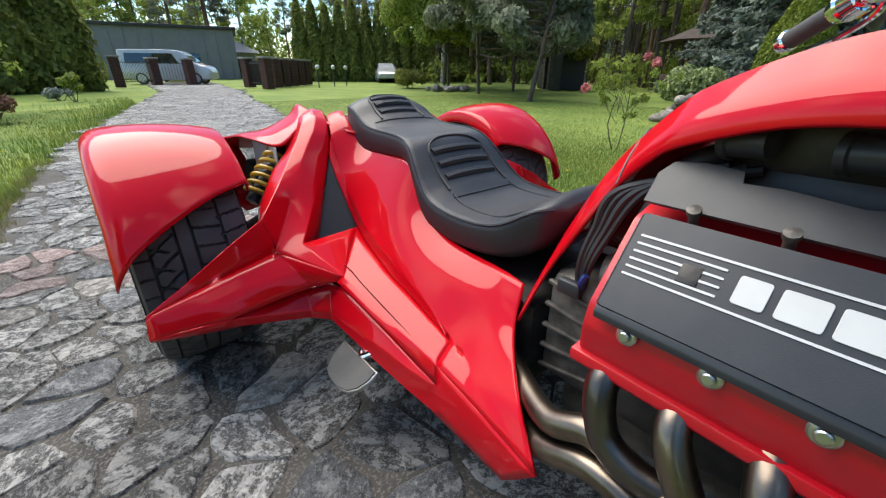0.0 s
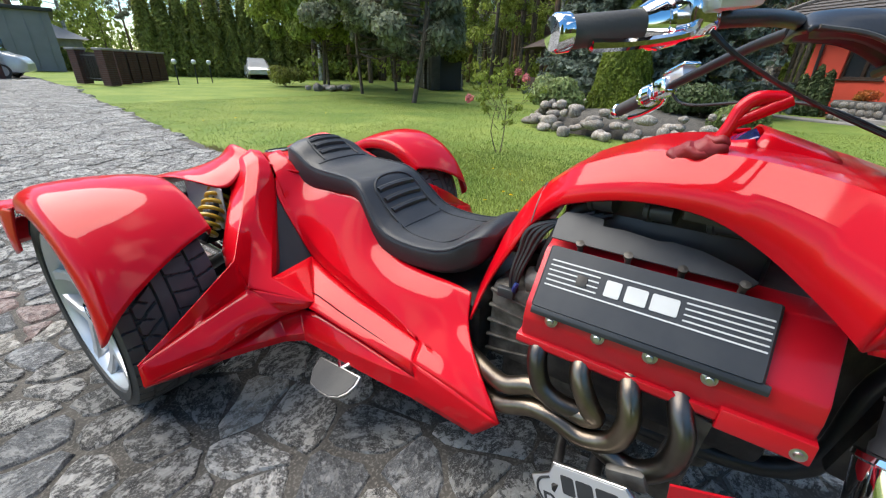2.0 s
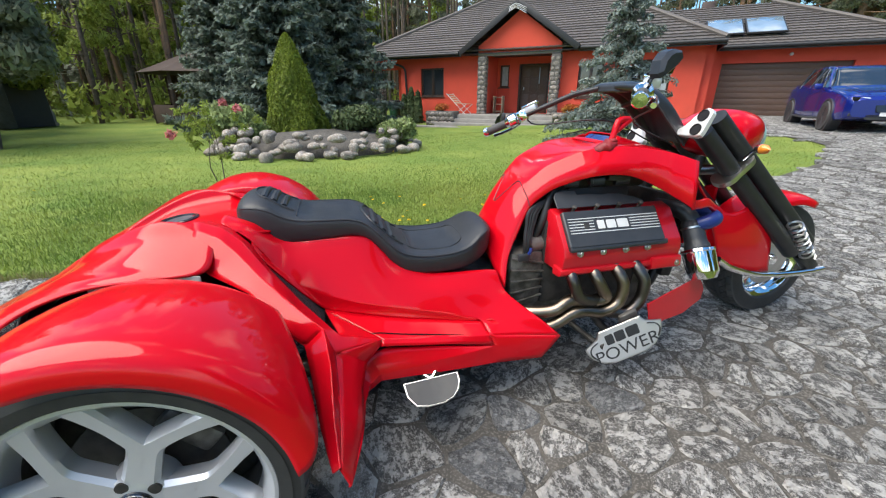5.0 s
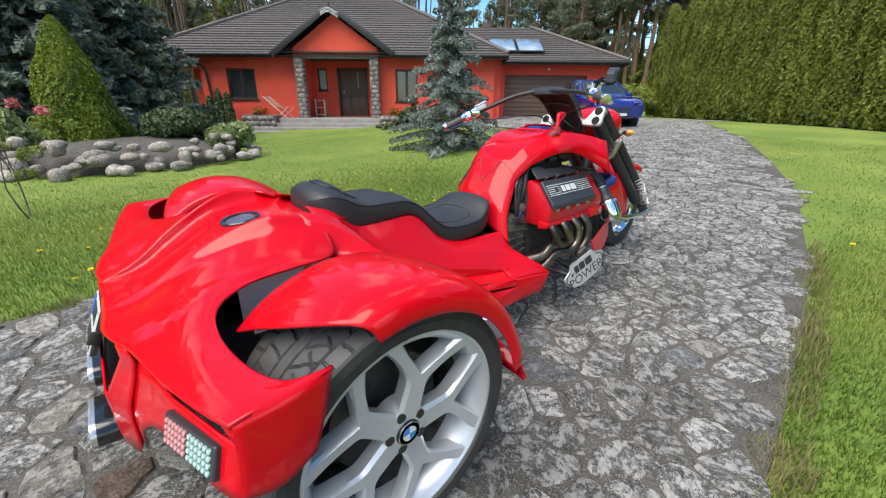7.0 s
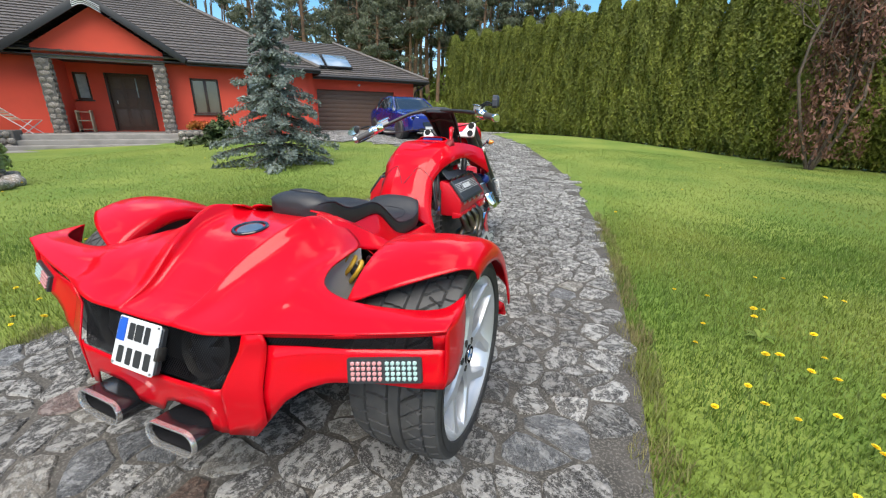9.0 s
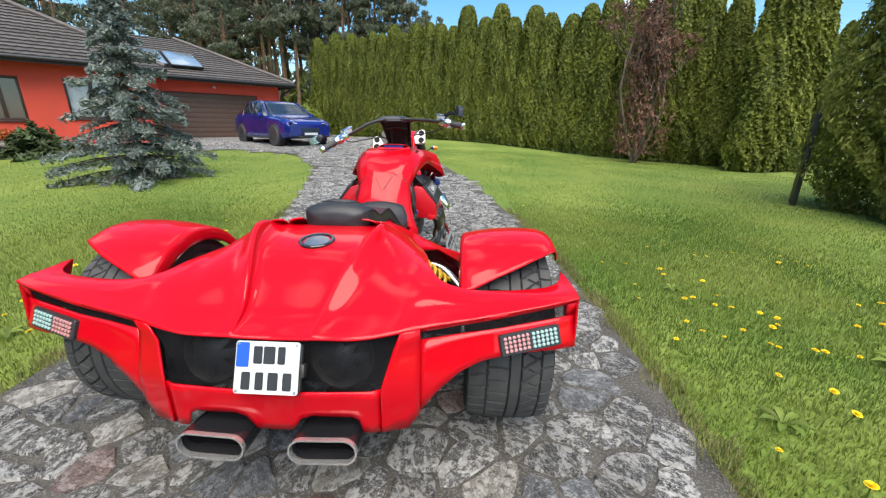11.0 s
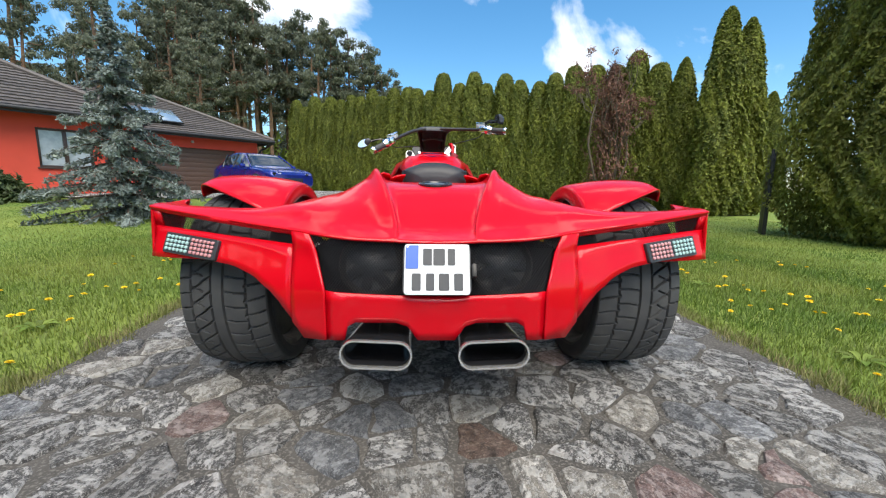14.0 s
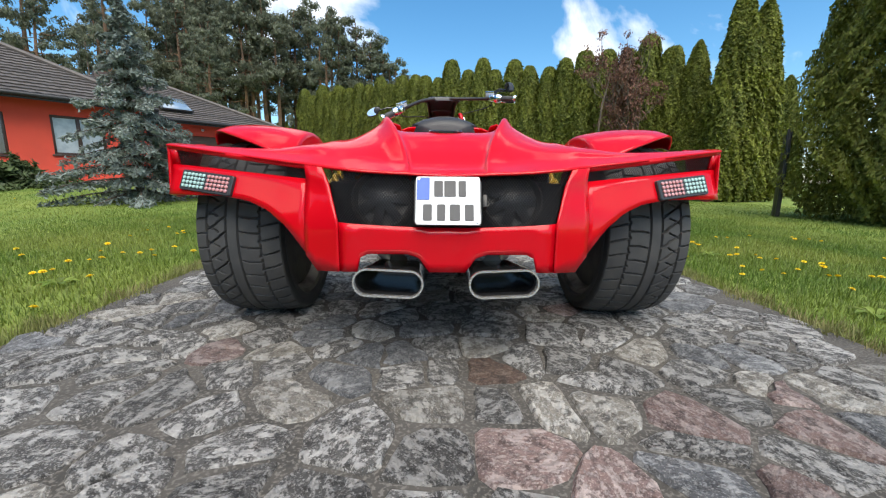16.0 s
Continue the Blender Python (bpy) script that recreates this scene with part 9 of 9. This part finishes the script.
for ring_, (cnt, rad, up) in enumerate(((14, 0.0155, 0.004), (11, 0.0115, 0.008), (7, 0.0065, 0.010))):
    for k in range(cnt):
        a = math.tau * k / cnt + ring_ * 0.2
        c, s_ = math.cos(a), math.sin(a)
        b0 = Vector((0.005, 0, 0.05))
        w = 0.0032
        bm.faces.new([bm.verts.new(b0 + Vector(q)) for q in ((-s_ * w * 0.4, c * w * 0.4, 0), (s_ * w * 0.4, -c * w * 0.4, 0), (c * rad + s_ * w, s_ * rad - c * w, up), (c * rad - s_ * w, s_ * rad + c * w, up))])
part("flower", bm, DANDELION, fl, smooth=False)
rng = random.Random(17)
spots_f = []
for k in range(34):
    spots_f.append((rng.uniform(-2.35, -1.68), rng.uniform(-0.2, 1.7)) if k % 2 else (rng.uniform(1.75, 2.7), rng.uniform(-0.6, 1.6)))
while len(spots_f) < 150:
    if rng.random() < 0.45:
        x, y = rng.uniform(1.75, 3.6), rng.uniform(-0.8, 3.4)
    elif rng.random() < 0.4:
        x, y = rng.uniform(-3.2, -1.75), rng.uniform(-0.6, 3.5)
    else:
        x, y = rng.uniform(-8, 8), rng.uniform(-8, 11)
    if not on_drive(x, y, 0.12):
        spots_f.append((x, y))
fl.matrix_world = pose(*spots_f[0], ground_z(*spots_f[0]) - 0.02)
for x, y in spots_f[1:]:
    sc = rng.uniform(0.8, 1.3)
    c = copy_thing(fl, Matrix())
    c.matrix_world = pose(x, y, ground_z(x, y) - 0.02, rng.uniform(-15, 15), rng.uniform(-15, 15), rng.uniform(0, 360)) @ Matrix.Diagonal((sc, sc, sc, 1))
weed = thing("broad_leaf_weed", "broad-leaved weed rosette in the grass", "weed", "lawn weeds")
bm = bmesh.new()
for k in range(7):
    a = k * 0.9
    c, s_ = math.cos(a), math.sin(a)
    sheet(bm, [[(c * r_ - s_ * w, s_ * r_ + c * w, h), (c * r_, s_ * r_, h - 0.006), (c * r_ + s_ * w, s_ * r_ - c * w, h)] for r_, w, h in ((0.01, 0.004, 0.0), (0.05, 0.018, 0.03), (0.09, 0.02, 0.035), (0.12, 0.002, 0.02))])
part("leaves", bm, GRASS, weed)
weed.matrix_world = pose(2.35, 0.15, -0.02)
for x, y, sc in ((1.95, 0.45, 0.8), (2.9, 0.9, 1.1), (2.2, 1.9, 0.7), (-2.1, 0.9, 0.8), (1.9, -0.35, 0.9)):
    c = copy_thing(weed, Matrix())
    c.matrix_world = pose(x, y, -0.02, 0, 0, x * 90) @ Matrix.Diagonal((sc, sc, sc, 1))

# ---- flagstone drive ----
bm = bmesh.new()
strip_y = np.concatenate([np.arange(-34, 11.6, 0.4), [11.6]])
sheet(bm, [[(x, y, ground_z(x, y) - 0.008) for x in np.linspace(edge_x(LEFT_EDGE, y) + 0.03, edge_x(RIGHT_EDGE, y) - 0.03, 9)] for y in strip_y])
sheet(bm, [[(x, y, ground_z(x, y) - 0.008) for x in np.linspace(-13.6, edge_x(RIGHT_EDGE, min(y, 18)) + 0.02, 17)] for y in np.arange(11.6, 20.1, 0.5)])
drive = tagged(part("driveway", bm, MORTAR), "driveway of irregular grey granite flagstones with sandy joints", "driveway", kind="structure")


def cell(center, near):
    """The Voronoi cell of a centre among its neighbours, as a list of corners."""
    poly = [(center[0] + dx, center[1] + dy) for dx, dy in ((-0.6, -0.6), (0.6, -0.6), (0.6, 0.6), (-0.6, 0.6))]
    for q in near:
        mx, my = (center[0] + q[0]) / 2, (center[1] + q[1]) / 2
        nx, ny = q[0] - center[0], q[1] - center[1]
        out = []
        for k, p in enumerate(poly):
            r = poly[(k + 1) % len(poly)]
            dp, dr = (p[0] - mx) * nx + (p[1] - my) * ny, (r[0] - mx) * nx + (r[1] - my) * ny
            if dp <= 0:
                out.append(p)
            if (dp < 0 < dr) or (dr < 0 < dp):
                t = dp / (dp - dr)
                out.append((p[0] + (r[0] - p[0]) * t, p[1] + (r[1] - p[1]) * t))
        poly = out
        if len(poly) < 3:
            return []
    return poly


rnd = np.random.RandomState(8)
seeds, grid_of = [], {}


def seed_at(x, y):
    if on_drive(x, y, 0.35):
        grid_of.setdefault((int(math.floor(x / 0.6)), int(math.floor(y / 0.6))), []).append(len(seeds))
        seeds.append((x, y))


def small_field(x, y):
    return -2.6 < y < 5.5 and -3.0 < x < 2.2


for pitch, small in ((0.27, False), (0.17, True)):
    jit = pitch * 0.44
    for j in range(int(50 / (pitch * 0.92))):
        for i in range(int(20 / pitch)):
            x = -14.5 + (i + 0.5 * (j % 2)) * pitch + rnd.uniform(-jit, jit)
            y = -30 + j * pitch * 0.92 + rnd.uniform(-jit, jit)
            if rnd.rand() < 0.18 or small_field(x, y) != small or (abs(x - 0.05) < 0.13 and -2.5 < y < 0.3):
                continue
            seed_at(x, y)
# a straight seam runs lengthwise behind the trike
y = -2.45
while y < 0.3:
    w = rnd.uniform(0.06, 0.10)
    seed_at(0.05 - w, y)
    seed_at(0.05 + w, y)
    y += rnd.uniform(0.12, 0.24)


def stone_mesh(poly, c, rr):
    """Corners pulled in from the joint, chipped, with a worn bevel and an uneven top. Returns vertices and faces about the origin."""
    pts = []
    n = len(poly)
    for k in range(n):
        p, q = poly[k], poly[(k + 1) % n]
        d = math.hypot(q[0] - p[0], q[1] - p[1])
        if d < 0.015:
            continue
        for f in ((0.14, 0.5, 0.86) if d > 0.16 else (0.2, 0.8) if d > 0.06 else (0.5,)):
            pts.append((p[0] + (q[0] - p[0]) * f - c[0] + rr.uniform(-0.010, 0.010), p[1] + (q[1] - p[1]) * f - c[1] + rr.uniform(-0.010, 0.010)))
    n = len(pts)
    if n < 4:
        return None
    gap, bev = rr.choice((0.004, 0.006, 0.009, 0.014)), rr.uniform(0.006, 0.010)
    h = rr.uniform(-0.002, 0.004)
    tx, ty = rr.uniform(-0.014, 0.014), rr.uniform(-0.014, 0.014)
    v = []
    for shrink, z in ((gap, -0.03), (gap, h - 0.010), (gap + bev, h)):
        for x, y in pts:
            l = math.hypot(x, y)
            k = max(l - shrink, 0.2 * l) / l
            v.append((x * k, y * k, z + (tx * x + ty * y if z > -0.02 else 0) + (rr.uniform(-0.002, 0.002) if z > -0.02 else 0)))
    v.append((0, 0, h + rr.uniform(-0.002, 0.003)))
    f = []
    for r_ in range(2):
        for k in range(n):
            f.append((r_ * n + k, r_ * n + (k + 1) % n, (r_ + 1) * n + (k + 1) % n, (r_ + 1) * n + k))
    for k in range(n):
        f.append((2 * n + k, 2 * n + (k + 1) % n, 3 * n))
    return v, f


rest_v, rest_f, singles = [], [], []
rr = random.Random(12)
for idx, c in enumerate(seeds):
    if not on_drive(c[0], c[1], -0.07):
        continue
    gx_, gy_ = int(math.floor(c[0] / 0.6)), int(math.floor(c[1] / 0.6))
    near = sorted((seeds[k] for a in (-1, 0, 1) for b in (-1, 0, 1) for k in grid_of.get((gx_ + a, gy_ + b), ()) if k != idx), key=lambda q: (q[0] - c[0]) ** 2 + (q[1] - c[1]) ** 2)[:14]
    made = stone_mesh(cell(c, near), c, rr) if len(near) > 4 else None
    if not made:
        continue
    v, f = made
    z = ground_z(*c)
    if len(singles) < 300 and ((-0.85 < c[1] < 0.75 and -1.6 < c[0] < 1.6) or (0.45 < c[0] < 1.3 and 0.75 <= c[1] < 2.6)):
        singles.append((c, v, f))
    else:
        o = len(rest_v)
        rest_v += [(x + c[0], y + c[1], q + z) for x, y, q in v]
        rest_f += [tuple(i + o for i in q) for q in f]
me = bpy.data.meshes.new("flagstones")
me.from_pydata(rest_v, [], rest_f)
me.materials.append(STONE_REST)
field = new("flagstones", me)
field.parent = drive
tagged(field, "worn granite flagstones", kind="stuff")
for c, v, f in singles:
    me = bpy.data.meshes.new("flagstone")
    me.from_pydata(v, [], f)
    k = rr.random()
    me.materials.append(STONE_RUST if math.hypot(c[0] - 0.13, c[1] + 0.02) < 0.07 else STONE_RED if k < (0.5 if c[0] > 0.15 and c[1] < -0.3 else 0.10 if c[0] > 0.1 and c[1] < 0.1 else 0.015) else STONE_PALE if k < (0.40 if c[0] > 0.05 and c[1] < 0.2 else 0.12) else STONE_DARK if k > 0.88 else STONE)
    ob = new("flagstone", me)
    ob.parent = drive
    ob.location = (c[0], c[1], ground_z(*c))
